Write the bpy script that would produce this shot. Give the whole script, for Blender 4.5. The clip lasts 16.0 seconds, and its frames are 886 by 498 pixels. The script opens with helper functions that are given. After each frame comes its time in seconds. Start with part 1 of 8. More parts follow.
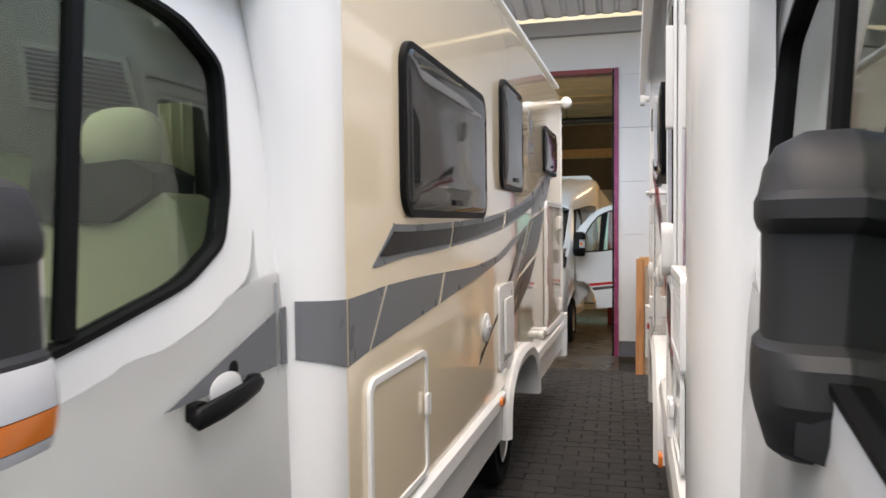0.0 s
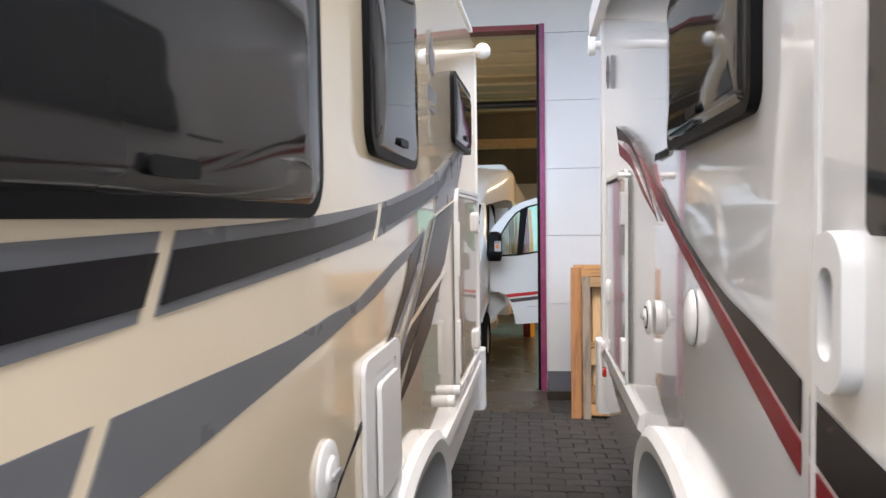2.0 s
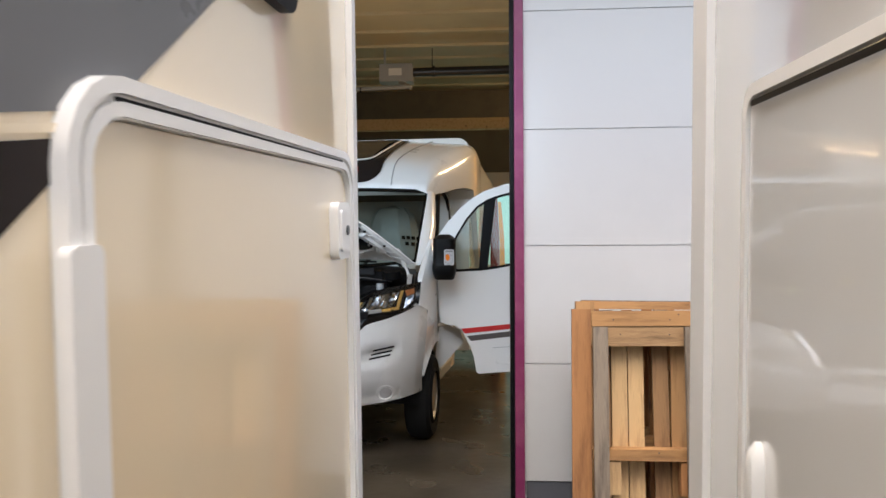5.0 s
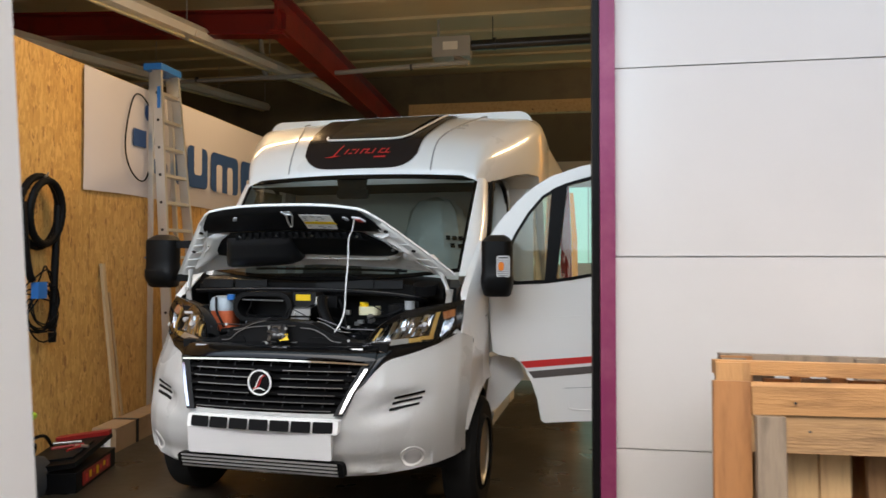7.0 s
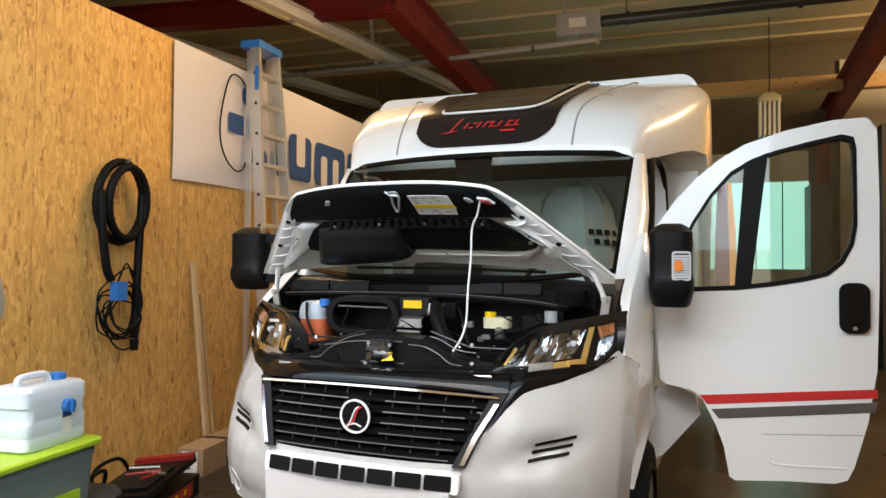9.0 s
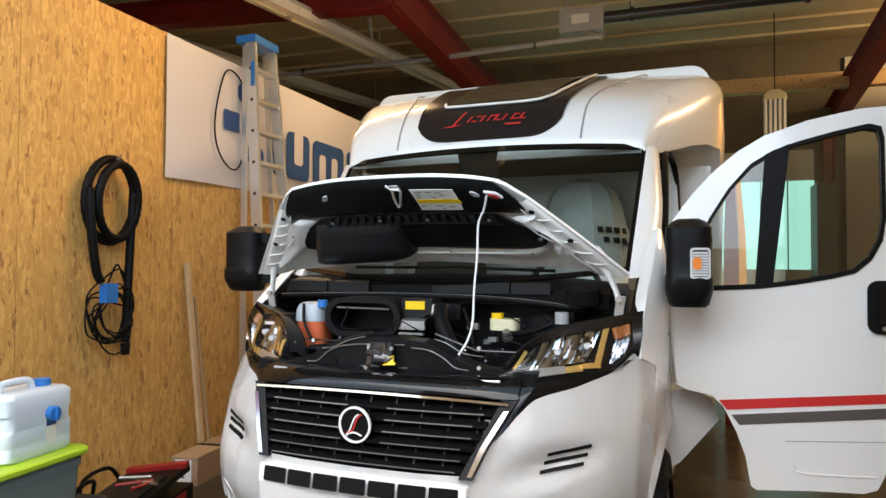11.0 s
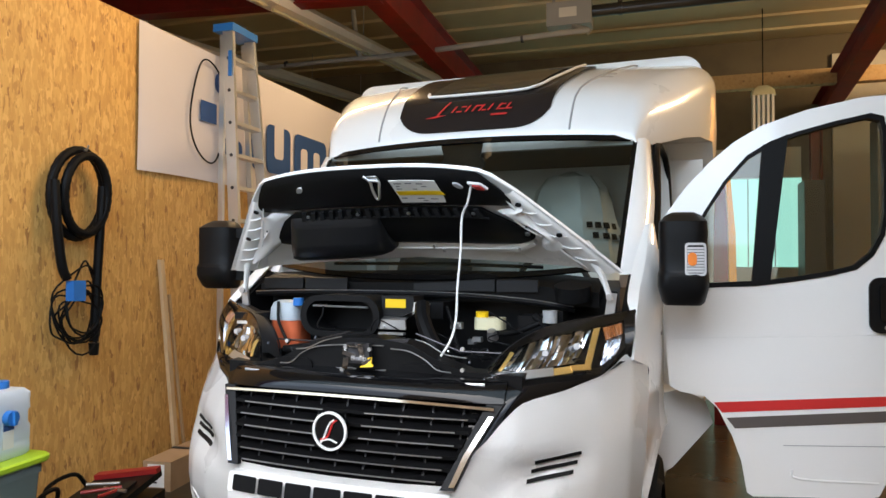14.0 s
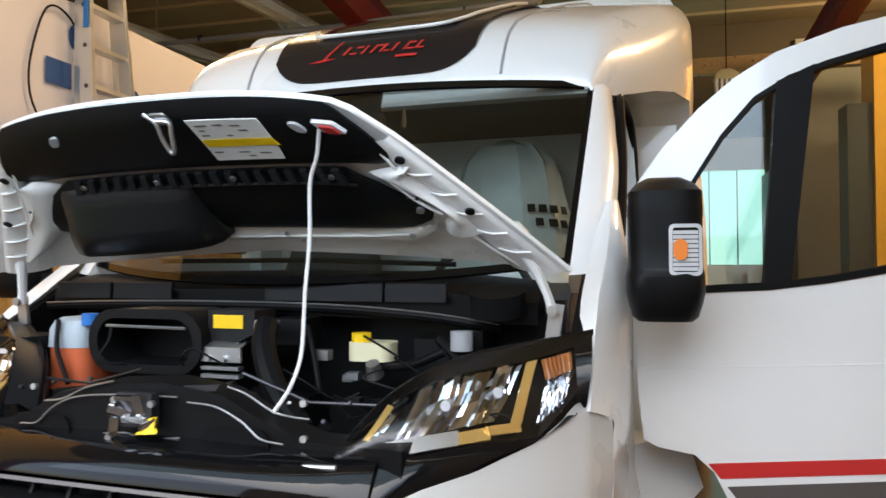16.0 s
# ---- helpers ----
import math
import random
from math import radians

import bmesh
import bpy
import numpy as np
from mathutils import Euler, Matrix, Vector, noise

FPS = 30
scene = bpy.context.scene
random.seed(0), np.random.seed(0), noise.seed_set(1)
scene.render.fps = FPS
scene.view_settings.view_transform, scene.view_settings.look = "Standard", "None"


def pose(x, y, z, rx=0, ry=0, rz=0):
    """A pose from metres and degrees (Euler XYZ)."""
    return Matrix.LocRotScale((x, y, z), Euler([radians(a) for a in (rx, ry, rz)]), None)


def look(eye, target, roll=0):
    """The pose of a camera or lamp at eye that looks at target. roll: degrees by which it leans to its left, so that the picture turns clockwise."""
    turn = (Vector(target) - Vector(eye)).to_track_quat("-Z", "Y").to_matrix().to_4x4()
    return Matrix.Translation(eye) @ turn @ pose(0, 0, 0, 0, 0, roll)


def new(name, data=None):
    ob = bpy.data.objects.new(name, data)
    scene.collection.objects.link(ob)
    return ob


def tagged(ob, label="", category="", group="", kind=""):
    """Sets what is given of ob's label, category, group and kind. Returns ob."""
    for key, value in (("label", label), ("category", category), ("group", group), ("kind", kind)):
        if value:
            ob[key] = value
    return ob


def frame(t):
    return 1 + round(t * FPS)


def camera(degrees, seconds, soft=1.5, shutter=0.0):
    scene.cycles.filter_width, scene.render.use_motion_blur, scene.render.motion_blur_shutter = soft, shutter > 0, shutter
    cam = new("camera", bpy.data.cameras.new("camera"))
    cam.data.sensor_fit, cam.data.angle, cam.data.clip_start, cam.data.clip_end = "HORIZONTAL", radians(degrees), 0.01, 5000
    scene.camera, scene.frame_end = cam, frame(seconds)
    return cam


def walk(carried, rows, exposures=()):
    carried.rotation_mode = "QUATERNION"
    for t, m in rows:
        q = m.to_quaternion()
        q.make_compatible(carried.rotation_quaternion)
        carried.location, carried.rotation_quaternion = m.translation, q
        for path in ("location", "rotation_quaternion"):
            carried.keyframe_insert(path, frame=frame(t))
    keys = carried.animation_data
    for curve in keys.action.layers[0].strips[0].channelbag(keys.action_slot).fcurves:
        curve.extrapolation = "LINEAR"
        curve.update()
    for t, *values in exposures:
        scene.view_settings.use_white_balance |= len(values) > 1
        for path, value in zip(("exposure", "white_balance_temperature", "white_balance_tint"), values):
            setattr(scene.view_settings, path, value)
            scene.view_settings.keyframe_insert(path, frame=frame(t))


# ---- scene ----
cam = camera(64.3, 16.0, shutter=0.3)
PATH = [
    (0, (-0.225, -0.372, 1.021), (-0.705, 1.568, 1.092), 0.5),
    (0.5, (-0.381, 0.098, 1.042), (-0.707, 2.07, 1.102), 0.0),
    (1, (-0.484, 0.631, 1.103), (-0.764, 2.61, 1.165), -0.2),
    (1.5, (-0.504, 1.175, 1.161), (-0.76, 3.157, 1.223), -0.3),
    (2, (-0.459, 1.731, 1.195), (-0.678, 3.718, 1.257), -0.2),
    (2.5, (-0.454, 2.269, 1.231), (-0.649, 4.259, 1.294), -0.2),
    (3, (-0.448, 2.734, 1.252), (-0.614, 4.726, 1.315), -0.1),
    (3.5, (-0.414, 3.29, 1.293), (-0.557, 5.284, 1.357), -0.1),
    (4, (-0.418, 3.8, 1.332), (-0.555, 5.794, 1.393), -0.1),
    (6.5, (-0.324, 5.99, 1.54), (-0.541, 7.978, 1.564), -0.1),
    (7, (-0.392, 6.286, 1.534), (-0.728, 8.257, 1.564), -0.0),
    (7.5, (-0.454, 6.59, 1.524), (-0.893, 8.541, 1.556), 0.1),
    (8, (-0.521, 6.86, 1.505), (-1.043, 8.79, 1.543), 0.0),
    (8.5, (-0.594, 7.096, 1.501), (-1.192, 9.004, 1.541), 0.1),
    (9, (-0.744, 7.234, 1.49), (-1.382, 9.129, 1.536), 0.4),
    (11.5, (-0.818, 7.398, 1.472), (-1.453, 9.294, 1.526), 0.1),
    (12, (-0.806, 7.406, 1.469), (-1.437, 9.303, 1.523), 0.1),
    (12.5, (-0.8, 7.418, 1.462), (-1.428, 9.317, 1.516), 0.2),
    (13, (-0.805, 7.435, 1.459), (-1.426, 9.336, 1.508), 0.1),
    (13.5, (-0.813, 7.466, 1.464), (-1.424, 9.37, 1.512), 0.2),
    (14, (-0.85, 7.554, 1.466), (-1.452, 9.461, 1.513), 0.2),
    (14.5, (-0.886, 7.778, 1.46), (-1.475, 9.688, 1.503), 0.2),
    (15, (-0.915, 8.035, 1.469), (-1.491, 9.95, 1.507), 0.2),
    (15.5, (-0.947, 8.344, 1.478), (-1.47, 10.275, 1.513), -0.0),
    (16, (-0.893, 8.615, 1.456), (-1.382, 10.554, 1.504), -0.2),
]
walk(cam, [(t, look(eye, target, roll)) for t, eye, target, roll in PATH],
     [(0, 1.55, 6900, 10), (1, 1.38, 6800, 10), (1.5, 1.68, 6550, 10), (2.2, 1.86, 6450, 10), (3, 1.78, 6400, 10), (4, 1.7, 6600, 10), (6.5, 1.70, 7000, 10), (8, 2.0, 7350, 10), (9, 2.16, 7300, 10), (12.5, 2.18, 6900, 10), (16, 2.2, 6850, 10)])

# ---- world and light ----
world = bpy.data.worlds.new("world")
scene.world = world
world.use_nodes = True
wn = world.node_tree.nodes
sky = wn.new("ShaderNodeTexSky")
sky.sky_type, sky.sun_disc = "NISHITA", False
sky.sun_elevation, sky.sun_rotation = radians(70), radians(187)
sky.air_density, sky.dust_density = 1.0, 4.0
wn["Background"].inputs[1].default_value = 0.15
world.node_tree.links.new(sky.outputs[0], wn["Background"].inputs[0])


def lamp(name, kind, m, energy, colour, **extra):
    data = bpy.data.lights.new(name, kind)
    data.energy, data.color = energy, colour
    for key, value in extra.items():
        if key == "angle":
            data.angle = value
        if key == "size":
            data.shape, data.size, data.size_y = "RECTANGLE", value[0], value[1]
        if key == "spread":
            data.spread = value
        if key == "radius":
            data.shadow_soft_size = value
    ob = new(name, data)
    ob.matrix_world = m
    return ob


# bright patch of cloud behind the walker
lamp("sun", "SUN", look((0, 0, 20), (-0.23, 1.87, 14.6)), 1.15, (1.0, 0.94, 0.85), angle=radians(85))
# daylight of the yard coming in through the open gate
lamp("gate_daylight", "AREA", look((-2.23, 8.83, 2.70), (-2.23, 12.0, 1.9)), 12, (0.56, 0.79, 1.0), size=(3.9, 1.8))


# ---- materials ----
def material(name, colour, rough=0.5, metal=0.0, var=0.08, scale=6.0, bump=0.0, bump_scale=60.0, coat=0.0, spec=0.5,
             emit=None, alpha=1.0, transmission=0.0, ior=1.45, stain=None, stain_scale=1.5, stretch=(1, 1, 1), rvar=0.1, island=0.0):
    """A surface with two scales of variation in colour and gloss."""
    m = bpy.data.materials.new(name)
    m.use_nodes = True
    nt = m.node_tree
    b = nt.nodes["Principled BSDF"]
    tc = nt.nodes.new("ShaderNodeTexCoord")
    mp = nt.nodes.new("ShaderNodeMapping")
    mp.inputs["Scale"].default_value = stretch
    nt.links.new(tc.outputs["Object"], mp.inputs[0])
    n1 = nt.nodes.new("ShaderNodeTexNoise")
    n1.inputs["Scale"].default_value, n1.inputs["Detail"].default_value = scale, 6.0
    nt.links.new(mp.outputs[0], n1.inputs["Vector"])
    mix = nt.nodes.new("ShaderNodeMix")
    mix.data_type = "RGBA"
    c = Vector(colour[:3])
    mix.inputs[6].default_value = (*(c * (1 - var)), 1)
    mix.inputs[7].default_value = (*[min(1, v) for v in c * (1 + var)], 1)
    nt.links.new(n1.outputs[0], mix.inputs[0])
    last = mix.outputs[2]
    if stain:
        n2 = nt.nodes.new("ShaderNodeTexNoise")
        n2.inputs["Scale"].default_value, n2.inputs["Detail"].default_value, n2.inputs["Roughness"].default_value = stain_scale, 8.0, 0.65
        nt.links.new(mp.outputs[0], n2.inputs["Vector"])
        ramp = nt.nodes.new("ShaderNodeValToRGB")
        ramp.color_ramp.elements[0].position, ramp.color_ramp.elements[1].position = 0.48, 0.68
        nt.links.new(n2.outputs[0], ramp.inputs[0])
        mix2 = nt.nodes.new("ShaderNodeMix")
        mix2.data_type = "RGBA"
        nt.links.new(ramp.outputs[0], mix2.inputs[0])
        nt.links.new(last, mix2.inputs[6])
        mix2.inputs[7].default_value = (*stain, 1)
        last = mix2.outputs[2]
    if island:
        oi = nt.nodes.new("ShaderNodeObjectInfo")
        gi = nt.nodes.new("ShaderNodeNewGeometry")
        ad = nt.nodes.new("ShaderNodeMath")
        ad.operation = "ADD"
        nt.links.new(oi.outputs["Random"], ad.inputs[0])
        nt.links.new(gi.outputs["Random Per Island"], ad.inputs[1])
        fr = nt.nodes.new("ShaderNodeMath")
        fr.operation = "FRACT"
        nt.links.new(ad.outputs[0], fr.inputs[0])
        mr = nt.nodes.new("ShaderNodeMapRange")
        mr.inputs["To Min"].default_value, mr.inputs["To Max"].default_value = 1 - island, 1 + island
        nt.links.new(fr.outputs[0], mr.inputs[0])
        hv = nt.nodes.new("ShaderNodeHueSaturation")
        nt.links.new(mr.outputs[0], hv.inputs["Value"])
        nt.links.new(last, hv.inputs["Color"])
        last = hv.outputs[0]
    nt.links.new(last, b.inputs["Base Color"])
    rr = nt.nodes.new("ShaderNodeMapRange")
    rr.inputs["To Min"].default_value, rr.inputs["To Max"].default_value = max(0.02, rough - rvar * rough), min(1, rough + rvar * rough)
    nt.links.new(n1.outputs[0], rr.inputs[0])
    nt.links.new(rr.outputs[0], b.inputs["Roughness"])
    b.inputs["Metallic"].default_value = metal
    b.inputs["Specular IOR Level"].default_value = spec
    b.inputs["Coat Weight"].default_value = coat
    b.inputs["Coat Roughness"].default_value = 0.04
    b.inputs["Transmission Weight"].default_value = transmission
    b.inputs["IOR"].default_value = ior
    b.inputs["Alpha"].default_value = alpha
    if emit:
        b.inputs["Emission Color"].default_value = (*emit[:3], 1)
        b.inputs["Emission Strength"].default_value = emit[3]
    if bump:
        n3 = nt.nodes.new("ShaderNodeTexNoise")
        n3.inputs["Scale"].default_value, n3.inputs["Detail"].default_value = bump_scale, 5.0
        nt.links.new(mp.outputs[0], n3.inputs["Vector"])
        bp = nt.nodes.new("ShaderNodeBump")
        bp.inputs["Strength"].default_value, bp.inputs["Distance"].default_value = bump, 0.01
        nt.links.new(n3.outputs[0], bp.inputs["Height"])
        nt.links.new(bp.outputs[0], b.inputs["Normal"])
    return m


def thin_glass(name, tint, gloss=0.1):
    """A pane: clear and tinted straight through, glossy by its angle."""
    m = bpy.data.materials.new(name)
    m.use_nodes = True
    nt = m.node_tree
    nt.nodes.remove(nt.nodes["Principled BSDF"])
    tr, gl, fr, mx = (nt.nodes.new(k) for k in ("ShaderNodeBsdfTransparent", "ShaderNodeBsdfGlossy", "ShaderNodeLayerWeight", "ShaderNodeMixShader"))
    tr.inputs[0].default_value = (*tint, 1)
    gl.inputs["Roughness"].default_value = 0.02
    fr.inputs["Blend"].default_value = 0.5
    power = nt.nodes.new("ShaderNodeMath")
    power.operation = "POWER"
    power.inputs[1].default_value = 4.0
    nt.links.new(fr.outputs["Facing"], power.inputs[0])
    mad = nt.nodes.new("ShaderNodeMath")
    mad.operation = "MULTIPLY_ADD"
    mad.inputs[1].default_value = 0.9
    mad.inputs[2].default_value = 0.02 + gloss * 0.3
    nt.links.new(power.outputs[0], mad.inputs[0])
    nt.links.new(mad.outputs[0], mx.inputs[0])
    nt.links.new(tr.outputs[0], mx.inputs[1])
    nt.links.new(gl.outputs[0], mx.inputs[2])
    nt.links.new(mx.outputs[0], nt.nodes["Material Output"].inputs[0])
    return m


def osb_material():
    """Pressed wood strands: two layers of stretched cells in straw, tan and brown."""
    m = bpy.data.materials.new("oriented_strand_board")
    m.use_nodes = True
    nt = m.node_tree
    b = nt.nodes["Principled BSDF"]
    tc = nt.nodes.new("ShaderNodeTexCoord")
    cols = []
    for rot, sc in ((1.20, (6, 50, 15)), (-0.75, (6, 44, 15)), (0.25, (6, 56, 14))):
        mp = nt.nodes.new("ShaderNodeMapping")
        mp.inputs["Rotation"].default_value = (rot, 0, 0)
        mp.inputs["Scale"].default_value = sc
        nt.links.new(tc.outputs["Object"], mp.inputs[0])
        nz = nt.nodes.new("ShaderNodeTexNoise")
        nz.inputs["Scale"].default_value = 0.6
        nt.links.new(mp.outputs[0], nz.inputs["Vector"])
        add = nt.nodes.new("ShaderNodeVectorMath")
        add.operation = "ADD"
        nt.links.new(mp.outputs[0], add.inputs[0])
        sw = nt.nodes.new("ShaderNodeVectorMath")
        sw.operation = "SCALE"
        sw.inputs["Scale"].default_value = 3.0
        nt.links.new(nz.outputs["Color"], sw.inputs[0])
        nt.links.new(sw.outputs[0], add.inputs[1])
        vo = nt.nodes.new("ShaderNodeTexVoronoi")
        vo.inputs["Scale"].default_value = 1.0
        nt.links.new(add.outputs[0], vo.inputs["Vector"])
        sep = nt.nodes.new("ShaderNodeSeparateColor")
        nt.links.new(vo.outputs["Color"], sep.inputs[0])
        rp = nt.nodes.new("ShaderNodeValToRGB")
        el = rp.color_ramp.elements
        el[0].position, el[0].color = 0.0, (0.33, 0.155, 0.045, 1)
        el[1].position, el[1].color = 1.0, (0.72, 0.43, 0.14, 1)
        e = el.new(0.10)
        e.color = (0.53, 0.285, 0.08, 1)
        e = el.new(0.6)
        e.color = (0.61, 0.345, 0.10, 1)
        nt.links.new(sep.outputs[0], rp.inputs[0])
        cols.append((rp, sep))
    mix = nt.nodes.new("ShaderNodeMix")
    mix.data_type = "RGBA"
    over = nt.nodes.new("ShaderNodeMath")
    over.operation = "GREATER_THAN"
    over.inputs[1].default_value = 0.5
    nt.links.new(cols[1][1].outputs[2], over.inputs[0])
    nt.links.new(over.outputs[0], mix.inputs[0])
    nt.links.new(cols[0][0].outputs[0], mix.inputs[6])
    nt.links.new(cols[1][0].outputs[0], mix.inputs[7])
    mix3 = nt.nodes.new("ShaderNodeMix")
    mix3.data_type = "RGBA"
    over3 = nt.nodes.new("ShaderNodeMath")
    over3.operation = "GREATER_THAN"
    over3.inputs[1].default_value = 0.6
    nt.links.new(cols[2][1].outputs[2], over3.inputs[0])
    nt.links.new(over3.outputs[0], mix3.inputs[0])
    nt.links.new(mix.outputs[2], mix3.inputs[6])
    nt.links.new(cols[2][0].outputs[0], mix3.inputs[7])
    nt.links.new(mix3.outputs[2], b.inputs["Base Color"])
    b.inputs["Roughness"].default_value = 0.55
    bp = nt.nodes.new("ShaderNodeBump")
    bp.inputs["Strength"].default_value, bp.inputs["Distance"].default_value = 0.35, 0.004
    nt.links.new(cols[0][1].outputs[1], bp.inputs["Height"])
    nt.links.new(bp.outputs[0], b.inputs["Normal"])
    return m


def wood_material(name, light, dark, rough=0.75, axis=(7, 7, 0.8), island=0.25):
    m = material(name, light, rough, var=0.12, scale=4, bump=0.3, bump_scale=30, stain=dark, stain_scale=2.2, stretch=axis, island=island)
    # dark knots, shifted from plank to plank
    nt = m.node_tree
    colour = nt.nodes["Principled BSDF"].inputs["Base Color"]
    plain = colour.links[0].from_socket
    tc, info, shift = nt.nodes.new("ShaderNodeTexCoord"), nt.nodes.new("ShaderNodeObjectInfo"), nt.nodes.new("ShaderNodeVectorMath")
    shift.operation = "MULTIPLY_ADD"
    shift.inputs[1].default_value = tuple(5.5 * (0.45 if a == min(axis) else 1.0) for a in axis)
    far = nt.nodes.new("ShaderNodeMath")
    far.operation = "MULTIPLY"
    far.inputs[1].default_value = 40.0
    nt.links.new(info.outputs["Random"], far.inputs[0])
    nt.links.new(tc.outputs["Object"], shift.inputs[0])
    nt.links.new(far.outputs[0], shift.inputs[2])
    cell, ramp, mix = nt.nodes.new("ShaderNodeTexVoronoi"), nt.nodes.new("ShaderNodeValToRGB"), nt.nodes.new("ShaderNodeMix")
    cell.inputs["Scale"].default_value = 1.0
    nt.links.new(shift.outputs[0], cell.inputs["Vector"])
    ramp.color_ramp.elements[0].position, ramp.color_ramp.elements[0].color = 0.05, (1, 1, 1, 1)
    ramp.color_ramp.elements[1].position, ramp.color_ramp.elements[1].color = 0.13, (0, 0, 0, 1)
    nt.links.new(cell.outputs["Distance"], ramp.inputs[0])
    mix.data_type = "RGBA"
    mix.inputs[7].default_value = tuple(0.35 * c for c in dark) + (1,)
    nt.links.new(ramp.outputs[0], mix.inputs[0])
    nt.links.new(plain, mix.inputs[6])
    nt.links.new(mix.outputs[2], colour)
    return m


BEIGE = material("beige_gelcoat", (0.80, 0.68, 0.49), 0.2, var=0.02, scale=1.5, coat=0.9, bump=0.006, bump_scale=3.0)
WHITE = material("white_paint", (0.80, 0.80, 0.79), 0.25, var=0.015, scale=2, coat=0.6)
PLATE_GREY = material("grey_white_carrier", (0.62, 0.62, 0.62), 0.4, var=0.03)
VAN_WHITE = material("white_car_paint", (0.82, 0.82, 0.81), 0.28, var=0.015, scale=2, coat=0.8)
SILVER = material("silver_gelcoat", (0.76, 0.76, 0.75), 0.16, metal=0.0, var=0.02, scale=1.5, coat=1.0, bump=0.005, bump_scale=3.0)
WHITE_TRIM = material("white_plastic_trim", (0.80, 0.80, 0.79), 0.35, var=0.02)
WHITE_PANEL = material("white_sandwich_panel", (0.58, 0.58, 0.575), 0.38, var=0.02, scale=1.2, bump=0.02, bump_scale=4, stain=(0.55, 0.55, 0.545), stain_scale=0.7)
GREY_DECAL = material("grey_decal", (0.16, 0.165, 0.175), 0.28, var=0.04, coat=0.0, spec=0.14)
DARK_DECAL = material("dark_decal", (0.011, 0.011, 0.013), 0.25, var=0.05, coat=0.0, spec=0.14)
BROWN_DECAL = material("brown_black_decal", (0.020, 0.015, 0.014), 0.25, var=0.05, coat=0.0, spec=0.14)
RED_DECAL = material("red_decal", (0.60, 0.03, 0.03), 0.3, var=0.03, coat=0.3)
WINE_DECAL = material("wine_red_decal", (0.20, 0.015, 0.02), 0.25, var=0.04, coat=0.0, spec=0.14)
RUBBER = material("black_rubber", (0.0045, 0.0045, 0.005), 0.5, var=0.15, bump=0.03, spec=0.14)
TYRE = material("tyre_rubber", (0.012, 0.012, 0.012), 0.85, spec=0.15, var=0.2, scale=12, bump=0.2, bump_scale=90)
BLACK_PLASTIC = material("black_grained_plastic", (0.0055, 0.0056, 0.0062), 0.42, var=0.1, scale=10, bump=0.03, bump_scale=400, spec=0.18)
MIRROR_PLASTIC = material("grey_black_mirror_plastic", (0.024, 0.024, 0.025), 0.5, var=0.12, scale=8, bump=0.04, bump_scale=300, spec=0.3)
SATIN_PLASTIC = material("satin_dark_plastic", (0.011, 0.0115, 0.013), 0.32, spec=0.4, var=0.1, scale=6, bump=0.03, bump_scale=120)
SOFT_PLASTIC = material("dark_grey_plastic", (0.010, 0.0104, 0.0115), 0.5, spec=0.25, var=0.12, scale=8, bump=0.08, bump_scale=200)
GLOSS_BLACK = material("gloss_black_plastic", (0.004, 0.004, 0.0045), 0.07, var=0.05, coat=0.1, spec=0.27)
BRIGHT_TRIM = material("satin_bright_trim", (0.78, 0.79, 0.80), 0.32, metal=0.9, var=0.03)
CHROME = material("chrome", (0.75, 0.76, 0.78), 0.10, metal=1.0, var=0.02)
STEEL = material("zinc_plated_steel", (0.50, 0.50, 0.50), 0.35, metal=0.9, var=0.12, scale=20)
ALU = material("brushed_aluminium", (0.66, 0.66, 0.65), 0.38, metal=0.85, var=0.06, scale=9, bump=0.03, bump_scale=80)
ACRYLIC = material("dark_acrylic_pane", (0.022, 0.0225, 0.023), 0.05, var=0.2, scale=2.0, coat=0.0, spec=0.45)
GLASS = thin_glass("clear_pane", (0.80, 0.86, 0.84))
CAB_GLASS = thin_glass("cab_side_pane", (0.60, 0.67, 0.60), 0.14)
DARK_GLASS = thin_glass("tinted_pane", (0.37, 0.40, 0.37), 0.1)
LENS = thin_glass("lamp_lens", (0.95, 0.96, 0.97), 0.08)
REFLECTOR = material("lamp_reflector", (0.62, 0.64, 0.68), 0.12, metal=1.0, var=0.25, scale=30)
# gold paints the warm light that the running strip reflects
GUIDE = material("light_guide", (0.74, 0.47, 0.15), 0.18, metal=0.55, var=0.1, coat=0.5)
SMOKED_AMBER = material("smoked_amber_lens", (0.34, 0.12, 0.04), 0.15, var=0.15, scale=20, coat=0.5)
AMBER = material("amber_lens", (0.75, 0.20, 0.03), 0.15, var=0.1, coat=0.5)
RED_LENS = material("red_lens", (0.5, 0.02, 0.02), 0.15, var=0.1, coat=0.5)
CLEAR_LENS = material("clear_ribbed_lens", (0.55, 0.55, 0.56), 0.12, var=0.1, coat=0.5)
PURPLE = material("purple_painted_steel", (0.19, 0.025, 0.085), 0.4, var=0.06, scale=5, stain=(0.25, 0.06, 0.12), stain_scale=4)
RED_STEEL = material("red_painted_steel", (0.19, 0.012, 0.010), 0.4, var=0.1, scale=3, stain=(0.09, 0.012, 0.012), stain_scale=2)
GREY_STEEL = material("grey_painted_steel", (0.33, 0.34, 0.35), 0.5, var=0.06)
DARK_STEEL = material("dark_steel", (0.06, 0.06, 0.065), 0.3, metal=0.7, var=0.1)
CONCRETE = material("worn_hall_floor", (0.036, 0.029, 0.020), 0.30, var=0.2, scale=3, bump=0.15, bump_scale=14, stain=(0.075, 0.062, 0.045), stain_scale=1.3, rvar=0.4)
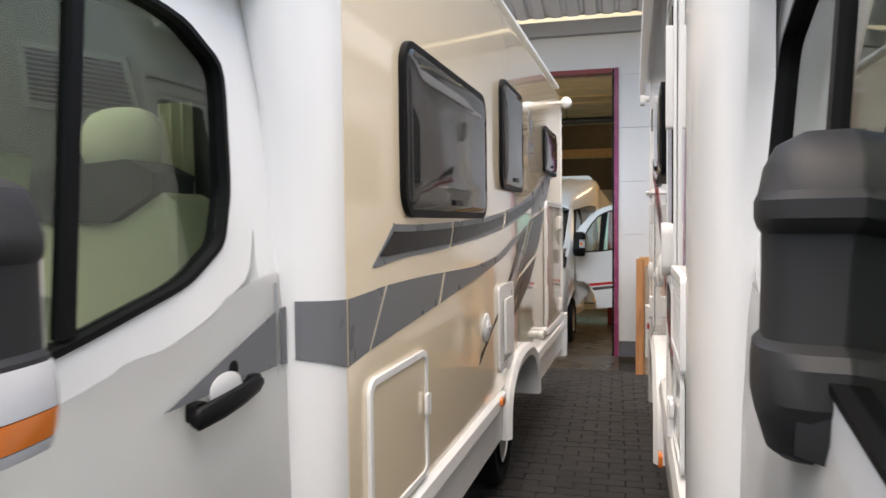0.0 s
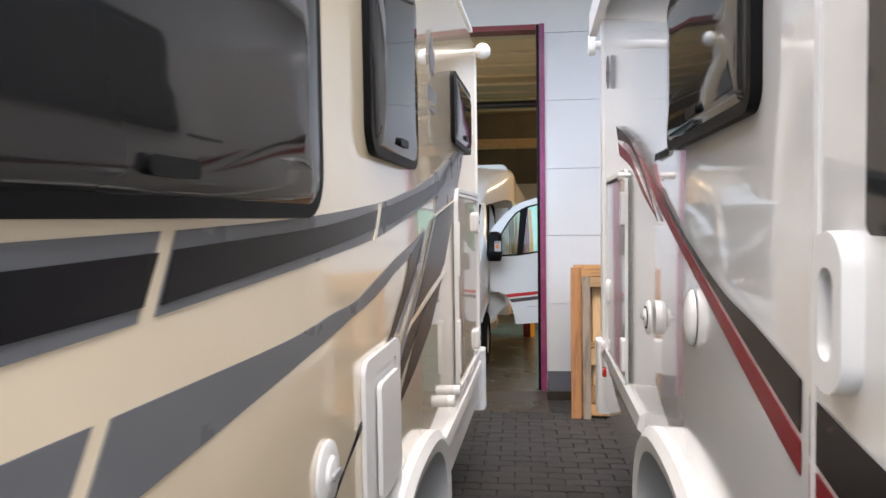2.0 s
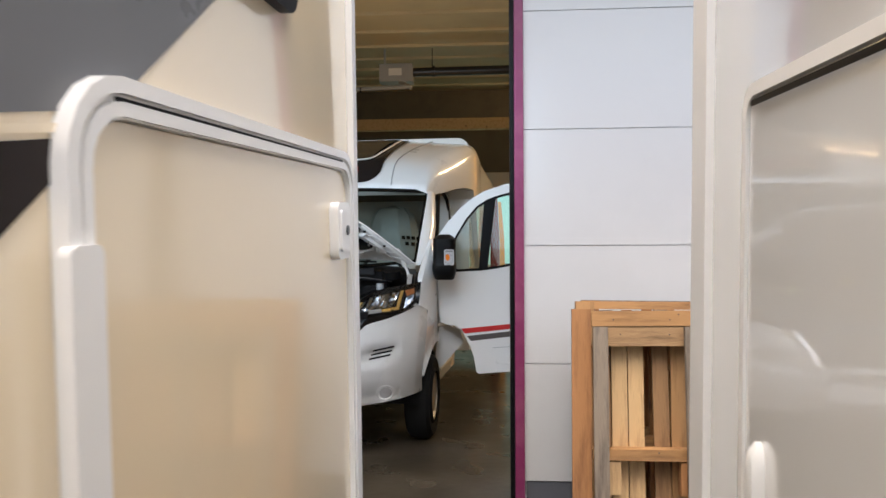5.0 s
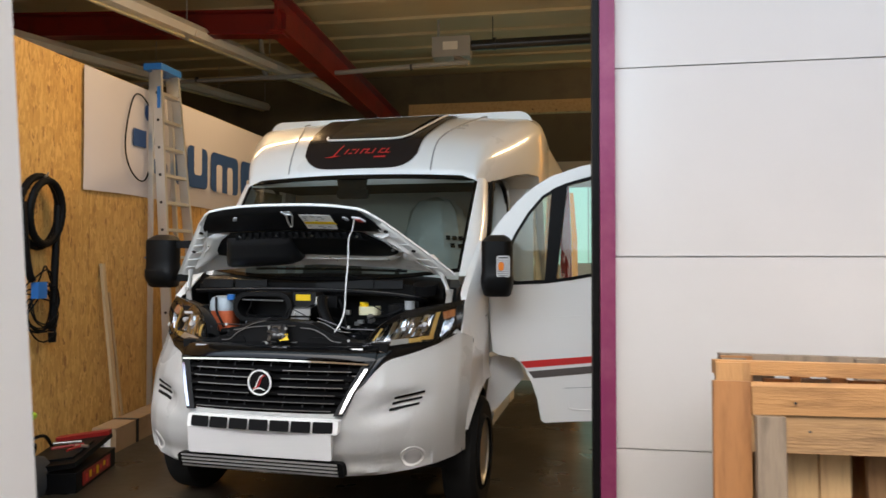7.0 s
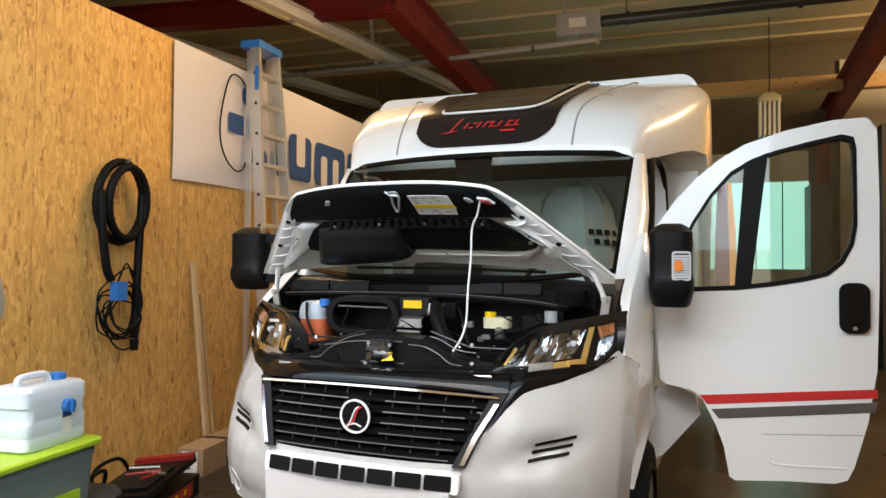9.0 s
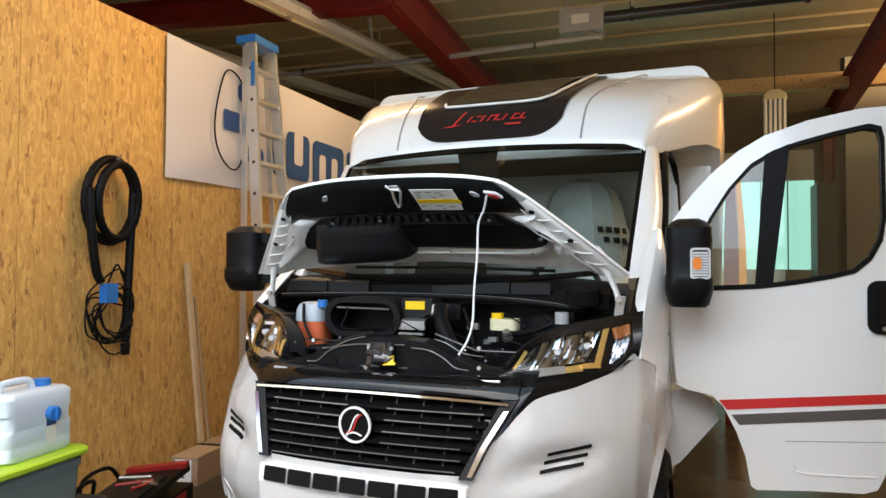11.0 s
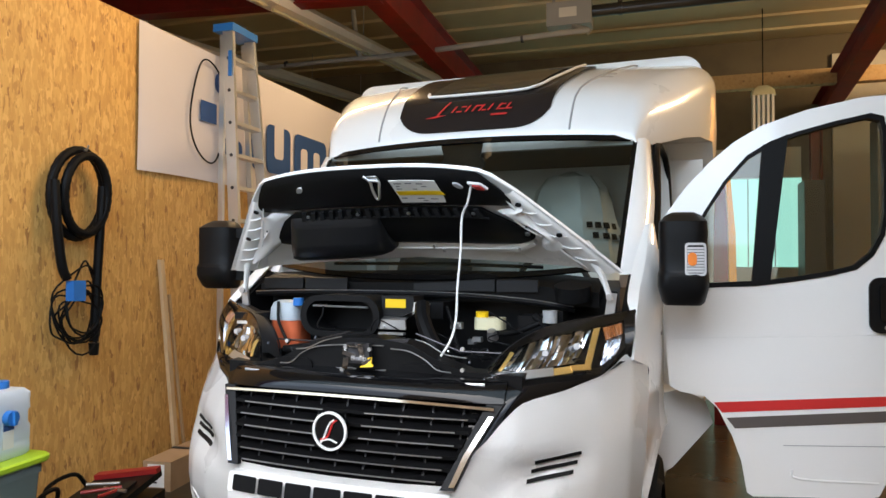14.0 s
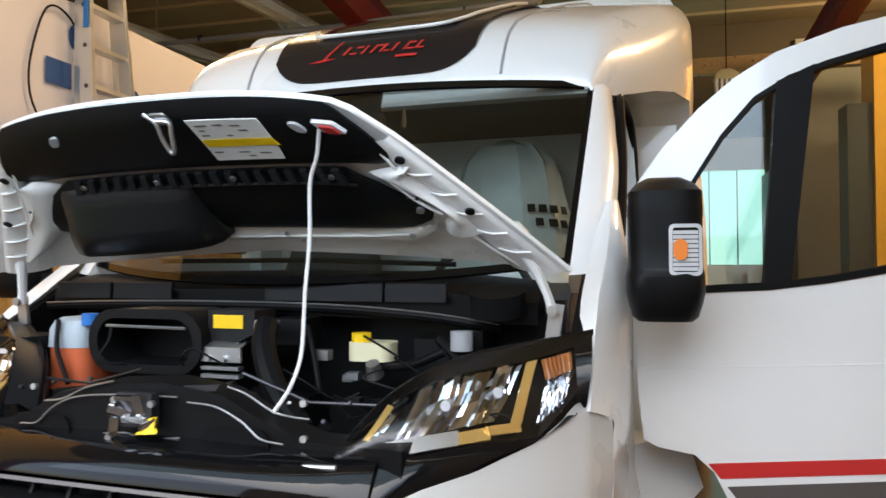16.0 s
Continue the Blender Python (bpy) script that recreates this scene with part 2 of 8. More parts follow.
ASPHALT = material("joint_sand", (0.026, 0.025, 0.024), 0.9, var=0.2, scale=20, bump=0.4, bump_scale=80)
PAVER = material("dark_concrete_paver", (0.029, 0.0275, 0.0265), 0.75, var=0.18, scale=14, bump=0.35, bump_scale=120, stain=(0.021, 0.020, 0.019), stain_scale=1.2, island=0.22)
PLINTH = material("dark_grey_plinth", (0.10, 0.105, 0.12), 0.7, var=0.1, scale=5, bump=0.1, stain=(0.15, 0.15, 0.155), stain_scale=2)
# end wall darkened and browned to carry the shade at the far end
END_WALL = material("shade_toned_end_wall", (0.17, 0.145, 0.10), 0.8, var=0.12, scale=0.9, stain=(0.12, 0.10, 0.075), stain_scale=0.7)
CEILING = material("insulated_roof_sheet", (0.60, 0.52, 0.34), 0.55, var=0.08, scale=0.8, stain=(0.52, 0.44, 0.27), stain_scale=0.5)
CORRUGATED = material("galvanised_sheet", (0.42, 0.43, 0.44), 0.45, metal=0.4, var=0.08)
OSB = osb_material()
PINE_ACROSS = wood_material("pallet_pine_across", (0.50, 0.27, 0.11), (0.22, 0.11, 0.048), axis=(0.8, 7, 7))
PINE = wood_material("pallet_pine", (0.50, 0.28, 0.12), (0.22, 0.115, 0.05))
RED_PINE = wood_material("reddish_pine", (0.40, 0.19, 0.075), (0.18, 0.08, 0.035))
PALE_PINE = wood_material("pale_pine", (0.54, 0.36, 0.18), (0.30, 0.18, 0.09))
BROWN_ACROSS = wood_material("browned_pine_across", (0.40, 0.245, 0.12), (0.13, 0.075, 0.04), axis=(0.8, 7, 7))
BROWN_PINE = wood_material("browned_pine", (0.33, 0.19, 0.09), (0.14, 0.075, 0.04))
GREY_WOOD = wood_material("weathered_wood", (0.25, 0.20, 0.15), (0.075, 0.06, 0.05))
BEAM_WOOD = wood_material("glued_timber", (0.62, 0.43, 0.22), (0.52, 0.33, 0.15), axis=(9, 1, 9))
LATH_WOOD = wood_material("planed_lath", (0.62, 0.45, 0.26), (0.50, 0.34, 0.18))
CARTON = material("brown_cardboard", (0.36, 0.24, 0.14), 0.85, var=0.08, scale=4, stain=(0.29, 0.19, 0.11), stain_scale=3, bump=0.05)
PAPER = material("printed_paper", (0.72, 0.72, 0.70), 0.6, var=0.03)
BANNER = material("white_banner_cloth", (0.60, 0.57, 0.60), 0.7, var=0.03, scale=2, bump=0.15, bump_scale=5)
BLUE = material("blue_print", (0.018, 0.065, 0.21), 0.6, var=0.04)
BLUE_PLASTIC = material("blue_plastic", (0.02, 0.16, 0.50), 0.4, var=0.06)
LIME = material("lime_plastic", (0.36, 0.56, 0.03), 0.4, var=0.05)
CRATE = material("smoky_clear_plastic", (0.16, 0.21, 0.20), 0.25, var=0.15, scale=3, coat=0.3)
JERRY = material("milky_plastic", (0.60, 0.69, 0.78), 0.4, var=0.05, scale=3)
TANK_MILK = material("milky_tank_plastic", (0.34, 0.39, 0.43), 0.3, var=0.2, scale=9)
RED_PLASTIC = material("red_plastic", (0.30, 0.02, 0.018), 0.4, var=0.1)
ORANGE_FLUID = material("coolant_tank", (0.50, 0.11, 0.045), 0.3, var=0.25, scale=9)
CREAM = material("cream_plastic", (0.66, 0.62, 0.42), 0.4, var=0.06)
YELLOW = material("yellow_plastic", (0.80, 0.52, 0.01), 0.4, var=0.05)
FILM = material("plastic_seat_cover", (0.80, 0.86, 0.84), 0.22, var=0.2, scale=7, bump=0.6, bump_scale=9, coat=0.4)
SEAT = material("dark_seat_cloth", (0.05, 0.052, 0.055), 0.85, var=0.15, scale=30, bump=0.2)
CABIN_GREY = material("grey_cabin_lining", (0.085, 0.092, 0.085), 0.7, var=0.08, scale=3)
VENT_GREY = material("grey_vent_plastic", (0.15, 0.155, 0.15), 0.6, var=0.06)
CREAM_SEAT = material("cream_seat_cover", (0.66, 0.62, 0.47), 0.8, var=0.06, scale=10, bump=0.1)
DASH = material("dashboard_plastic", (0.045, 0.047, 0.05), 0.6, var=0.1, bump=0.05, bump_scale=200)
# lining colour holds the shade inside the van cab
INTERIOR = material("shade_dark_cab_lining", (0.030, 0.027, 0.022), 0.8, var=0.08)
# emission puts the daylight behind the door into the pane colour
AQUA = material("daylight_glow_pane", (0.45, 0.75, 0.72), 0.6, var=0.06, scale=1.5, emit=(0.30, 0.62, 0.58, 0.37))
WALL_WHITE = material("white_wall", (0.68, 0.66, 0.60), 0.7, var=0.04, scale=1.5, stain=(0.62, 0.60, 0.54), stain_scale=0.8)
CABINET_GREY = material("graphite_panel", (0.04, 0.042, 0.045), 0.5, var=0.06)
YELLOW_PANEL = material("amber_panel", (0.85, 0.42, 0.03), 0.5, var=0.06)


# ---- mesh helpers ----
def part(name, bm, mat, parent=None, label="", m=None, smooth=35, kind="", bevel=0.0):
    """Links a bmesh as one mesh object, as a part of parent where that is given."""
    if bevel:
        edges = [e for e in bm.edges if len(e.link_faces) == 2 and e.calc_face_angle(0) > 0.6]
        bmesh.ops.bevel(bm, geom=edges, offset=bevel, segments=2, affect="EDGES", clamp_overlap=True)
    bmesh.ops.recalc_face_normals(bm, faces=bm.faces[:])
    data = bpy.data.meshes.new(name)
    bm.to_mesh(data)
    bm.free()
    data.materials.append(mat)
    if smooth:
        data.shade_smooth()
        data.set_sharp_from_angle(angle=radians(smooth))
    ob = new(name, data)
    if parent:
        ob.parent = parent
    if m is not None:
        ob.matrix_basis = m
    return tagged(ob, label, kind=kind)


def thing(name, m, label, category, group="", kind=""):
    ob = new(name)
    ob.empty_display_size = 0.1
    ob.matrix_basis = m
    return tagged(ob, label, category, group, kind)


def add_box(bm, lo, hi, m=None):
    v = [Vector((x, y, z)) for x in (lo[0], hi[0]) for y in (lo[1], hi[1]) for z in (lo[2], hi[2])]
    if m is not None:
        v = [m @ p for p in v]
    v = [bm.verts.new(p) for p in v]
    for f in ((0, 1, 3, 2), (4, 6, 7, 5), (0, 4, 5, 1), (2, 3, 7, 6), (0, 2, 6, 4), (1, 5, 7, 3)):
        bm.faces.new([v[i] for i in f])
    return bm


def box(lo, hi, m=None):
    return add_box(bmesh.new(), lo, hi, m)


def add_loft(bm, sections, closed=True, caps=True):
    rings = [[bm.verts.new(p) for p in s] for s in sections]
    n = len(rings[0])
    for a, b in zip(rings, rings[1:]):
        for i in range(n if closed else n - 1):
            j = (i + 1) % n
            bm.faces.new((a[i], a[j], b[j], b[i]))
    if caps and closed:
        bm.faces.new(rings[0][::-1])
        bm.faces.new(rings[-1])
    return bm


def loft(sections, closed=True, caps=True):
    return add_loft(bmesh.new(), sections, closed, caps)


def add_tube(bm, path, r, n=10, caps=True):
    path = [Vector(p) for p in path]
    rings, side = [], None
    for i, p in enumerate(path):
        d = (path[min(i + 1, len(path) - 1)] - path[max(i - 1, 0)]).normalized()
        if side is None:
            side = d.orthogonal().normalized()
        side = (side - d * side.dot(d)).normalized()
        up = d.cross(side)
        rad = r[i] if isinstance(r, (list, tuple)) else r
        rings.append([p + (side * math.cos(a) + up * math.sin(a)) * rad for a in (2 * math.pi * k / n for k in range(n))])
    return add_loft(bm, rings, True, caps)


def tube(path, r, n=10):
    return add_tube(bmesh.new(), path, r, n)


def smooth_path(points, steps=6):
    """Catmull-Rom through the points."""
    p = [Vector(q) for q in points]
    p = [2 * p[0] - p[1]] + p + [2 * p[-1] - p[-2]]
    out = []
    for a, b, c, d in zip(p, p[1:], p[2:], p[3:]):
        for k in range(steps):
            t = k / steps
            out.append(0.5 * ((2 * b) + (c - a) * t + (2 * a - 5 * b + 4 * c - d) * t * t + (3 * b - a - 3 * c + d) * t ** 3))
    return out + [p[-2]]


def rrect(u0, v0, u1, v1, r, n=5):
    """A rounded rectangle as a ring of (u, v)."""
    out = []
    for cu, cv, a0 in ((u1 - r, v1 - r, 0), (u0 + r, v1 - r, 90), (u0 + r, v0 + r, 180), (u1 - r, v0 + r, 270)):
        for k in range(n + 1):
            a = radians(a0 + 90 * k / n)
            out.append((cu + r * math.cos(a), cv + r * math.sin(a)))
    return out


def add_prism(bm, ring, place, depth0, depth1):
    """Extrudes a ring of (u, v) between two depths; place(u, v, d) gives the point."""
    a = [bm.verts.new(place(u, v, depth0)) for u, v in ring]
    b = [bm.verts.new(place(u, v, depth1)) for u, v in ring]
    n = len(ring)
    for i in range(n):
        j = (i + 1) % n
        bm.faces.new((a[i], a[j], b[j], b[i]))
    bm.faces.new(a[::-1])
    bm.faces.new(b)
    return bm


def prism(ring, place, depth0, depth1):
    return add_prism(bmesh.new(), ring, place, depth0, depth1)


def frame_ring(outer, inner, place, depth0, depth1):
    """A frame between two rings of the same count."""
    bm = bmesh.new()
    rings = [[bm.verts.new(place(u, v, d)) for u, v in ring] for ring, d in ((outer, depth0), (outer, depth1), (inner, depth1), (inner, depth0))]
    n = len(outer)
    for a, b in zip(rings, rings[1:] + rings[:1]):
        for i in range(n):
            j = (i + 1) % n
            bm.faces.new((a[i], a[j], b[j], b[i]))
    return bm


def add_cyl(bm, c, axis, r, depth, n=24, r2=None):
    axis = Vector(axis).normalized()
    s = axis.orthogonal().normalized()
    t = axis.cross(s)
    rings = []
    for d, rad in ((0, r), (depth, r if r2 is None else r2)):
        rings.append([Vector(c) + axis * d + (s * math.cos(a) + t * math.sin(a)) * rad for a in (2 * math.pi * k / n for k in range(n))])
    return add_loft(bm, rings)


def cyl(c, axis, r, depth, n=24, r2=None):
    return add_cyl(bmesh.new(), c, axis, r, depth, n, r2)


def surface(fn, us, vs, thick=0.0):
    """A sheet of points fn(u, v); thick gives it a back."""
    bm = bmesh.new()
    g = [[bm.verts.new(fn(u, v)) for v in vs] for u in us]
    for a, b in zip(g, g[1:]):
        for i in range(len(vs) - 1):
            bm.faces.new((a[i], a[i + 1], b[i + 1], b[i]))
    if thick:
        bmesh.ops.recalc_face_normals(bm, faces=bm.faces[:])
        bmesh.ops.solidify(bm, geom=bm.faces[:], thickness=thick)
    return bm


def span(a, b, n):
    return [a + (b - a) * k / n for k in range(n + 1)]


def interp(x, table):
    """Piecewise linear value from rows of (x, value)."""
    if x <= table[0][0]:
        return table[0][1]
    for (a, va), (b, vb) in zip(table, table[1:]):
        if x <= b:
            return va + (vb - va) * (x - a) / (b - a)
    return table[-1][1]


def band(upper, lower, place, d0, d1, steps=8):
    """A decal strip between two curves of (u, v)."""
    up = [(p.x, p.y) for p in smooth_path([(u, v, 0) for u, v in upper], steps)]
    lo = [(p.x, p.y) for p in smooth_path([(u, v, 0) for u, v in lower], steps)]
    n = max(len(up), len(lo)) - 1

    def at(line, t):
        f = t * (len(line) - 1)
        i = min(int(f), len(line) - 2)
        return tuple(line[i][k] + (line[i + 1][k] - line[i][k]) * (f - i) for k in (0, 1))
    rows = []
    for i in range(n + 1):
        a, b = at(up, i / n), at(lo, i / n)
        rows.append([place(*a, d0), place(*a, d1), place(*b, d1), place(*b, d0)])
    return loft(rows)


# ---- the yard and the hall ----
SLOPE = 0.07


def yard_z(y):
    return -0.07 + (max(y, -14.0) - 8.87) * SLOPE if y < 8.87 else -0.07


def build_ground():
    bm = bmesh.new()
    xs = [-900, -60, -8, 0, 8, 60, 900]
    ys = [-900, -60, -14, -6, 0, 4, 8.8]
    g = [[bm.verts.new((x, y, yard_z(y) - 0.012)) for y in ys] for x in xs]
    for a, b in zip(g, g[1:]):
        for i in range(len(ys) - 1):
            bm.faces.new((a[i], b[i], b[i + 1], a[i + 1]))
    ob = part("ground", bm, ASPHALT, kind="structure")
    return tagged(ob, "dark sanded ground of the yard under the pavers", "ground")


ground = build_ground()

hall_floor = tagged(part("floor", box((-12, 8.80, -0.25), (9, 24.2, 0.0)), CONCRETE, kind="structure"), "worn grey-brown concrete hall floor with stains", "floor")

# facade: sandwich panels beside and over the gate
GATE_L, GATE_R, GATE_TOP = -4.25, -0.207, 3.69
JOINTS = [0.193, 0.864, 1.544, 2.218, 2.91, 3.60]


def facade(name, x0, x1, label):
    core = part(name, box((x0, 8.90, -0.3), (x1, 9.06, 4.14)), WHITE_PANEL, kind="structure")
    tagged(core, label, "wall")
    zs = JOINTS + [4.14]
    for a, b in zip(zs, zs[1:]):
        part("panel", box((x0, 8.870, a + 0.0025), (x1, 8.899, b - 0.0025)), WHITE_PANEL, core, bevel=0.006)
    for z in zs[1:-1]:
        part("joint", box((x0, 8.882, z - 0.0024), (x1, 8.8985, z + 0.0024)), WHITE_PANEL, core)
    part("plinth", box((x0 + 0.012, 8.878, -0.3), (x1, 8.899, JOINTS[0] - 0.004)), PLINTH, core, "dark grey plinth strip")
    return core


wall_right = facade("wall_south_east", GATE_R, 9.0, "white sandwich panel facade with dark plinth")
wall_left = facade("wall_south_west", -12.0, GATE_L, "white sandwich panel facade beside the gate")
lintel = tagged(part("wall_lintel", box((GATE_L, 8.875, GATE_TOP), (GATE_R, 9.06, 4.14), ), WHITE_PANEL, kind="structure", bevel=0.004), "white panel strip above the open gate", "wall")
eave = tagged(part("trim", box((-12, 8.80, 4.142), (9, 9.06, 4.33)), GREY_STEEL, kind="structure", bevel=0.006), "grey steel channel along the eave", "trim")

gate_frame = thing("door_1", pose(0, 0, 0), "open hall gate with purple steel frame", "gate frame", kind="structure")
part("frame_post", box((-0.262, 8.845, 0.0), (-0.209, 9.0, GATE_TOP)), PURPLE, gate_frame, "purple painted steel post", bevel=0.004)
part("seal", box((-0.288, 8.862, 0.0), (-0.264, 8.985, GATE_TOP)), RUBBER, gate_frame, "black rubber seal", bevel=0.003)
part("frame_post", box((GATE_L + 0.002, 8.845, 0.0), (GATE_L + 0.055, 9.0, GATE_TOP)), PURPLE, gate_frame, bevel=0.004)
part("frame_head", box((GATE_L + 0.06, 8.85, GATE_TOP - 0.06), (-0.292, 9.0, GATE_TOP - 0.003)), RED_STEEL, gate_frame, "dark red steel head", bevel=0.004)
part("threshold", loft([[(x, 8.30, yard_z(8.30) - 0.03), (x, 8.30, yard_z(8.30) + 0.002), (x, 8.79, 0.003), (x, 8.862, 0.003), (x, 8.862, -0.12)] for x in (GATE_L + 0.06, -0.21)]), CONCRETE, gate_frame, "worn concrete ramp at the threshold", smooth=0)


def corrugated(x0, x1, y0, y1, z0, z1, pitch, depth):
    bm = bmesh.new()
    n = int((x1 - x0) / pitch)
    prof = []
    for i in range(n):
        for f, d in ((0, 0), (0.3, 0), (0.42, depth), (0.58, depth), (0.7, 0)):
            prof.append((x0 + (i + f) * pitch, d))
    rows = [[bm.verts.new((x, y, z + d)) for x, d in prof] for y, z in ((y0, z0), (y1, z1))]
    for i in range(len(prof) - 1):
        bm.faces.new((rows[0][i], rows[0][i + 1], rows[1][i + 1], rows[1][i]))
    bmesh.ops.solidify(bm, geom=bm.faces[:], thickness=0.004)
    return bm


canopy = tagged(part("roof_overhang", corrugated(-12, 9, 7.2, 8.87, 4.50, 4.40, 0.22, 0.05), CORRUGATED, kind="structure", smooth=0), "galvanised corrugated roof overhang above the gate", "roof")
part("purlin", box((-12, 7.75, 4.385), (9, 7.83, 4.46)), GREY_STEEL, canopy, bevel=0.004)

# hall shell
tagged(part("wall_east", box((8.8, 9.06, 0), (9.0, 24, 7)), WALL_WHITE, kind="structure"), "plain white hall wall", "wall")
tagged(part("wall_west", box((-12.2, 9.06, 0), (-12.0, 24, 7)), WALL_WHITE, kind="structure"), "plain white hall wall", "wall")
back = tagged(part("wall_north", box((-12, 21.4, 0), (9, 21.6, 7)), END_WALL, kind="structure"), "plain hall end wall, shade put into its dark tone", "wall")


def ceiling_z(y):
    return 4.36 + 0.098 * (y - 9)


def build_ceiling():
    """Roof sheets laid across in one mesh, each with a stepped edge, and thin seams."""
    bm = bmesh.new()
    ys = span(9.06, 21.5, 12)
    for a, b in zip(ys, ys[1:]):
        za, zb = ceiling_z(a), ceiling_z(b)
        sec = [(a + 0.006, za), (b - 0.006, zb), (b - 0.006, zb + 0.12), (a + 0.006, za + 0.12)]
        add_loft(bm, [[(x, y, z) for y, z in sec] for x in (-12, 9)])
        add_loft(bm, [[(x, y, z) for y, z in ((b - 0.05, zb - 0.045), (b + 0.05, zb - 0.04), (b + 0.05, zb + 0.1), (b - 0.05, zb + 0.1))] for x in (-12, 9)])
    return bm


tagged(part("ceiling", build_ceiling(), CEILING, kind="structure", smooth=0), "yellowish insulated roof sheets with cross ribs", "ceiling")
tagged(part("roof_deck", box((-12.2, 8.8, 5.9), (9, 21.6, 6.1)), CORRUGATED, kind="structure"), "outer roof deck", "roof")


def i_beam(name, a, b, h, w, mat, label):
    """A rolled steel beam from a to b, given at its underside."""
    a, b = Vector(a), Vector(b)
    d = (b - a).normalized()
    side = d.cross(Vector((0, 0, 1))).normalized()
    up = side.cross(d)
    t = 0.02
    prof = [(-w, 0), (w, 0), (w, t), (t, t * 1.6), (t, h - t * 1.6), (w, h - t), (w, h), (-w, h), (-w, h - t), (-t, h - t * 1.6), (-t, t * 1.6), (-w, t)]
    ob = part(name, loft([[p + side * u + up * v for u, v in prof] for p in (a, b)]), mat, kind="structure", smooth=20)
    return tagged(ob, label, "steel beam")


i_beam("steel_rafter", (-3.77, 14.2, 4.26), (-3.77, 21.3, 3.98), 0.46, 0.12, RED_STEEL, "dark red painted steel rafter under the roof")
i_beam("steel_rafter", (-3.70, 14.35, 4.24), (-11.9, 14.35, 4.62), 0.30, 0.10, RED_STEEL, "dark red painted steel cross beam under the roof")
i_beam("steel_rafter", (1.75, 15.2, 4.70), (1.75, 21.3, 3.95), 0.42, 0.12, RED_STEEL, "dark red painted steel rafter beside a white wall")
i_beam("steel_post", (1.75, 21.2, 0.0), (1.751, 21.2, 4.0), 0.18, 0.10, RED_STEEL, "dark red steel post at the end wall")

beam = tagged(part("timber_beam", box((-3.4, 19.9, 4.36), (8.7, 20.08, 4.60)), BEAM_WOOD, kind="structure", bevel=0.006), "pale glued timber beam across the hall", "beam")

# sectional door in the end wall; pane emission stands in for daylight behind it
door2 = thing("door_2", pose(0, 0, 0), "closed sectional door, pale blue panes given a daylight glow", "hall door", kind="structure")
part("door_leaf", box((-3.0, 21.34, 0), (1.45, 21.395, 1.45)), WALL_WHITE, door2)
part("door_head", box((-3.0, 21.34, 3.06), (1.45, 21.395, 3.6)), WALL_WHITE, door2)
for i in range(10):
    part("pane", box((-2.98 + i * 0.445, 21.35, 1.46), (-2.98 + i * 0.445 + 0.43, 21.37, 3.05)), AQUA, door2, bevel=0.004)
for i in range(9):
    part("mullion", box((-2.982 + (i + 1) * 0.445 - 0.012, 21.335, 1.455), (-2.982 + (i + 1) * 0.445 + 0.008, 21.372, 3.055)), GREY_STEEL, door2)

# OSB partition on the west side
osb = tagged(part("wall_partition", box((-4.40, 9.07, 0.0), (-4.31, 17.6, 3.15)), OSB, kind="structure"), "partition wall framed behind strand boards", "wall")
for i, y in enumerate((9.08, 10.33, 11.58, 12.83, 14.08, 15.33)):
    part("board", box((-4.308, y + 0.002, 0.05), (-4.29, y + 1.248, 3.15), ), OSB, osb, "orange-brown oriented strand board")
tagged(part("baseboard", box((-4.306, 9.07, 0.0), (-4.27, 17.6, 0.048)), LATH_WOOD, kind="structure"), "raw lath along the partition foot", "baseboard")

# lights of the hall: warm tubes under the roof, and two unseen fill lamps


def trunking(y0, y1, x, z_at, name_label):
    t = thing("light_trunking", pose(0, 0, 0), name_label, "strip light")
    prof = [(-0.11, 0.0), (0.11, 0.0), (0.135, 0.08), (0.08, 0.16), (-0.08, 0.16), (-0.135, 0.08)]
    n = 4
    for i in range(n):
        a, b = y0 + (y1 - y0) * i / n, y0 + (y1 - y0) * (i + 1) / n - 0.012
        part("housing", loft([[(x + u, y, z_at(y) + v) for u, v in prof] for y in (a, b)]), WHITE_TRIM, t, "cream enamelled housing", smooth=25)
        part("tube", tube([(x, a + 0.06, z_at(a) - 0.02), (x, b - 0.06, z_at(b) - 0.02)], 0.016), CREAM, t)
    for i in range(n + 1):
        y = y0 + (y1 - y0) * i / n
        part("hanger", tube([(x, y, z_at(y) + 0.16), (x, y, ceiling_z(y) - 0.002)], 0.006, 6), GREY_STEEL, t)
    return t


trunking(11.6, 21.2, -4.80, lambda y: 4.10 + 0.097 * (y - 13.1), "long cream strip light trunking under the roof")
trunking(12.6, 21.2, -7.0, lambda y: 4.10 + 0.097 * (y - 13.1), "second cream strip light trunking under the roof")
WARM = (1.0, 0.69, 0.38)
lamp("hall_lamp_and_fill", "AREA", look((3.2, 13.4, 4.45), (1.0, 13.0, 0.0)), 48, WARM, size=(1.6, 0.5))
lamp("hall_lamp_and_fill", "AREA", look((-4.80, 13.6, 4.02), (-4.0, 13.6, 0.0)), 27, WARM, size=(0.2, 3.0))
# added fill without a fixture, brightens the strand boards
lamp("hall_lamp_and_fill", "AREA", look((-2.5, 11.5, 4.45), (-4.3, 10.9, 2.6)), 5, WARM, size=(1.4, 0.3), spread=radians(120))
# added fill aimed at the white end wall, no fixture there
lamp("hall_lamp_and_fill", "AREA", look((4.2, 17.6, 4.7), (2.6, 20.5, 1.5)), 36, WARM, size=(0.3, 1.6))

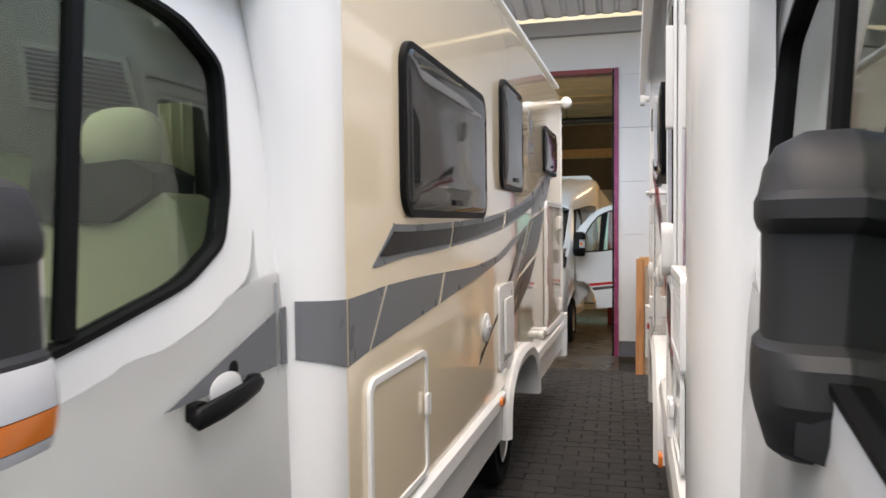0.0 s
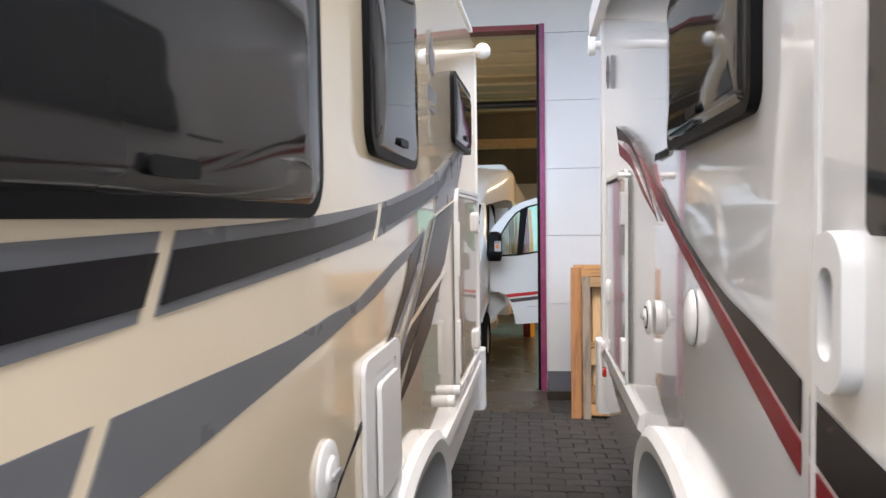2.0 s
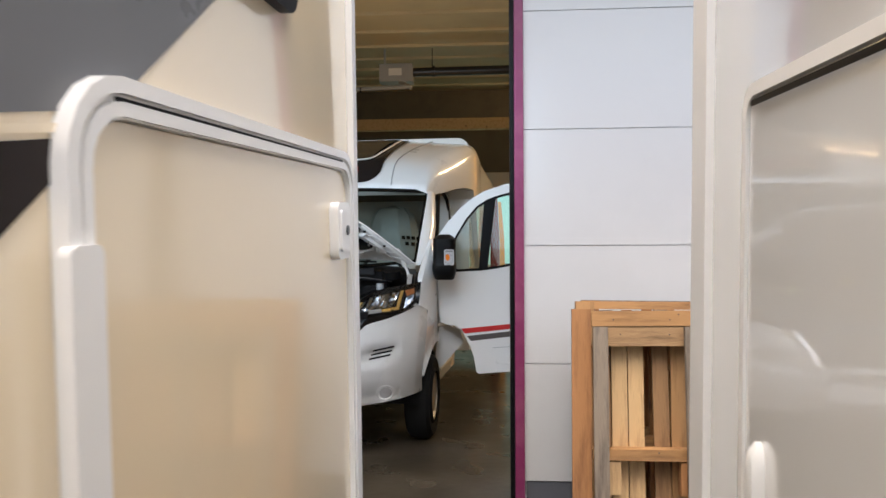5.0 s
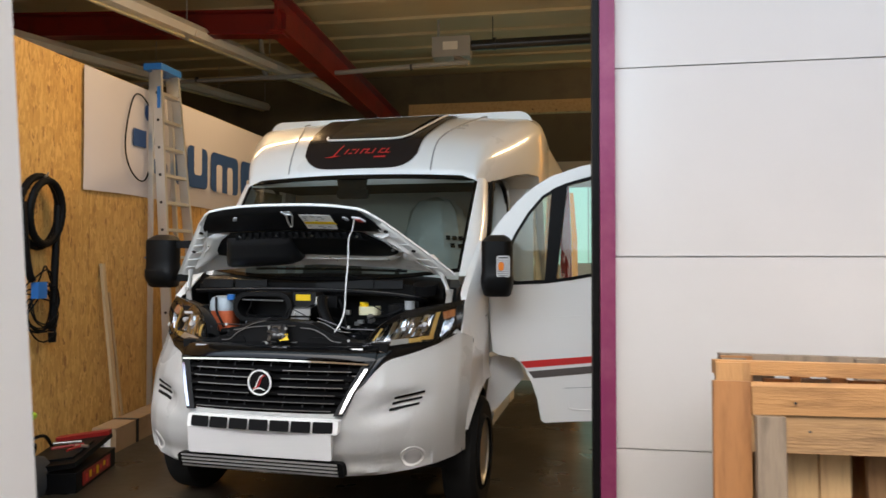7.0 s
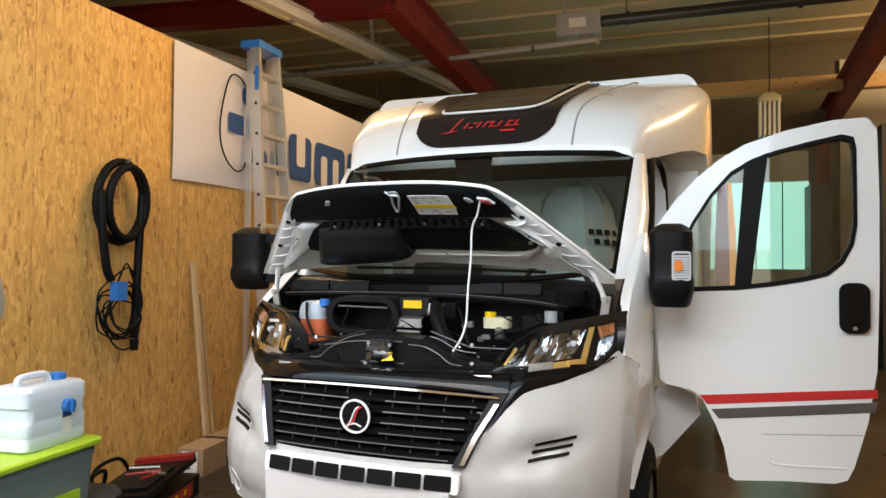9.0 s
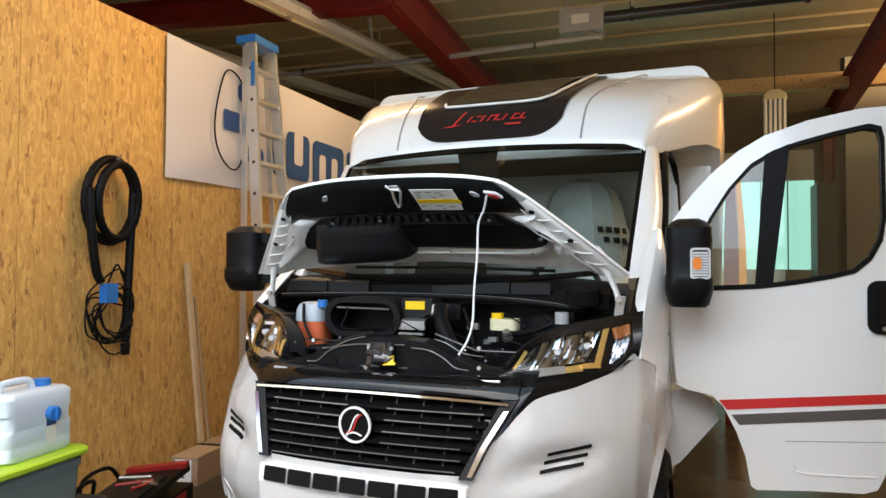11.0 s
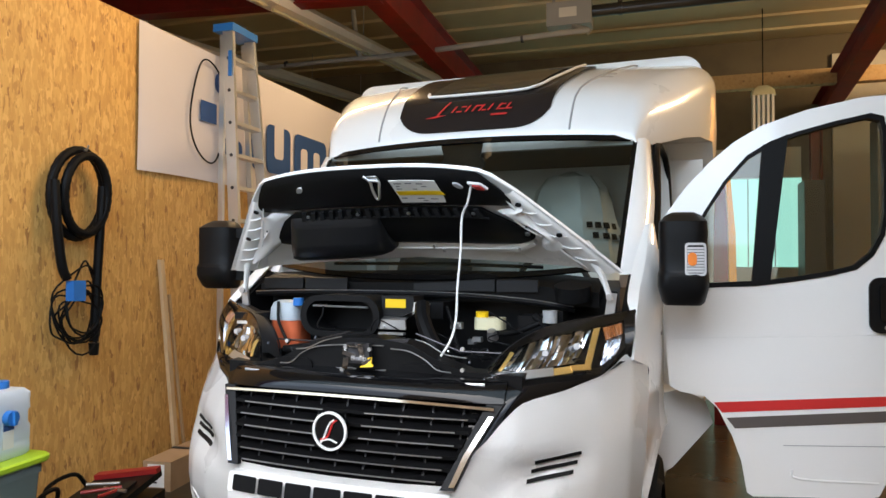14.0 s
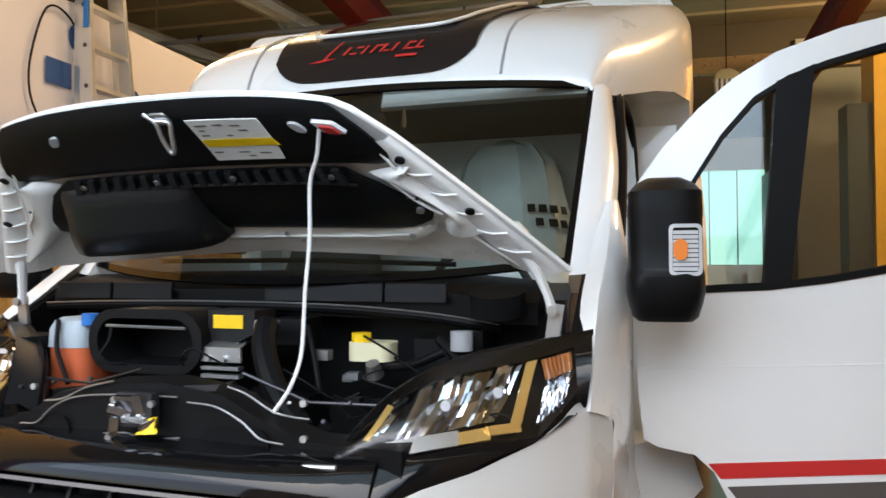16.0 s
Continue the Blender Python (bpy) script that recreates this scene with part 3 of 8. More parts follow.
# downpipe at the facade beside the pallets
pipe = thing("downpipe", pose(1.09, 8.81, 0), "dark grey weathered steel downpipe on the facade", "downpipe")
part("pipe", prism(rrect(-0.052, -0.05, 0.052, 0.045, 0.012), lambda u, v, d: Vector((u, v, d)), -0.07, 4.13), PLINTH, pipe, bevel=0.0)
for z in (0.9, 2.3, 3.7):
    part("clamp", prism(rrect(-0.062, -0.058, 0.062, 0.058, 0.012), lambda u, v, d: Vector((u, v, d)), z, z + 0.03), GREY_STEEL, pipe, "grey pipe clamp")


tagged(part("wall_panel", box((1.95, 21.30, 0.0), (8.7, 21.36, 5.2)), WALL_WHITE, kind="structure"), "white lined part of the end wall", "wall")


# ---- motorhomes in the yard ----
TILT = 4.3


def side_place(flip):
    """Points on a motorhome's side: u along, v up, d outward."""
    return lambda u, v, d: Vector((flip * d, u, v))


def wheel(parent, x, y, z, r, w, flip):
    tyre_prof = [(0.0, r * 0.60), (0.02, r * 0.66), (0.01, r * 0.9), (0.035, r * 0.985), (0.06, r), (w - 0.06, r), (w - 0.035, r * 0.985), (w - 0.01, r * 0.9), (w, r * 0.62)]
    n = 36
    wheel_ob = part("wheel", cyl((x - flip * 0.1, y, z), (-flip, 0, 0), 0.07, w - 0.14, 16), DARK_STEEL, parent)
    rings = [[Vector((x - flip * a, y + math.cos(t) * b, z + math.sin(t) * b)) for t in (2 * math.pi * k / n for k in range(n))] for a, b in tyre_prof]
    part("tyre", loft(rings, True, False), TYRE, wheel_ob)
    rim = [(0.03, r * 0.62), (0.02, r * 0.60), (0.05, r * 0.56), (0.075, r * 0.40), (0.055, r * 0.25), (0.05, r * 0.05)]
    rings = [[Vector((x - flip * a, y + math.cos(t) * b, z + math.sin(t) * b)) for t in (2 * math.pi * k / n for k in range(n))] for a, b in rim]
    part("rim", loft(rings), STEEL, wheel_ob, "grey steel rim")
    return wheel_ob


def hung_window(parent, place, u0, v0, u1, v1, r=0.06, label="dark tinted hinged window in a black frame"):
    outer, inner = rrect(u0, v0, u1, v1, r), rrect(u0 + 0.035, v0 + 0.035, u1 - 0.035, v1 - 0.035, r * 0.7)
    win = part("window", frame_ring(outer, inner, place, -0.02, 0.022), RUBBER, parent, label, bevel=0.005)
    bm = bmesh.new()
    rings = []
    for k, d in ((0.0, 0.018), (0.012, 0.027), (0.04, 0.033), (0.12, 0.036)):
        rings.append([place(u, v, d) for u, v in rrect(u0 + 0.022 + k, v0 + 0.022 + k, u1 - 0.022 - k, v1 - 0.022 - k, max(0.012, r * 0.75 - k * 0.3))])
    part("pane", add_loft(bm, rings), ACRYLIC, win, "dark glossy acrylic pane")
    part("catch", prism(rrect((u0 + u1) / 2 - 0.06, v0 + 0.05, (u0 + u1) / 2 + 0.06, v0 + 0.075, 0.01), place, 0.034, 0.043), BLACK_PLASTIC, win)
    return win


def flap(parent, place, u0, v0, u1, v1, name, mat, label, r=0.05, rim=0.022):
    outer, inner = rrect(u0, v0, u1, v1, r), rrect(u0 + rim, v0 + rim, u1 - rim, v1 - rim, r * 0.7)
    fl = part(name, frame_ring(outer, inner, place, 0.001, 0.014), WHITE_TRIM, parent, label, bevel=0.004)
    part("flap_panel", prism(rrect(u0 + rim + 0.003, v0 + rim + 0.003, u1 - rim - 0.003, v1 - rim - 0.003, r * 0.65), place, 0.001, 0.008), mat, fl, bevel=0.002)
    return fl


def round_cap(parent, place, u, v, r, label="white round filler cap"):
    bm = bmesh.new()
    rings = []
    for rad, d in ((r, 0.001), (r, 0.008), (r * 0.86, 0.013), (r * 0.55, 0.013), (r * 0.5, 0.020), (r * 0.42, 0.022)):
        rings.append([place(u + rad * math.cos(a), v + rad * math.sin(a), d) for a in (2 * math.pi * k / 24 for k in range(24))])
    cap = part("filler_cap", add_loft(bm, rings), WHITE_TRIM, parent, label)
    part("grip", prism(rrect(u - r * 0.4, v - r * 0.1, u + r * 0.4, v + r * 0.1, r * 0.08), place, 0.022, 0.030), GREY_STEEL, cap, bevel=0.002)
    return cap


def body_section(x0, x1, z0, z1, r, n=6):
    """A closed cross-section with rounded upper edges, as (x, z)."""
    out = [(x0, z0), (x1, z0)]
    for k in range(n + 1):
        a = radians(90 * k / n)
        out.append((x1 - r + r * math.cos(a), z1 - r + r * math.sin(a)))
    for k in range(n + 1):
        a = radians(90 + 90 * k / n)
        out.append((x0 + r + r * math.cos(a), z1 - r + r * math.sin(a)))
    return out


def arch_trim(parent, place, uc, vb, ru, vt, mat):
    """A moulded wheel arch lip standing proud of the skirt."""
    bm = bmesh.new()
    rows = []
    for k in range(21):
        a = math.pi * k / 20
        e = (abs(math.cos(a)) ** 0.8) * (1 if math.cos(a) > 0 else -1)
        u, v = uc + ru * e, vb + (vt - vb) * math.sin(a) ** 0.75
        iu, iv = uc + (ru - 0.085) * e, vb + (vt - 0.085 - vb) * math.sin(a) ** 0.75
        rows.append([place(u, v, 0.0), place(u, v, 0.035), place(u * 0.6 + iu * 0.4, v * 0.6 + iv * 0.4, 0.055), place(iu, iv, 0.045), place(iu, iv, -0.22), place(u, v, -0.02)])
    return part("wheel_arch", add_loft(bm, rows), mat, parent, "white moulded wheel arch lip")


left = thing("motorhome", pose(-0.919, 2.589, yard_z(2.589), 0, 0, -2.2) @ pose(0, 0, 0, TILT, 0, 0),
             "beige and white motorhome with grey and black swoosh decals", "motorhome", "motorhomes in the yard")
LP = side_place(1)

# living body: side walls with rounded roof edge, open wheel bay below
ys = [-1.02, -0.99, 4.16, 4.23, 4.27]
grow = [0.03, 0.0, 0.0, 0.012, 0.05]
body = part("body", loft([[(x, y, z) for x, z in body_section(-2.28 + g, 0.0 - g, 0.78, 3.06 - g, 0.13)] for y, g in zip(ys, grow)]), BEIGE, left)
part("rear_edge_trim", loft([[(0.012, y, z), (-0.05, y, z), (-0.05, y + 0.09, z), (0.0, y + 0.09, z)] for z in (0.70, 2.93) for y in (4.185,)]), WHITE_TRIM, left, "white edge strip at the rear corner", bevel=0.01)
part("roof_edge_trim", box((-0.10, -1.0, 3.062), (-0.02, 4.27, 3.085)), WHITE_TRIM, left, bevel=0.006)
part("lower_side", box((-0.20, -1.0, 0.45), (-0.03, 0.95, 0.79)), SOFT_PLASTIC, left)

# skirt with its lip, in front of and behind the wheel
for a, b in ((-1.0, 1.17), (2.42, 4.25)):
    prof = [(0.0, 0.78), (0.028, 0.765), (0.032, 0.71), (0.012, 0.69), (0.004, 0.50), (-0.02, 0.48), (-0.03, 0.78)]
    part("skirt", loft([[(x, y, z) for x, z in prof] for y in (a, b)]), WHITE_TRIM, left, "white lower skirt with a raised lip", smooth=30)
arch_trim(left, LP, 1.80, 0.48, 0.62, 0.93, WHITE_TRIM)
wheel(left, -0.10, 1.80, 0.345, 0.345, 0.23, 1)
wheel(left, -0.16, -2.55, 0.345, 0.345, 0.23, 1)
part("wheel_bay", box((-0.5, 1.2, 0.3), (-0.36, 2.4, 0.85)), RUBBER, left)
part("axle_tube", tube([(-2.1, 1.80, 0.345), (-0.15, 1.80, 0.345)], 0.05), DARK_STEEL, left)
part("side_marker", prism(rrect(0.98, 0.73, 1.06, 0.77, 0.012), LP, 0.028, 0.045), AMBER, left, "amber side marker lamp")
for u, v in ((2.70, 0.862), (2.92, 0.860)):
    part("drain_cap", cyl((0.0, u, v), (1, 0, 0), 0.030, 0.032, 16), WHITE_TRIM, left)

hung_window(left, LP, -0.535, 1.768, 0.742, 2.385, 0.10)
hung_window(left, LP, 1.165, 1.942, 1.865, 2.575, 0.08)
hung_window(left, LP, 2.915, 2.152, 3.70, 2.53, 0.05)
hatch = flap(left, LP, -0.862, 0.80, -0.282, 1.275, "service_hatch", BEIGE, "beige service hatch with white rim")
part("lock", prism(rrect(-0.335, 1.03, -0.285, 1.11, 0.012), LP, 0.014, 0.026), WHITE_TRIM, hatch, bevel=0.003)
vent = flap(left, LP, 1.08, 0.89, 1.52, 1.385, "gas_flap", WHITE_TRIM, "white framed ventilation flap", 0.04, 0.05)
part("grille_box", prism(rrect(1.20, 0.97, 1.44, 1.30, 0.02), LP, 0.014, 0.028), WHITE_TRIM, vent, bevel=0.006)
round_cap(left, LP, 0.775, 1.20, 0.075)
rear_door = flap(left, LP, 2.975, 0.80, 4.15, 1.925, "garage_door", BEIGE, "beige garage door with white frame", 0.10, 0.045)
for v in (1.60, 1.08):
    part("hinge", prism(rrect(2.965, v - 0.145, 3.02, v + 0.145, 0.012), LP, 0.014, 0.028), WHITE_TRIM, rear_door, "white plastic hinge", bevel=0.004)
part("edge_line", prism(rrect(3.07, 1.896, 4.05, 1.903, 0.003), LP, 0.0142, 0.0162), RUBBER, rear_door)
part("frame_bead", frame_ring(rrect(2.975, 0.80, 4.15, 1.925, 0.10), rrect(2.993, 0.818, 4.132, 1.907, 0.084), LP, 0.0142, 0.022), WHITE_TRIM, rear_door, "raised outer bead of the frame", bevel=0.003)
part("frame_bead", frame_ring(rrect(3.002, 0.827, 4.123, 1.898, 0.076), rrect(3.018, 0.843, 4.107, 1.882, 0.062), LP, 0.0142, 0.020), WHITE_TRIM, rear_door, bevel=0.003)
for v in (1.665, 0.885):
    lat = part("latch", prism(rrect(3.945, v, 4.06, v + 0.135, 0.022), LP, 0.008, 0.030), WHITE_TRIM, rear_door, "white plastic door latch", bevel=0.006)
    part("latch_flap", prism(rrect(3.955, v + 0.018, 4.03, v + 0.117, 0.012), LP, 0.0302, 0.036), WHITE_TRIM, lat, bevel=0.003)
    part("keyhole", cyl(LP(4.005, v + 0.068, 0.036), (1, 0, 0), 0.012, 0.003, 14), DARK_STEEL, lat)
part("bumper_corner", loft([[(x, y, z) for x, y in rrect(-0.2, 4.14, 0.045, 4.34, 0.05)] for z in (0.42, 0.46, 0.80, 0.835)]), WHITE_TRIM, left, "white rear bumper corner", bevel=0.008)
lampb = part("clearance_lamp", cyl((-0.01, 4.15, 2.90), (1, 0, 0), 0.016, 0.05, 16), WHITE_TRIM, left)
bm = bmesh.new()
bmesh.ops.create_uvsphere(bm, u_segments=20, v_segments=12, radius=0.055)
part("lamp_globe", bm, WHITE_TRIM, lampb, "white ball-shaped marker lamp", pose(0.06, 4.15, 2.90))

# decals, four millimetres proud
D0, D1, D2 = 0.0005, 0.003, 0.0055


def decal(name, upper, lower, mat, parent=left, place=LP, lift=0.0, label=""):
    return part(name, band(upper, lower, place, D0 + lift, D1 + lift), mat, parent, label, smooth=0)


# upper swoosh: grey with a black core, cut by a beige gap
decal("swoosh", [(-0.80, 1.615), (-0.70, 1.68), (-0.605, 1.743), (-0.59, 1.745), (-0.33, 1.743), (0.13, 1.752)], [(-0.78, 1.61), (-0.49, 1.628), (-0.2, 1.633), (0.07, 1.642)], GREY_DECAL, label="grey upper swoosh decal")
decal("swoosh", [(0.17, 1.752), (0.69, 1.77), (1.31, 1.81), (1.59, 1.84), (1.90, 1.88), (2.31, 1.95), (2.86, 2.06), (3.47, 2.19)], [(0.11, 1.644), (0.69, 1.672), (1.25, 1.708), (1.45, 1.73), (1.76, 1.77), (2.10, 1.82), (2.30, 1.85), (2.44, 1.87)], GREY_DECAL)
decal("swoosh_core", [(-0.74, 1.645), (-0.66, 1.69), (-0.607, 1.719), (-0.59, 1.720), (-0.33, 1.718), (0.12, 1.725)], [(-0.70, 1.642), (-0.49, 1.647), (-0.2, 1.653), (0.080, 1.660)], DARK_DECAL, lift=0.003)
decal("swoosh_core", [(0.158, 1.727), (0.69, 1.745), (1.04, 1.768), (1.31, 1.793), (1.59, 1.82), (1.99, 1.868), (2.48, 1.938)], [(0.12, 1.658), (0.69, 1.692), (1.04, 1.718), (1.27, 1.738), (1.45, 1.748), (1.85, 1.798), (2.37, 1.868)], DARK_DECAL, lift=0.003)
# rear slab and its strokes
decal("slab", [(2.38, 1.787), (3.05, 1.872)], [(2.36, 1.776), (3.04, 1.862)], BEIGE, lift=0.003)
decal("slab", [(2.46, 1.93), (3.0, 2.10), (3.50, 2.19)], [(2.36, 1.79), (2.75, 1.84), (3.08, 1.89)], GREY_DECAL)
decal("slab", [(2.34, 1.762), (2.7, 1.81), (3.05, 1.858)], [(1.96, 1.505), (2.30, 1.52), (2.61, 1.545)], BROWN_DECAL, label="dark brown-black slab decal")
decal("slab", [(2.10, 1.44), (2.34, 1.475), (2.57, 1.505)], [(1.50, 1.14), (1.80, 1.20), (2.20, 1.31)], BROWN_DECAL)
decal("slab", [(1.96, 1.505), (2.30, 1.52), (2.61, 1.545)], [(1.30, 1.16), (1.45, 1.18), (2.06, 1.43)], BROWN_DECAL)
part("swoosh_gap", band([(1.70, 1.378), (1.78, 1.40), (2.0, 1.435), (2.2, 1.47), (2.60, 1.522)], [(1.68, 1.362), (1.76, 1.383), (2.02, 1.418), (2.24, 1.45), (2.58, 1.50)], LP, 0.004, 0.0075), BEIGE, left, smooth=0)
decal("slab_border", [(2.345, 1.764), (1.965, 1.512), (1.60, 1.315), (1.30, 1.163)], [(2.302, 1.757), (1.922, 1.504), (1.555, 1.308), (1.262, 1.160)], GREY_DECAL, lift=0.003, label="grey border of the slab decal")
decal("slab_border", [(2.06, 1.697), (1.93, 1.612), (1.75, 1.508), (1.50, 1.398)], [(2.125, 1.730), (1.965, 1.612), (1.785, 1.502), (1.535, 1.390)], GREY_DECAL, lift=0.004)
# lower swoosh
decal("swoosh_low", [(-0.985, 1.535), (-0.84, 1.541), (-0.69, 1.547)], [(-0.985, 1.345), (-0.91, 1.355), (-0.84, 1.362)], GREY_DECAL, label="grey lower swoosh decal")
decal("swoosh_low", [(-0.67, 1.548), (-0.35, 1.549), (-0.02, 1.543)], [(-0.82, 1.364), (-0.5, 1.389), (-0.10, 1.419)], GREY_DECAL)
decal("swoosh_low", [(0.015, 1.542), (0.56, 1.535), (0.86, 1.548), (1.03, 1.553), (1.15, 1.57), (1.33, 1.60), (1.58, 1.64), (1.80, 1.67), (2.09, 1.72)], [(-0.06, 1.422), (0.50, 1.468), (0.85, 1.50), (1.02, 1.518), (1.15, 1.53), (1.32, 1.553), (1.52, 1.59), (1.72, 1.62), (1.90, 1.66)], GREY_DECAL)
part("swoosh_gap", prism([(1.228, 1.703), (1.262, 1.706), (1.338, 1.812), (1.302, 1.808)], LP, 0.004, 0.0068), BEIGE, left, "beige cut through the swoosh", smooth=0)
decal("swoosh_tail", [(1.76, 1.63), (1.70, 1.56), (1.51, 1.445), (1.31, 1.34), (1.20, 1.26)], [(2.08, 1.715), (1.95, 1.62), (1.75, 1.51), (1.50, 1.40), (1.28, 1.30)], BROWN_DECAL, lift=0.0005)
decal("swoosh_tail", [(1.24, 1.30), (1.30, 1.28)], [(0.62, 1.03), (0.66, 1.08)], BROWN_DECAL)
LEAF = [(0.0, 0.0), (0.012, 0.045), (0.075, 0.035), (0.062, 0.068), (0.115, 0.105), (0.090, 0.118), (0.098, 0.152), (0.060, 0.140), (0.055, 0.165), (0.030, 0.140), (0.032, 0.205), (0.012, 0.185), (0.0, 0.235)]
part("emblem", prism([(2.32 + 0.9 * x, 2.355 + 0.95 * y) for x, y in LEAF] + [(2.32 - 0.55 * x, 2.355 + 0.95 * y) for x, y in LEAF[-2:0:-1]], LP, D0, D1), GREY_DECAL, left, "grey leaf emblem", smooth=0)
for k in range(5):
    part("emblem_bar", prism([(2.215 + k * 0.045, 2.265), (2.245 + k * 0.045, 2.265), (2.245 + k * 0.045, 2.325), (2.215 + k * 0.045, 2.325)], LP, D0, D1), GREY_DECAL, left)
part("emblem_bar", prism([(2.25, 2.225), (2.40, 2.225), (2.40, 2.243), (2.25, 2.243)], LP, D0, D1), GREY_DECAL, left)


# cab of the beige motorhome
def build_cab(parent, flip, u_back, mat, door_label, skylight=False):
    """Cab with door, framed side window, seats behind the glass and a bonnet. flip: 1 where the outside is +x."""
    pl = side_place(flip)
    inset = -0.10
    floor_v, belt, top = 0.42, 1.52, 2.28
    # lower side: door skin and front wing
    bm = bmesh.new()
    rows = []
    line = [(u_back - 2.9, 1.28), (u_back - 2.15, 1.33), (u_back - 1.2, 1.40), (u_back - 0.75, 1.50), (u_back - 0.40, 1.56), (u_back - 0.15, 1.62), (u_back, 1.63)]
    for f, d in ((0.0, inset - 0.05), (0.15, inset), (0.5, inset + 0.012), (0.75, inset + 0.006), (0.93, inset - 0.005), (1.0, inset - 0.014)):
        rows.append([pl(u, floor_v + (interp(u, line) - floor_v) * f, d - (0.0 if u > u_back - 2.0 else 0.10 * ((u_back - 2.0 - u) / 0.9) ** 2)) for u in span(u_back - 2.9, u_back, 22)])
    add_loft(bm, rows, False, False)
    bmesh.ops.solidify(bm, geom=bm.faces[:], thickness=0.03)
    part("cab_side", bm, mat, parent, "white cab side")
    # window surround above the belt
    outer = [(u_back + u, v) for u, v in ((-0.14, 1.80), (-0.13, 2.46), (-0.40, 2.46), (-0.95, 2.46), (-1.35, 2.30), (-1.85, 1.90), (-2.15, 1.30), (-1.2, 1.36), (-0.75, 1.45), (-0.42, 1.53), (-0.20, 1.62))]
    inner = [(u_back + u, v) for u, v in ((-0.245, 1.83), (-0.215, 2.13), (-0.36, 2.215), (-0.9, 2.26), (-1.3, 2.14), (-1.65, 1.75), (-1.75, 1.42), (-1.2, 1.455), (-0.75, 1.545), (-0.44, 1.62), (-0.295, 1.70))]

    def refine(ring):
        # rounds the corners of a ring
        out = []
        n = len(ring)
        for i in range(n):
            a, b, c = (Vector((*ring[(i + k) % n], 0)) for k in (-1, 0, 1))
            p, q = b + (a - b) * 0.22, b + (c - b) * 0.22
            for t in (0, 0.33, 0.66, 1):
                w = (1 - t) ** 2 * p + 2 * t * (1 - t) * b + t * t * q
                out.append((w.x, w.y))
        return out

    def lean(u, v, d):
        return pl(u, v, d - max(0, v - 1.54) * 0.10)
    ro, ri = refine(outer), refine(inner)
    part("window_surround", frame_ring(ro, ri, lean, inset - 0.045, inset - 0.01), mat, parent, "white window surround", bevel=0.008)
    part("door_pillar", prism([(u_back - 0.16, 1.50), (u_back + 0.03, 1.50), (u_back + 0.03, 2.46), (u_back - 0.15, 2.46)], lean, inset - 0.05, inset - 0.008), mat, parent)
    grown = [((u - (u_back - 0.95)) * 0.980 + u_back - 0.95, (v - 1.90) * 0.965 + 1.90) for u, v in ri]
    win = part("window", frame_ring(ri, grown, lean, inset - 0.05, inset - 0.004), RUBBER, parent, "cab window in black rubber", bevel=0.004)
    part("pane", prism(grown, lean, inset - 0.030, inset - 0.026), CAB_GLASS, win, "clear side glass").visible_shadow = False
    part("divider", prism([(u_back - 0.775, 1.56), (u_back - 0.747, 1.565), (u_back - 0.628, 2.23), (u_back - 0.656, 2.23)], lean, inset - 0.04, inset - 0.012), RUBBER, win)
    # roof, far side, floor, screen, bonnet
    w = 2.0
    # skylight leaves the roof's middle open so light reaches the seats
    for d0, d1 in ((inset - 0.16, -0.52), (-1.58, -w)) if skylight else ():
        part("cab_roof", loft([[pl(u, 2.30 + dv, d0), pl(u, 2.44 + dv, d0), pl(u, 2.46 + dv, d1), pl(u, 2.30 + dv, d1)] for u, dv in ((u_back, 0.02), (u_back - 0.8, 0.0), (u_back - 1.25, -0.12))]), mat, parent)
    if not skylight:
        part("cab_roof", loft([[pl(u, 2.30 + dv, inset - 0.16), pl(u, 2.44 + dv, inset - 0.30), pl(u, 2.48 + dv, -1.1), pl(u, 2.44 + dv, -w + 0.1), pl(u, 2.30 + dv, -w), pl(u, 2.26 + dv, -w + 0.05), pl(u, 2.40 + dv, -1.1), pl(u, 2.26 + dv, inset - 0.2)] for u, dv in ((u_back, 0.02), (u_back - 0.8, 0.0), (u_back - 1.25, -0.12))]), mat, parent)
    part("far_side", frame_ring([(u_back + u, v) for u, v in ((0, 0.5), (0, 2.3), (-0.7, 2.3), (-1.25, 2.2), (-2.1, 1.5), (-2.9, 1.2), (-2.9, 0.5))], [(u_back + u, v) for u, v in ((-0.25, 1.5), (-0.25, 2.15), (-0.7, 2.18), (-1.15, 2.1), (-1.55, 1.75), (-1.65, 1.5), (-1.0, 1.5))], pl, -w - 0.02, -w + 0.02), mat, parent)
    part("cab_floor", prism([(u_back, 0.42), (u_back, 0.5), (u_back - 2.8, 0.5), (u_back - 2.8, 0.42)], pl, inset - 0.06, -w + 0.03), RUBBER, parent)
    part("windscreen", loft([[pl(u, v, inset - 0.16), pl(u - 0.10, v, -1.05), pl(u, v, -w + 0.1), pl(u + 0.006, v, -w + 0.1), pl(u - 0.094, v, -1.05), pl(u + 0.006, v, inset - 0.16)] for u, v in ((u_back - 2.12, 1.50), (u_back - 1.27, 2.20))]), DARK_GLASS, parent, "sloped front windscreen").visible_shadow = False
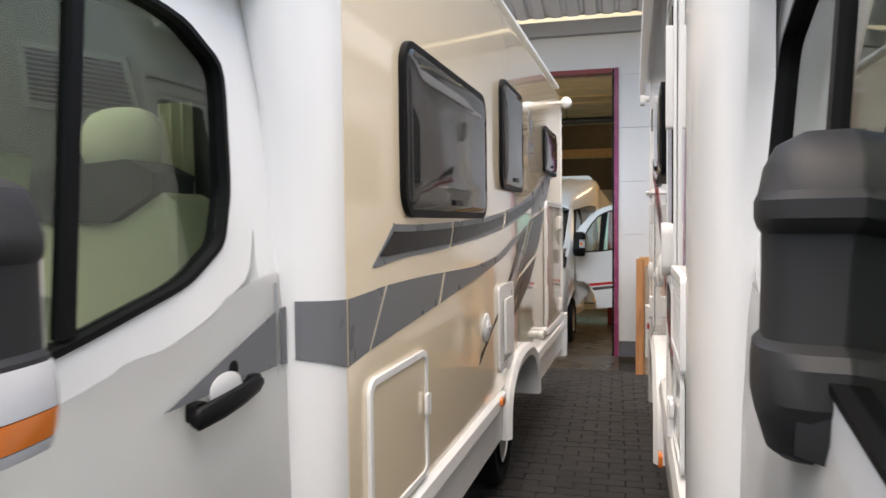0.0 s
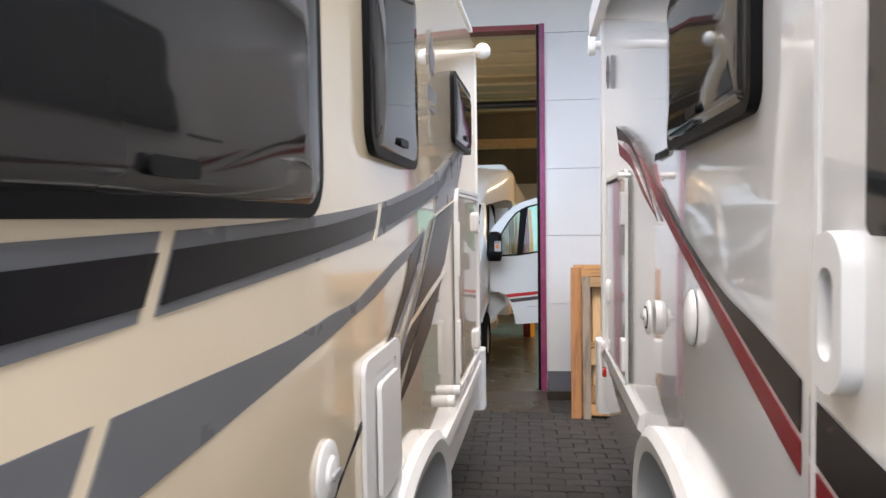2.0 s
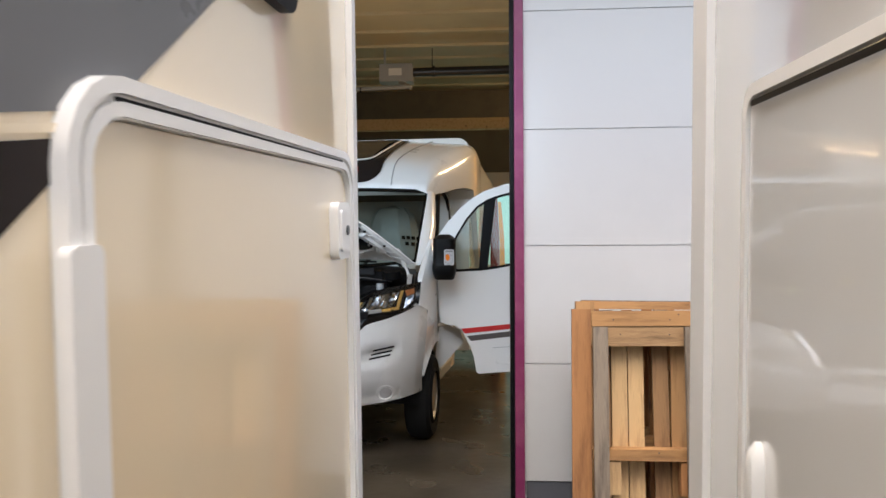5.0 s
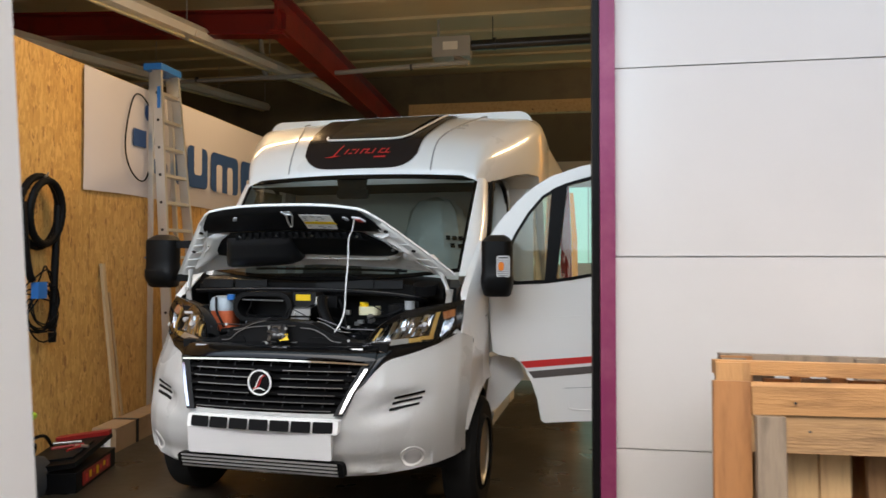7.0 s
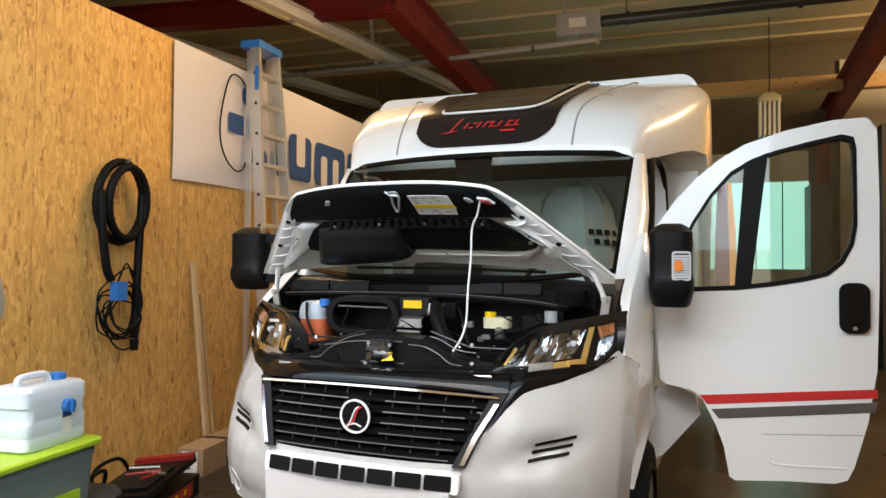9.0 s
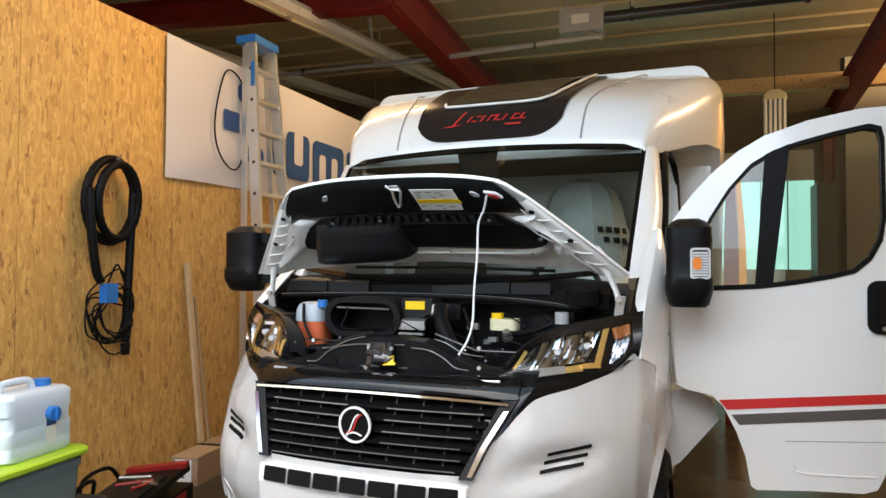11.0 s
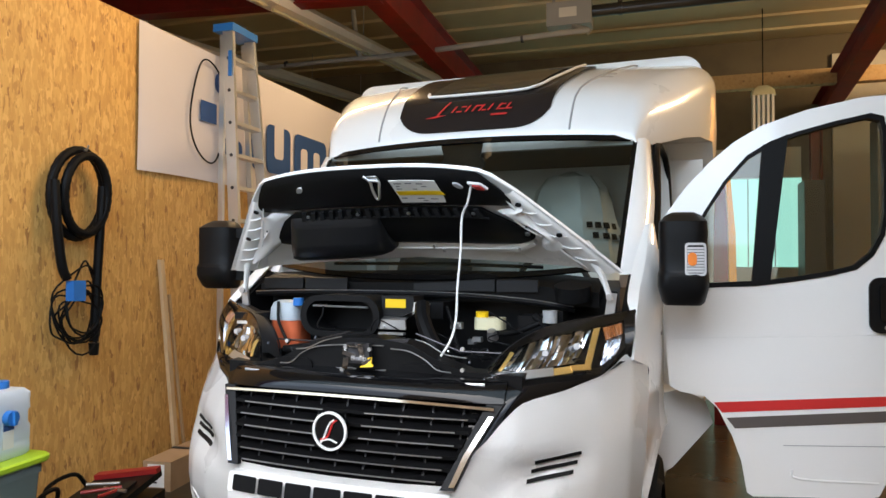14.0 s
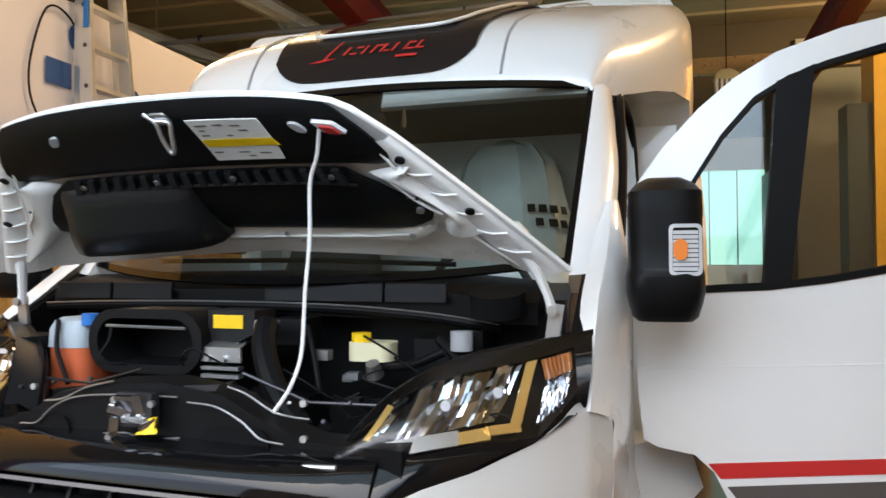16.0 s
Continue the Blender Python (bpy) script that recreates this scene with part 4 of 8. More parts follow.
    part("bonnet", loft([[pl(u, v, inset - 0.06 - e), pl(u, v + 0.06, inset - 0.3 - e), pl(u, v + 0.08, -1.05), pl(u, v + 0.06, -w + 0.3 + e), pl(u, v, -w + 0.06 + e), pl(u, 0.45, -w + 0.08 + e), pl(u, 0.45, inset - 0.08 - e)] for u, v, e in ((u_back - 2.12, 1.48, 0), (u_back - 2.5, 1.30, 0.03), (u_back - 2.85, 1.02, 0.12), (u_back - 2.95, 0.75, 0.2))]), mat, parent)
    part("dashboard", loft([[pl(u, v, inset - 0.12), pl(u, v, -w + 0.12), pl(u, 0.5, -w + 0.12), pl(u, 0.5, inset - 0.12)] for u, v in ((u_back - 2.08, 1.44), (u_back - 1.72, 1.46), (u_back - 1.58, 1.30), (u_back - 1.62, 0.6))]), DASH, parent, bevel=0.02)
    for d in (-0.55, -1.45):
        seat_ob = part("seat", loft([[pl(u, v, d - 0.25), pl(u, v, d + 0.25), pl(u + 0.12, v - 0.02, d + 0.23), pl(u + 0.12, v - 0.02, d - 0.23)] for u, v in ((u_back - 0.95, 0.95), (u_back - 0.80, 1.25), (u_back - 0.66, 1.62))]), CREAM_SEAT, parent, "cream covered cab seat", bevel=0.04)
        part("cushion", box(*[(min(a, b), min(c, e), z) for a, b, c, e, z in ((pl(0, 0, d - 0.27).x, pl(0, 0, d + 0.27).x, u_back - 1.45, u_back - 0.85, 0.80),)][0:1], (max(pl(0, 0, d - 0.27).x, pl(0, 0, d + 0.27).x), u_back - 0.85, 0.98)), CREAM_SEAT, seat_ob, bevel=0.04)
        part("headrest", loft([[pl(u, v, d - 0.14 * k), pl(u, v, d + 0.14 * k), pl(u + 0.09, v, d + 0.13 * k), pl(u + 0.09, v, d - 0.13 * k)] for u, v, k in ((u_back - 0.66, 1.68, 0.85), (u_back - 0.64, 1.76, 1.0), (u_back - 0.60, 1.90, 0.8))]), CREAM_SEAT, seat_ob, bevel=0.03)
    return pl, inset


lpl, linset = build_cab(left, 1, -1.10, WHITE, "white cab door", True)
# rounded white post where the cab meets the body
rows = []
for v in (0.50, 0.8, 1.2, 1.6, 2.0, 2.5, 2.75, 2.95):
    ring = []
    for k in range(9):
        a = radians(90 * k / 8)
        lean = 0.08 * max(0, v - 1.54)
        ring.append(LP(-1.02 - 0.15 * math.sin(a) * (1.0 + max(0, v - 2.0) * 1.2), v, -0.10 - lean + (0.11 + lean) * math.cos(a)))
    ring += [LP(-1.15, v, -0.30), LP(-1.02, v, -0.30)]
    rows.append(ring)
part("corner_post", loft(rows), WHITE, left, "glossy white rounded corner post")
rows = []
for u, v, d in ((-1.0, 3.0, 0.0), (-1.3, 2.98, -0.02), (-1.7, 2.86, -0.06), (-2.1, 2.66, -0.12), (-2.4, 2.42, -0.2)):
    rows.append((u, v, d))
HOOD_SIDES = ([[LP(u, 2.34, d - 0.10), LP(u, v - 0.12, d), LP(u, v, d - 0.14), LP(u, v + 0.01, -0.52), LP(u, 2.34, -0.52)] for u, v, d in rows], [[LP(u, 2.34, -1.58), LP(u, v + 0.01, -1.58), LP(u, v, -2.1 - d), LP(u, 2.34, -2.1 - d)] for u, v, d in rows])
for ring in HOOD_SIDES:
    part("roof_hood", loft(ring), WHITE, left, "white moulded hood above the cab", smooth=50)
# unseen pane, added to bring daylight into the cab
part("added_roof_pane", loft([[LP(u, v + 0.012, -0.53), LP(u, v + 0.012, -1.57), LP(u, v + 0.004, -1.57), LP(u, v + 0.004, -0.53)] for u, v, d in rows]), GLASS, left, "unseen roof pane added to let light into the cab").visible_shadow = False
part("swoosh_low", band([(-1.165, 1.548), (-1.12, 1.545), (-1.07, 1.542), (-1.025, 1.540)], [(-1.165, 1.395), (-1.12, 1.382), (-1.07, 1.366), (-1.025, 1.352)], lambda u, v, d: LP(u, v, -0.10 + 0.112 * math.cos(math.asin(min(1, max(0, (-1.02 - u) / 0.15)))) + d), 0.0005, 0.003), GREY_DECAL, left, smooth=0)
part("swoosh_low", prism([(-1.203, 1.390), (-1.178, 1.388), (-1.178, 1.536), (-1.203, 1.534)], LP, linset + 0.008, linset + 0.0125), GREY_DECAL, left)
part("swoosh_low", prism([(-1.23, 1.53), (-1.23, 1.392), (-1.45, 1.388), (-1.66, 1.384)], LP, linset + 0.008, linset + 0.0125), GREY_DECAL, left)
handle = part("door_handle", loft([[LP(u - 0.085, v + 0.036 + 0.027 * math.sin(a) * k, linset + 0.034 + bulge + 0.013 * math.cos(a)) for a in (2 * math.pi * q / 14 for q in range(14))] for u, v, k, bulge in ((-1.515, 1.318, 0.5, 0.0), (-1.505, 1.319, 0.9, 0.002), (-1.43, 1.328, 0.95, 0.012), (-1.36, 1.336, 0.9, 0.013), (-1.29, 1.343, 0.8, 0.006), (-1.265, 1.345, 0.45, 0.0))]), BLACK_PLASTIC, left, "black cab door handle", smooth=60)
part("handle_cup", loft([[LP(-1.455 + 0.062 * k * math.cos(a), 1.388 + 0.036 * k * math.sin(a), linset + d) for a in (2 * math.pi * q / 24 for q in range(24))] for k, d in ((1.0, 0.006), (0.97, 0.014), (0.6, 0.016))]), WHITE, handle, "white round handle cup", smooth=60)
part("lock_cap", cyl(LP(-1.425, 1.425, linset + 0.008), (1, 0, 0), 0.018, 0.006, 16), BLACK_PLASTIC, handle)
part("foot", prism(rrect(-1.59, 1.342, -1.55, 1.385, 0.012), LP, linset + 0.005, linset + 0.031), BLACK_PLASTIC, handle)
part("foot", prism(rrect(-1.375, 1.355, -1.335, 1.398, 0.012), LP, linset + 0.005, linset + 0.031), BLACK_PLASTIC, handle)


# seat bench behind the cab, seen through the side window
BACK = lambda u, v, d: Vector((u, -1.046 - d, v))
bench = part("bench_seat", prism([(-0.92, 0.6), (-0.92, 1.80), (-0.87, 1.772), (-0.53, 1.762), (-0.40, 1.835), (-0.36, 1.81), (-0.35, 0.6)], BACK, 0.03, 0.20), CREAM_SEAT, left, "cream upholstered bench behind the cab", smooth=60, bevel=0.03)
part("headrest", loft([[(-0.597 + 0.135 * k * math.cos(a), -1.16 + 0.05 * k * math.sin(a), v) for a in (2 * math.pi * q / 24 for q in range(24))] for v, k in ((1.895, 0.35), (1.905, 0.62), (1.925, 0.86), (1.955, 0.98), (1.99, 1.0), (2.03, 0.93), (2.06, 0.74), (2.074, 0.45), (2.078, 0.2))]), CREAM_SEAT, bench, smooth=80)
part("bolster", prism([(-0.87, 1.765), (-0.909, 1.835), (-0.784, 1.905), (-0.497, 1.924), (-0.416, 1.886), (-0.423, 1.832), (-0.558, 1.757)], BACK, 0.04, 0.215), SEAT, bench, "dark bolster with a pointed end", smooth=50, bevel=0.012)
part("cabin_lining", box((-1.95, -1.044, 0.55), (-0.20, -1.026, 2.86)), CABIN_GREY, left, "grey cabin lining")
grille = part("vent_panel", prism([(-1.06, 2.33), (-0.66, 2.245), (-0.61, 2.06), (-1.04, 2.125)], BACK, 0.0, 0.012), VENT_GREY, left, "grey vent panel with black slats", bevel=0.004)
for k in range(11):
    f = (k + 0.5) / 11
    a, b = (-1.03 + 0.019 * f, 2.309 - 0.173 * f), (-0.68 + 0.05 * f, 2.232 - 0.16 * f)
    part("slat", prism([(a[0], a[1] - 0.004), (b[0], b[1] - 0.004), (b[0], b[1] + 0.005), (a[0], a[1] + 0.005)], BACK, 0.0122, 0.018), RUBBER, grille)
for a, b in (((-0.597, 2.193), (-0.372, 2.122)), ((-0.56, 2.138), (-0.373, 2.085))):
    part("slot", prism([(a[0], a[1] - 0.004), (b[0], b[1] - 0.004), (b[0], b[1] + 0.004), (a[0], a[1] + 0.004)], BACK, 0.0, 0.006), RUBBER, left)
rows = []
for k in range(13):
    u = -0.545 + 0.0095 * k
    rows.append([(u, -1.068 - 0.010 * math.sin(k * 1.6), 1.40), (u + 0.004, -1.066 - 0.012 * math.sin(k * 1.6), 1.75), (u, -1.068 - 0.008 * math.sin(k * 1.6), 2.10)])
part("curtain", loft(rows, False, False), CREAM_SEAT, left, "pale folded curtain", smooth=60)
part("door_gap", prism([(-1.2105, 0.70), (-1.208, 0.70), (-1.208, 1.60), (-1.2105, 1.60)], LP, linset - 0.004, linset + 0.004), GREY_STEEL, left)


def door_mirror(parent, m, mat=BLACK_PLASTIC, indicator="middle", arms=True, droop=0.0, waist=0.0):
    """A tall two-glass van mirror with a bulging foot, a set-back waist and a domed head; its front looks along -y and its outer end is +x."""
    rows = []
    for z, sx, y0 in ((0.0, 0.70, -0.05), (0.012, 0.84, -0.07), (0.05, 0.95, -0.095), (0.075, 1.0, -0.112), (0.115, 1.0, -0.112), (0.130, 0.98, -0.102), (0.138, 0.90, -0.080), (0.20, 0.885, -0.075), (0.255, 0.885, -0.075),
                      (0.262, 0.93, -0.09), (0.272, 0.965, -0.10), (0.292, 0.965, -0.10), (0.302, 0.92, -0.085), (0.33, 0.87, -0.075), (0.355, 0.74, -0.05), (0.37, 0.45, -0.02)):
        ring = []
        if 0.03 < z < 0.335:
            sx, y0 = max(sx, waist), min(y0, -0.105 * waist)
        for k in range(24):
            a = 2 * math.pi * k / 24
            c, s = math.cos(a), math.sin(a)
            ex, ey = math.copysign(abs(c) ** 0.55, c), math.copysign(abs(s) ** 0.6, s)
            ring.append((0.102 * sx * ex, ey * 0.06 if ey > 0 else -ey * y0, z))
        rows.append(ring)
    mir = part("mirror", loft(rows), mat, parent, "tall black door mirror", m, smooth=28)
    part("mirror_glass", prism(rrect(-0.072, 0.05, 0.072, 0.32, 0.03), lambda u, v, d: Vector((u, d, v)), 0.052, 0.061), CHROME, mir, "silvered mirror glass")
    if arms:
        if droop:
            part("foot_arm", loft([[(x, -d, lo), (x, -d - 0.012, (lo + hi) / 2), (x, -d, hi), (x, 0.03, hi), (x, 0.03, lo)] for x, d, lo, hi in ((0.06, 0.085, 0.02, 0.115), (-0.02, 0.105, 0.0, 0.118), (-0.10, 0.11, -droop * 0.35, 0.105), (-0.20, 0.10, -droop * 0.7, 0.075), (-0.34, 0.08, -droop, 0.04))]), mat, mir, "slanted mirror foot", bevel=0.012)
        for z in (0.30,) if droop else (0.07, 0.30):
            part("arm", loft([[(-0.09, -0.03, z - 0.025), (-0.09, 0.03, z - 0.025), (-0.09, 0.03, z + 0.025), (-0.09, -0.03, z + 0.025)], [(-0.25, -0.02, z - 0.03), (-0.25, 0.05, z - 0.03), (-0.25, 0.05, z + 0.03), (-0.25, -0.02, z + 0.03)]]), mat, mir, bevel=0.008)
    if indicator:
        u0, u1, v0, v1 = (0.005, 0.088, 0.118, 0.245) if indicator == "middle" else (-0.095, 0.035, 0.008, 0.130)
        base = 0.078 + 0.022 * waist
        pl = lambda u, v, d: Vector((u, -base - d + max(0, u - 0.05) * 0.3, v))
        if indicator == "low":
            def wrap(a, z):
                c, s = math.cos(a), math.sin(a)
                out = 1.07 - 0.10 * ((z - 0.07) / 0.07) ** 2
                return Vector((0.102 * out * math.copysign(abs(c) ** 0.55, c), math.copysign(abs(s) ** 0.6, s) * (0.112 if s < 0 else 0.06) * out, z))
            ind = part("indicator", surface(wrap, span(radians(-115), radians(35), 16), span(0.062, 0.124, 6), 0.006), CLEAR_LENS, mir, "clear and orange indicator lens", smooth=50)
            part("orange_lens", surface(wrap, span(radians(-115), radians(35), 16), span(0.022, 0.060, 5), 0.006), AMBER, ind, "orange lower lens", smooth=50)
            part("clear_foot", surface(wrap, span(radians(-115), radians(35), 16), span(0.004, 0.020, 3), 0.006), CLEAR_LENS, ind, smooth=50)
            return mir
        ind = part("indicator", frame_ring(rrect(u0, v0, u1, v1, 0.014), rrect(u0 + 0.009, v0 + 0.009, u1 - 0.009, v1 - 0.009, 0.008), pl, -0.004, 0.009), CLEAR_LENS, mir, "clear ribbed indicator lens with an orange bulb", bevel=0.002)
        for k in range(9):
            z = v0 + 0.012 + k * (v1 - v0 - 0.026) / 9
            part("rib", prism([(u0 + 0.010, z), (u1 - 0.010, z), (u1 - 0.010, z + 0.009), (u0 + 0.010, z + 0.009)], pl, -0.002, 0.007 + 0.001 * (k % 2)), AMBER if indicator != "middle" and k < 4 else CLEAR_LENS, ind)
        if indicator == "middle":
            part("indicator_bulb", prism(rrect(u0 + 0.011, v0 + 0.038, u0 + 0.046, v0 + 0.090, 0.017), pl, 0.0072, 0.0095), AMBER, ind, "orange indicator bulb")
    return mir


door_mirror(left, pose(0.048, -2.20, 1.487, 0, 0, 10) @ Matrix.Diagonal((1, 1, 0.86, 1)), MIRROR_PLASTIC, "low")


# second motorhome, silver and white
right = thing("motorhome", pose(-0.016, 2.4, yard_z(2.4), 0, 0, -1.3) @ pose(0, 0, 0, TILT, 0, 0),
              "silver and white motorhome with black and wine-red swoosh decals", "motorhome", "motorhomes in the yard")
RP = side_place(-1)
part("body", loft([[(x, y, z) for x, z in body_section(0.001 + g, 2.28 - g, 0.90, 3.10 - g, 0.12)] for y, g in ((-0.62, 0), (4.02, 0), (4.08, 0.015), (4.11, 0.05))]), SILVER, right, "glossy pale silver body")
part("rear_edge_trim", box((-0.014, 4.03, 0.62), (0.05, 4.14, 3.02)), WHITE_TRIM, right, "white edge strip at the rear corner", bevel=0.012)
part("roof_edge_trim", box((-0.05, -0.6, 3.00), (0.06, 4.12, 3.10)), WHITE_TRIM, right, "white roof rail", bevel=0.02)
awn = part("awning_case", box((-0.10, 0.1, 2.86), (-0.055, 3.9, 3.0)), WHITE_TRIM, right, "white awning case under the roof rail", bevel=0.018)
for a, b in ((-0.6, 1.0), (2.36, 4.10)):
    prof = [(0.0, 0.965), (-0.02, 0.95), (-0.03, 0.90), (-0.012, 0.88), (-0.004, 0.58), (0.02, 0.54), (0.04, 0.965)]
    part("skirt", loft([[(x, y, z) for x, z in prof] for y in (a, b)]), WHITE_TRIM if a < 0 else SILVER, right, "lower skirt with a raised lip", smooth=30)
arch_trim(right, RP, 1.68, 0.52, 0.68, 1.05, WHITE_TRIM)
wheel(right, 0.10, 1.68, 0.345, 0.345, 0.23, -1)
wheel(right, 0.16, -2.3, 0.345, 0.345, 0.23, -1)
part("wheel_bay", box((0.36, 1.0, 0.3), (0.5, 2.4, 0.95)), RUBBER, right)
part("axle_tube", tube([(2.1, 1.68, 0.345), (0.15, 1.68, 0.345)], 0.05), DARK_STEEL, right)
part("side_marker", prism(rrect(0.72, 0.60, 0.80, 0.66, 0.012), RP, 0.02, 0.04), AMBER, right, "amber side marker lamp")
part("side_marker", prism(rrect(3.72, 0.80, 3.80, 0.85, 0.012), RP, 0.02, 0.04), RED_LENS, right, "red side marker lamp")

hung_window(right, RP, 0.875, 1.962, 1.745, 2.415, 0.05)
# entrance door with its tall window
rdoor = part("entrance_door", frame_ring(rrect(0.01, 0.80, 0.595, 2.66, 0.05), rrect(0.03, 0.82, 0.575, 2.64, 0.04), RP, 0.0, 0.010), WHITE_TRIM, right, "white entrance door with a tall dark window", bevel=0.003)
part("door_leaf", prism(rrect(0.032, 0.822, 0.573, 2.638, 0.04), RP, -0.002, 0.006), SILVER, rdoor)
part("door_window", prism(rrect(0.092, 1.735, 0.415, 2.54, 0.02), RP, 0.0062, 0.012), ACRYLIC, rdoor, "tall dark glossy door window", bevel=0.002)
hnd = part("door_handle", frame_ring(rrect(0.425, 1.515, 0.53, 1.74, 0.05), rrect(0.453, 1.56, 0.502, 1.69, 0.024), RP, 0.006, 0.036), WHITE_TRIM, rdoor, "white plastic door handle", bevel=0.01)
part("handle_cup", prism(rrect(0.448, 1.555, 0.507, 1.695, 0.024), RP, 0.007, 0.016), GREY_STEEL, hnd)
part("hinge", prism(rrect(0.035, 2.08, 0.075, 2.45, 0.01), RP, 0.010, 0.035), WHITE_TRIM, rdoor, bevel=0.004)
part("hinge", prism(rrect(0.03, 0.95, 0.07, 1.10, 0.01), RP, 0.010, 0.03), WHITE_TRIM, rdoor, bevel=0.004)
# fridge vent with slats
vent = part("fridge_vent", frame_ring(rrect(-0.58, 1.31, -0.045, 1.59, 0.02), rrect(-0.55, 1.335, -0.075, 1.565, 0.012), RP, 0.0, 0.022), WHITE_TRIM, right, "white slatted ventilation grille", bevel=0.004)
part("backing", prism(rrect(-0.56, 1.33, -0.07, 1.57, 0.01), RP, 0.0005, 0.003), GREY_STEEL, vent)
for k in range(14):
    v = 1.343 + k * 0.0160
    part("slat", loft([[RP(u, v, 0.004), RP(u, v + 0.004, 0.018), RP(u, v + 0.010, 0.018), RP(u, v + 0.008, 0.004)] for u in (-0.548, -0.077)]), WHITE_TRIM, vent)
low = flap(right, RP, -0.45, 0.97, -0.03, 1.265, "service_hatch", WHITE, "white service hatch", 0.04)
part("lock", prism(rrect(-0.09, 1.05, -0.04, 1.11, 0.012), RP, 0.014, 0.026), WHITE_TRIM, low, bevel=0.003)
rgar = flap(right, RP, 2.862, 0.93, 3.80, 1.988, "garage_door", SILVER, "silver garage door with white frame", 0.05, 0.022)
part("edge_line", prism(rrect(2.93, 1.948, 3.75, 1.958, 0.004), RP, 0.0145, 0.0165), RUBBER, rgar)
for v in (1.80, 1.10):
    part("hinge", prism(rrect(2.858, v - 0.078, 2.93, v + 0.078, 0.010), RP, 0.0142, 0.032), WHITE_TRIM, rgar, "white plastic hinge", bevel=0.004)
part("latch", loft([[RP(3.70 + 0.022 * k * math.cos(a), 1.318 + 0.072 * k * math.sin(a), d) for a in (2 * math.pi * q / 20 for q in range(20))] for k, d in ((1.0, 0.008), (1.0, 0.018), (0.8, 0.028), (0.4, 0.031))]), WHITE_TRIM, rgar, "white oval door latch")
part("bumper_corner", loft([[(x, y, z) for x, y in rrect(-0.05, 4.0, 0.2, 4.2, 0.05)] for z in (0.50, 0.54, 0.93, 0.965)]), WHITE_TRIM, right, "white rear bumper corner", bevel=0.008)
part("corner_knob", loft([[RP(2.785 + 0.035 * k * math.cos(a), 1.950 + 0.016 * k * math.sin(a), d) for a in (2 * math.pi * q / 16 for q in range(16))] for k, d in ((0.7, 0.001), (0.7, 0.03), (1.0, 0.038), (1.0, 0.056), (0.6, 0.062))]), WHITE_TRIM, right, "white door holder knob", smooth=50)
part("holder_pin", tube([RP(2.90, 1.945, 0.012), RP(2.96, 1.942, 0.03)], 0.006, 8), WHITE_TRIM, rgar)
round_cap(right, RP, 2.23, 1.373, 0.066, "white round filler cap with a dark ring")
part("cap_ring", frame_ring(rrect(2.185, 1.328, 2.275, 1.418, 0.0449), rrect(2.193, 1.336, 2.267, 1.410, 0.0369), RP, 0.0132, 0.0155), RUBBER, right)
part("cable_cap", loft([[RP(1.467 + 0.048 * k * math.cos(a), 1.48 + 0.078 * k * math.sin(a), d) for a in (2 * math.pi * q / 24 for q in range(24))] for k, d in ((1.0, 0.001), (1.0, 0.006), (0.92, 0.012), (0.70, 0.018), (0.35, 0.021))]), WHITE_TRIM, right, "white domed socket cover", smooth=60)


def rdecal(name, upper, lower, mat, label="", lift=0.0):
    return part(name, band(upper, lower, RP, D0 + lift, D1 + lift), mat, right, label, smooth=0)


rdecal("swoosh", [(3.34, 2.245), (2.83, 2.125), (2.45, 1.975), (2.04, 1.745)], [(3.26, 2.165), (2.79, 2.085), (2.42, 1.94), (2.04, 1.743)], BROWN_DECAL, "black upper swoosh decal")
rdecal("swoosh", [(3.245, 2.148), (2.77, 2.03), (2.41, 1.888), (2.08, 1.762)], [(3.18, 2.075), (2.71, 1.975), (2.38, 1.85), (2.07, 1.757)], WINE_DECAL, "wine-red upper swoosh decal")
rdecal("swoosh", [(2.33, 1.968), (2.05, 1.855), (1.84, 1.77), (1.22, 1.562), (0.90, 1.462), (0.66, 1.39)], [(2.33, 1.966), (2.03, 1.812), (1.84, 1.735), (1.22, 1.522), (0.90, 1.412), (0.66, 1.335)], WINE_DECAL, "wine-red long swoosh decal")
rdecal("swoosh", [(2.02, 1.862), (1.85, 1.802), (1.55, 1.697), (1.17, 1.59), (0.91, 1.545), (0.66, 1.493)], [(2.02, 1.858), (1.79, 1.768), (1.52, 1.672), (1.17, 1.562), (0.91, 1.48), (0.66, 1.405)], BROWN_DECAL, "black long swoosh decal")
rdecal("swoosh", [(0.60, 1.482), (0.48, 1.463), (0.34, 1.445)], [(0.60, 1.388), (0.42, 1.35), (0.22, 1.325)], BROWN_DECAL, lift=0.0065)
rdecal("swoosh", [(0.60, 1.374), (0.42, 1.338), (0.21, 1.315)], [(0.60, 1.317), (0.42, 1.28), (0.14, 1.235)], WINE_DECAL, lift=0.0065)
for k in range(9):
    u = 1.835 + k * 0.030
    part("letter_bar", prism([(u + 0.006, 1.960), (u + 0.019, 1.960), (u + 0.013, 1.985), (u, 1.985)], RP, D0, D1), DARK_DECAL, right)
part("emblem", band([(3.70, 2.66), (3.78, 2.72), (3.88, 2.68)], [(3.70, 2.56), (3.78, 2.52), (3.88, 2.58)], RP, D0, D1), GREY_DECAL, right, "grey emblem near the rear edge")
lampr = part("clearance_lamp", cyl((0.01, 4.12, 2.86), (-1, 0, 0), 0.028, 0.06, 16), WHITE_TRIM, right)
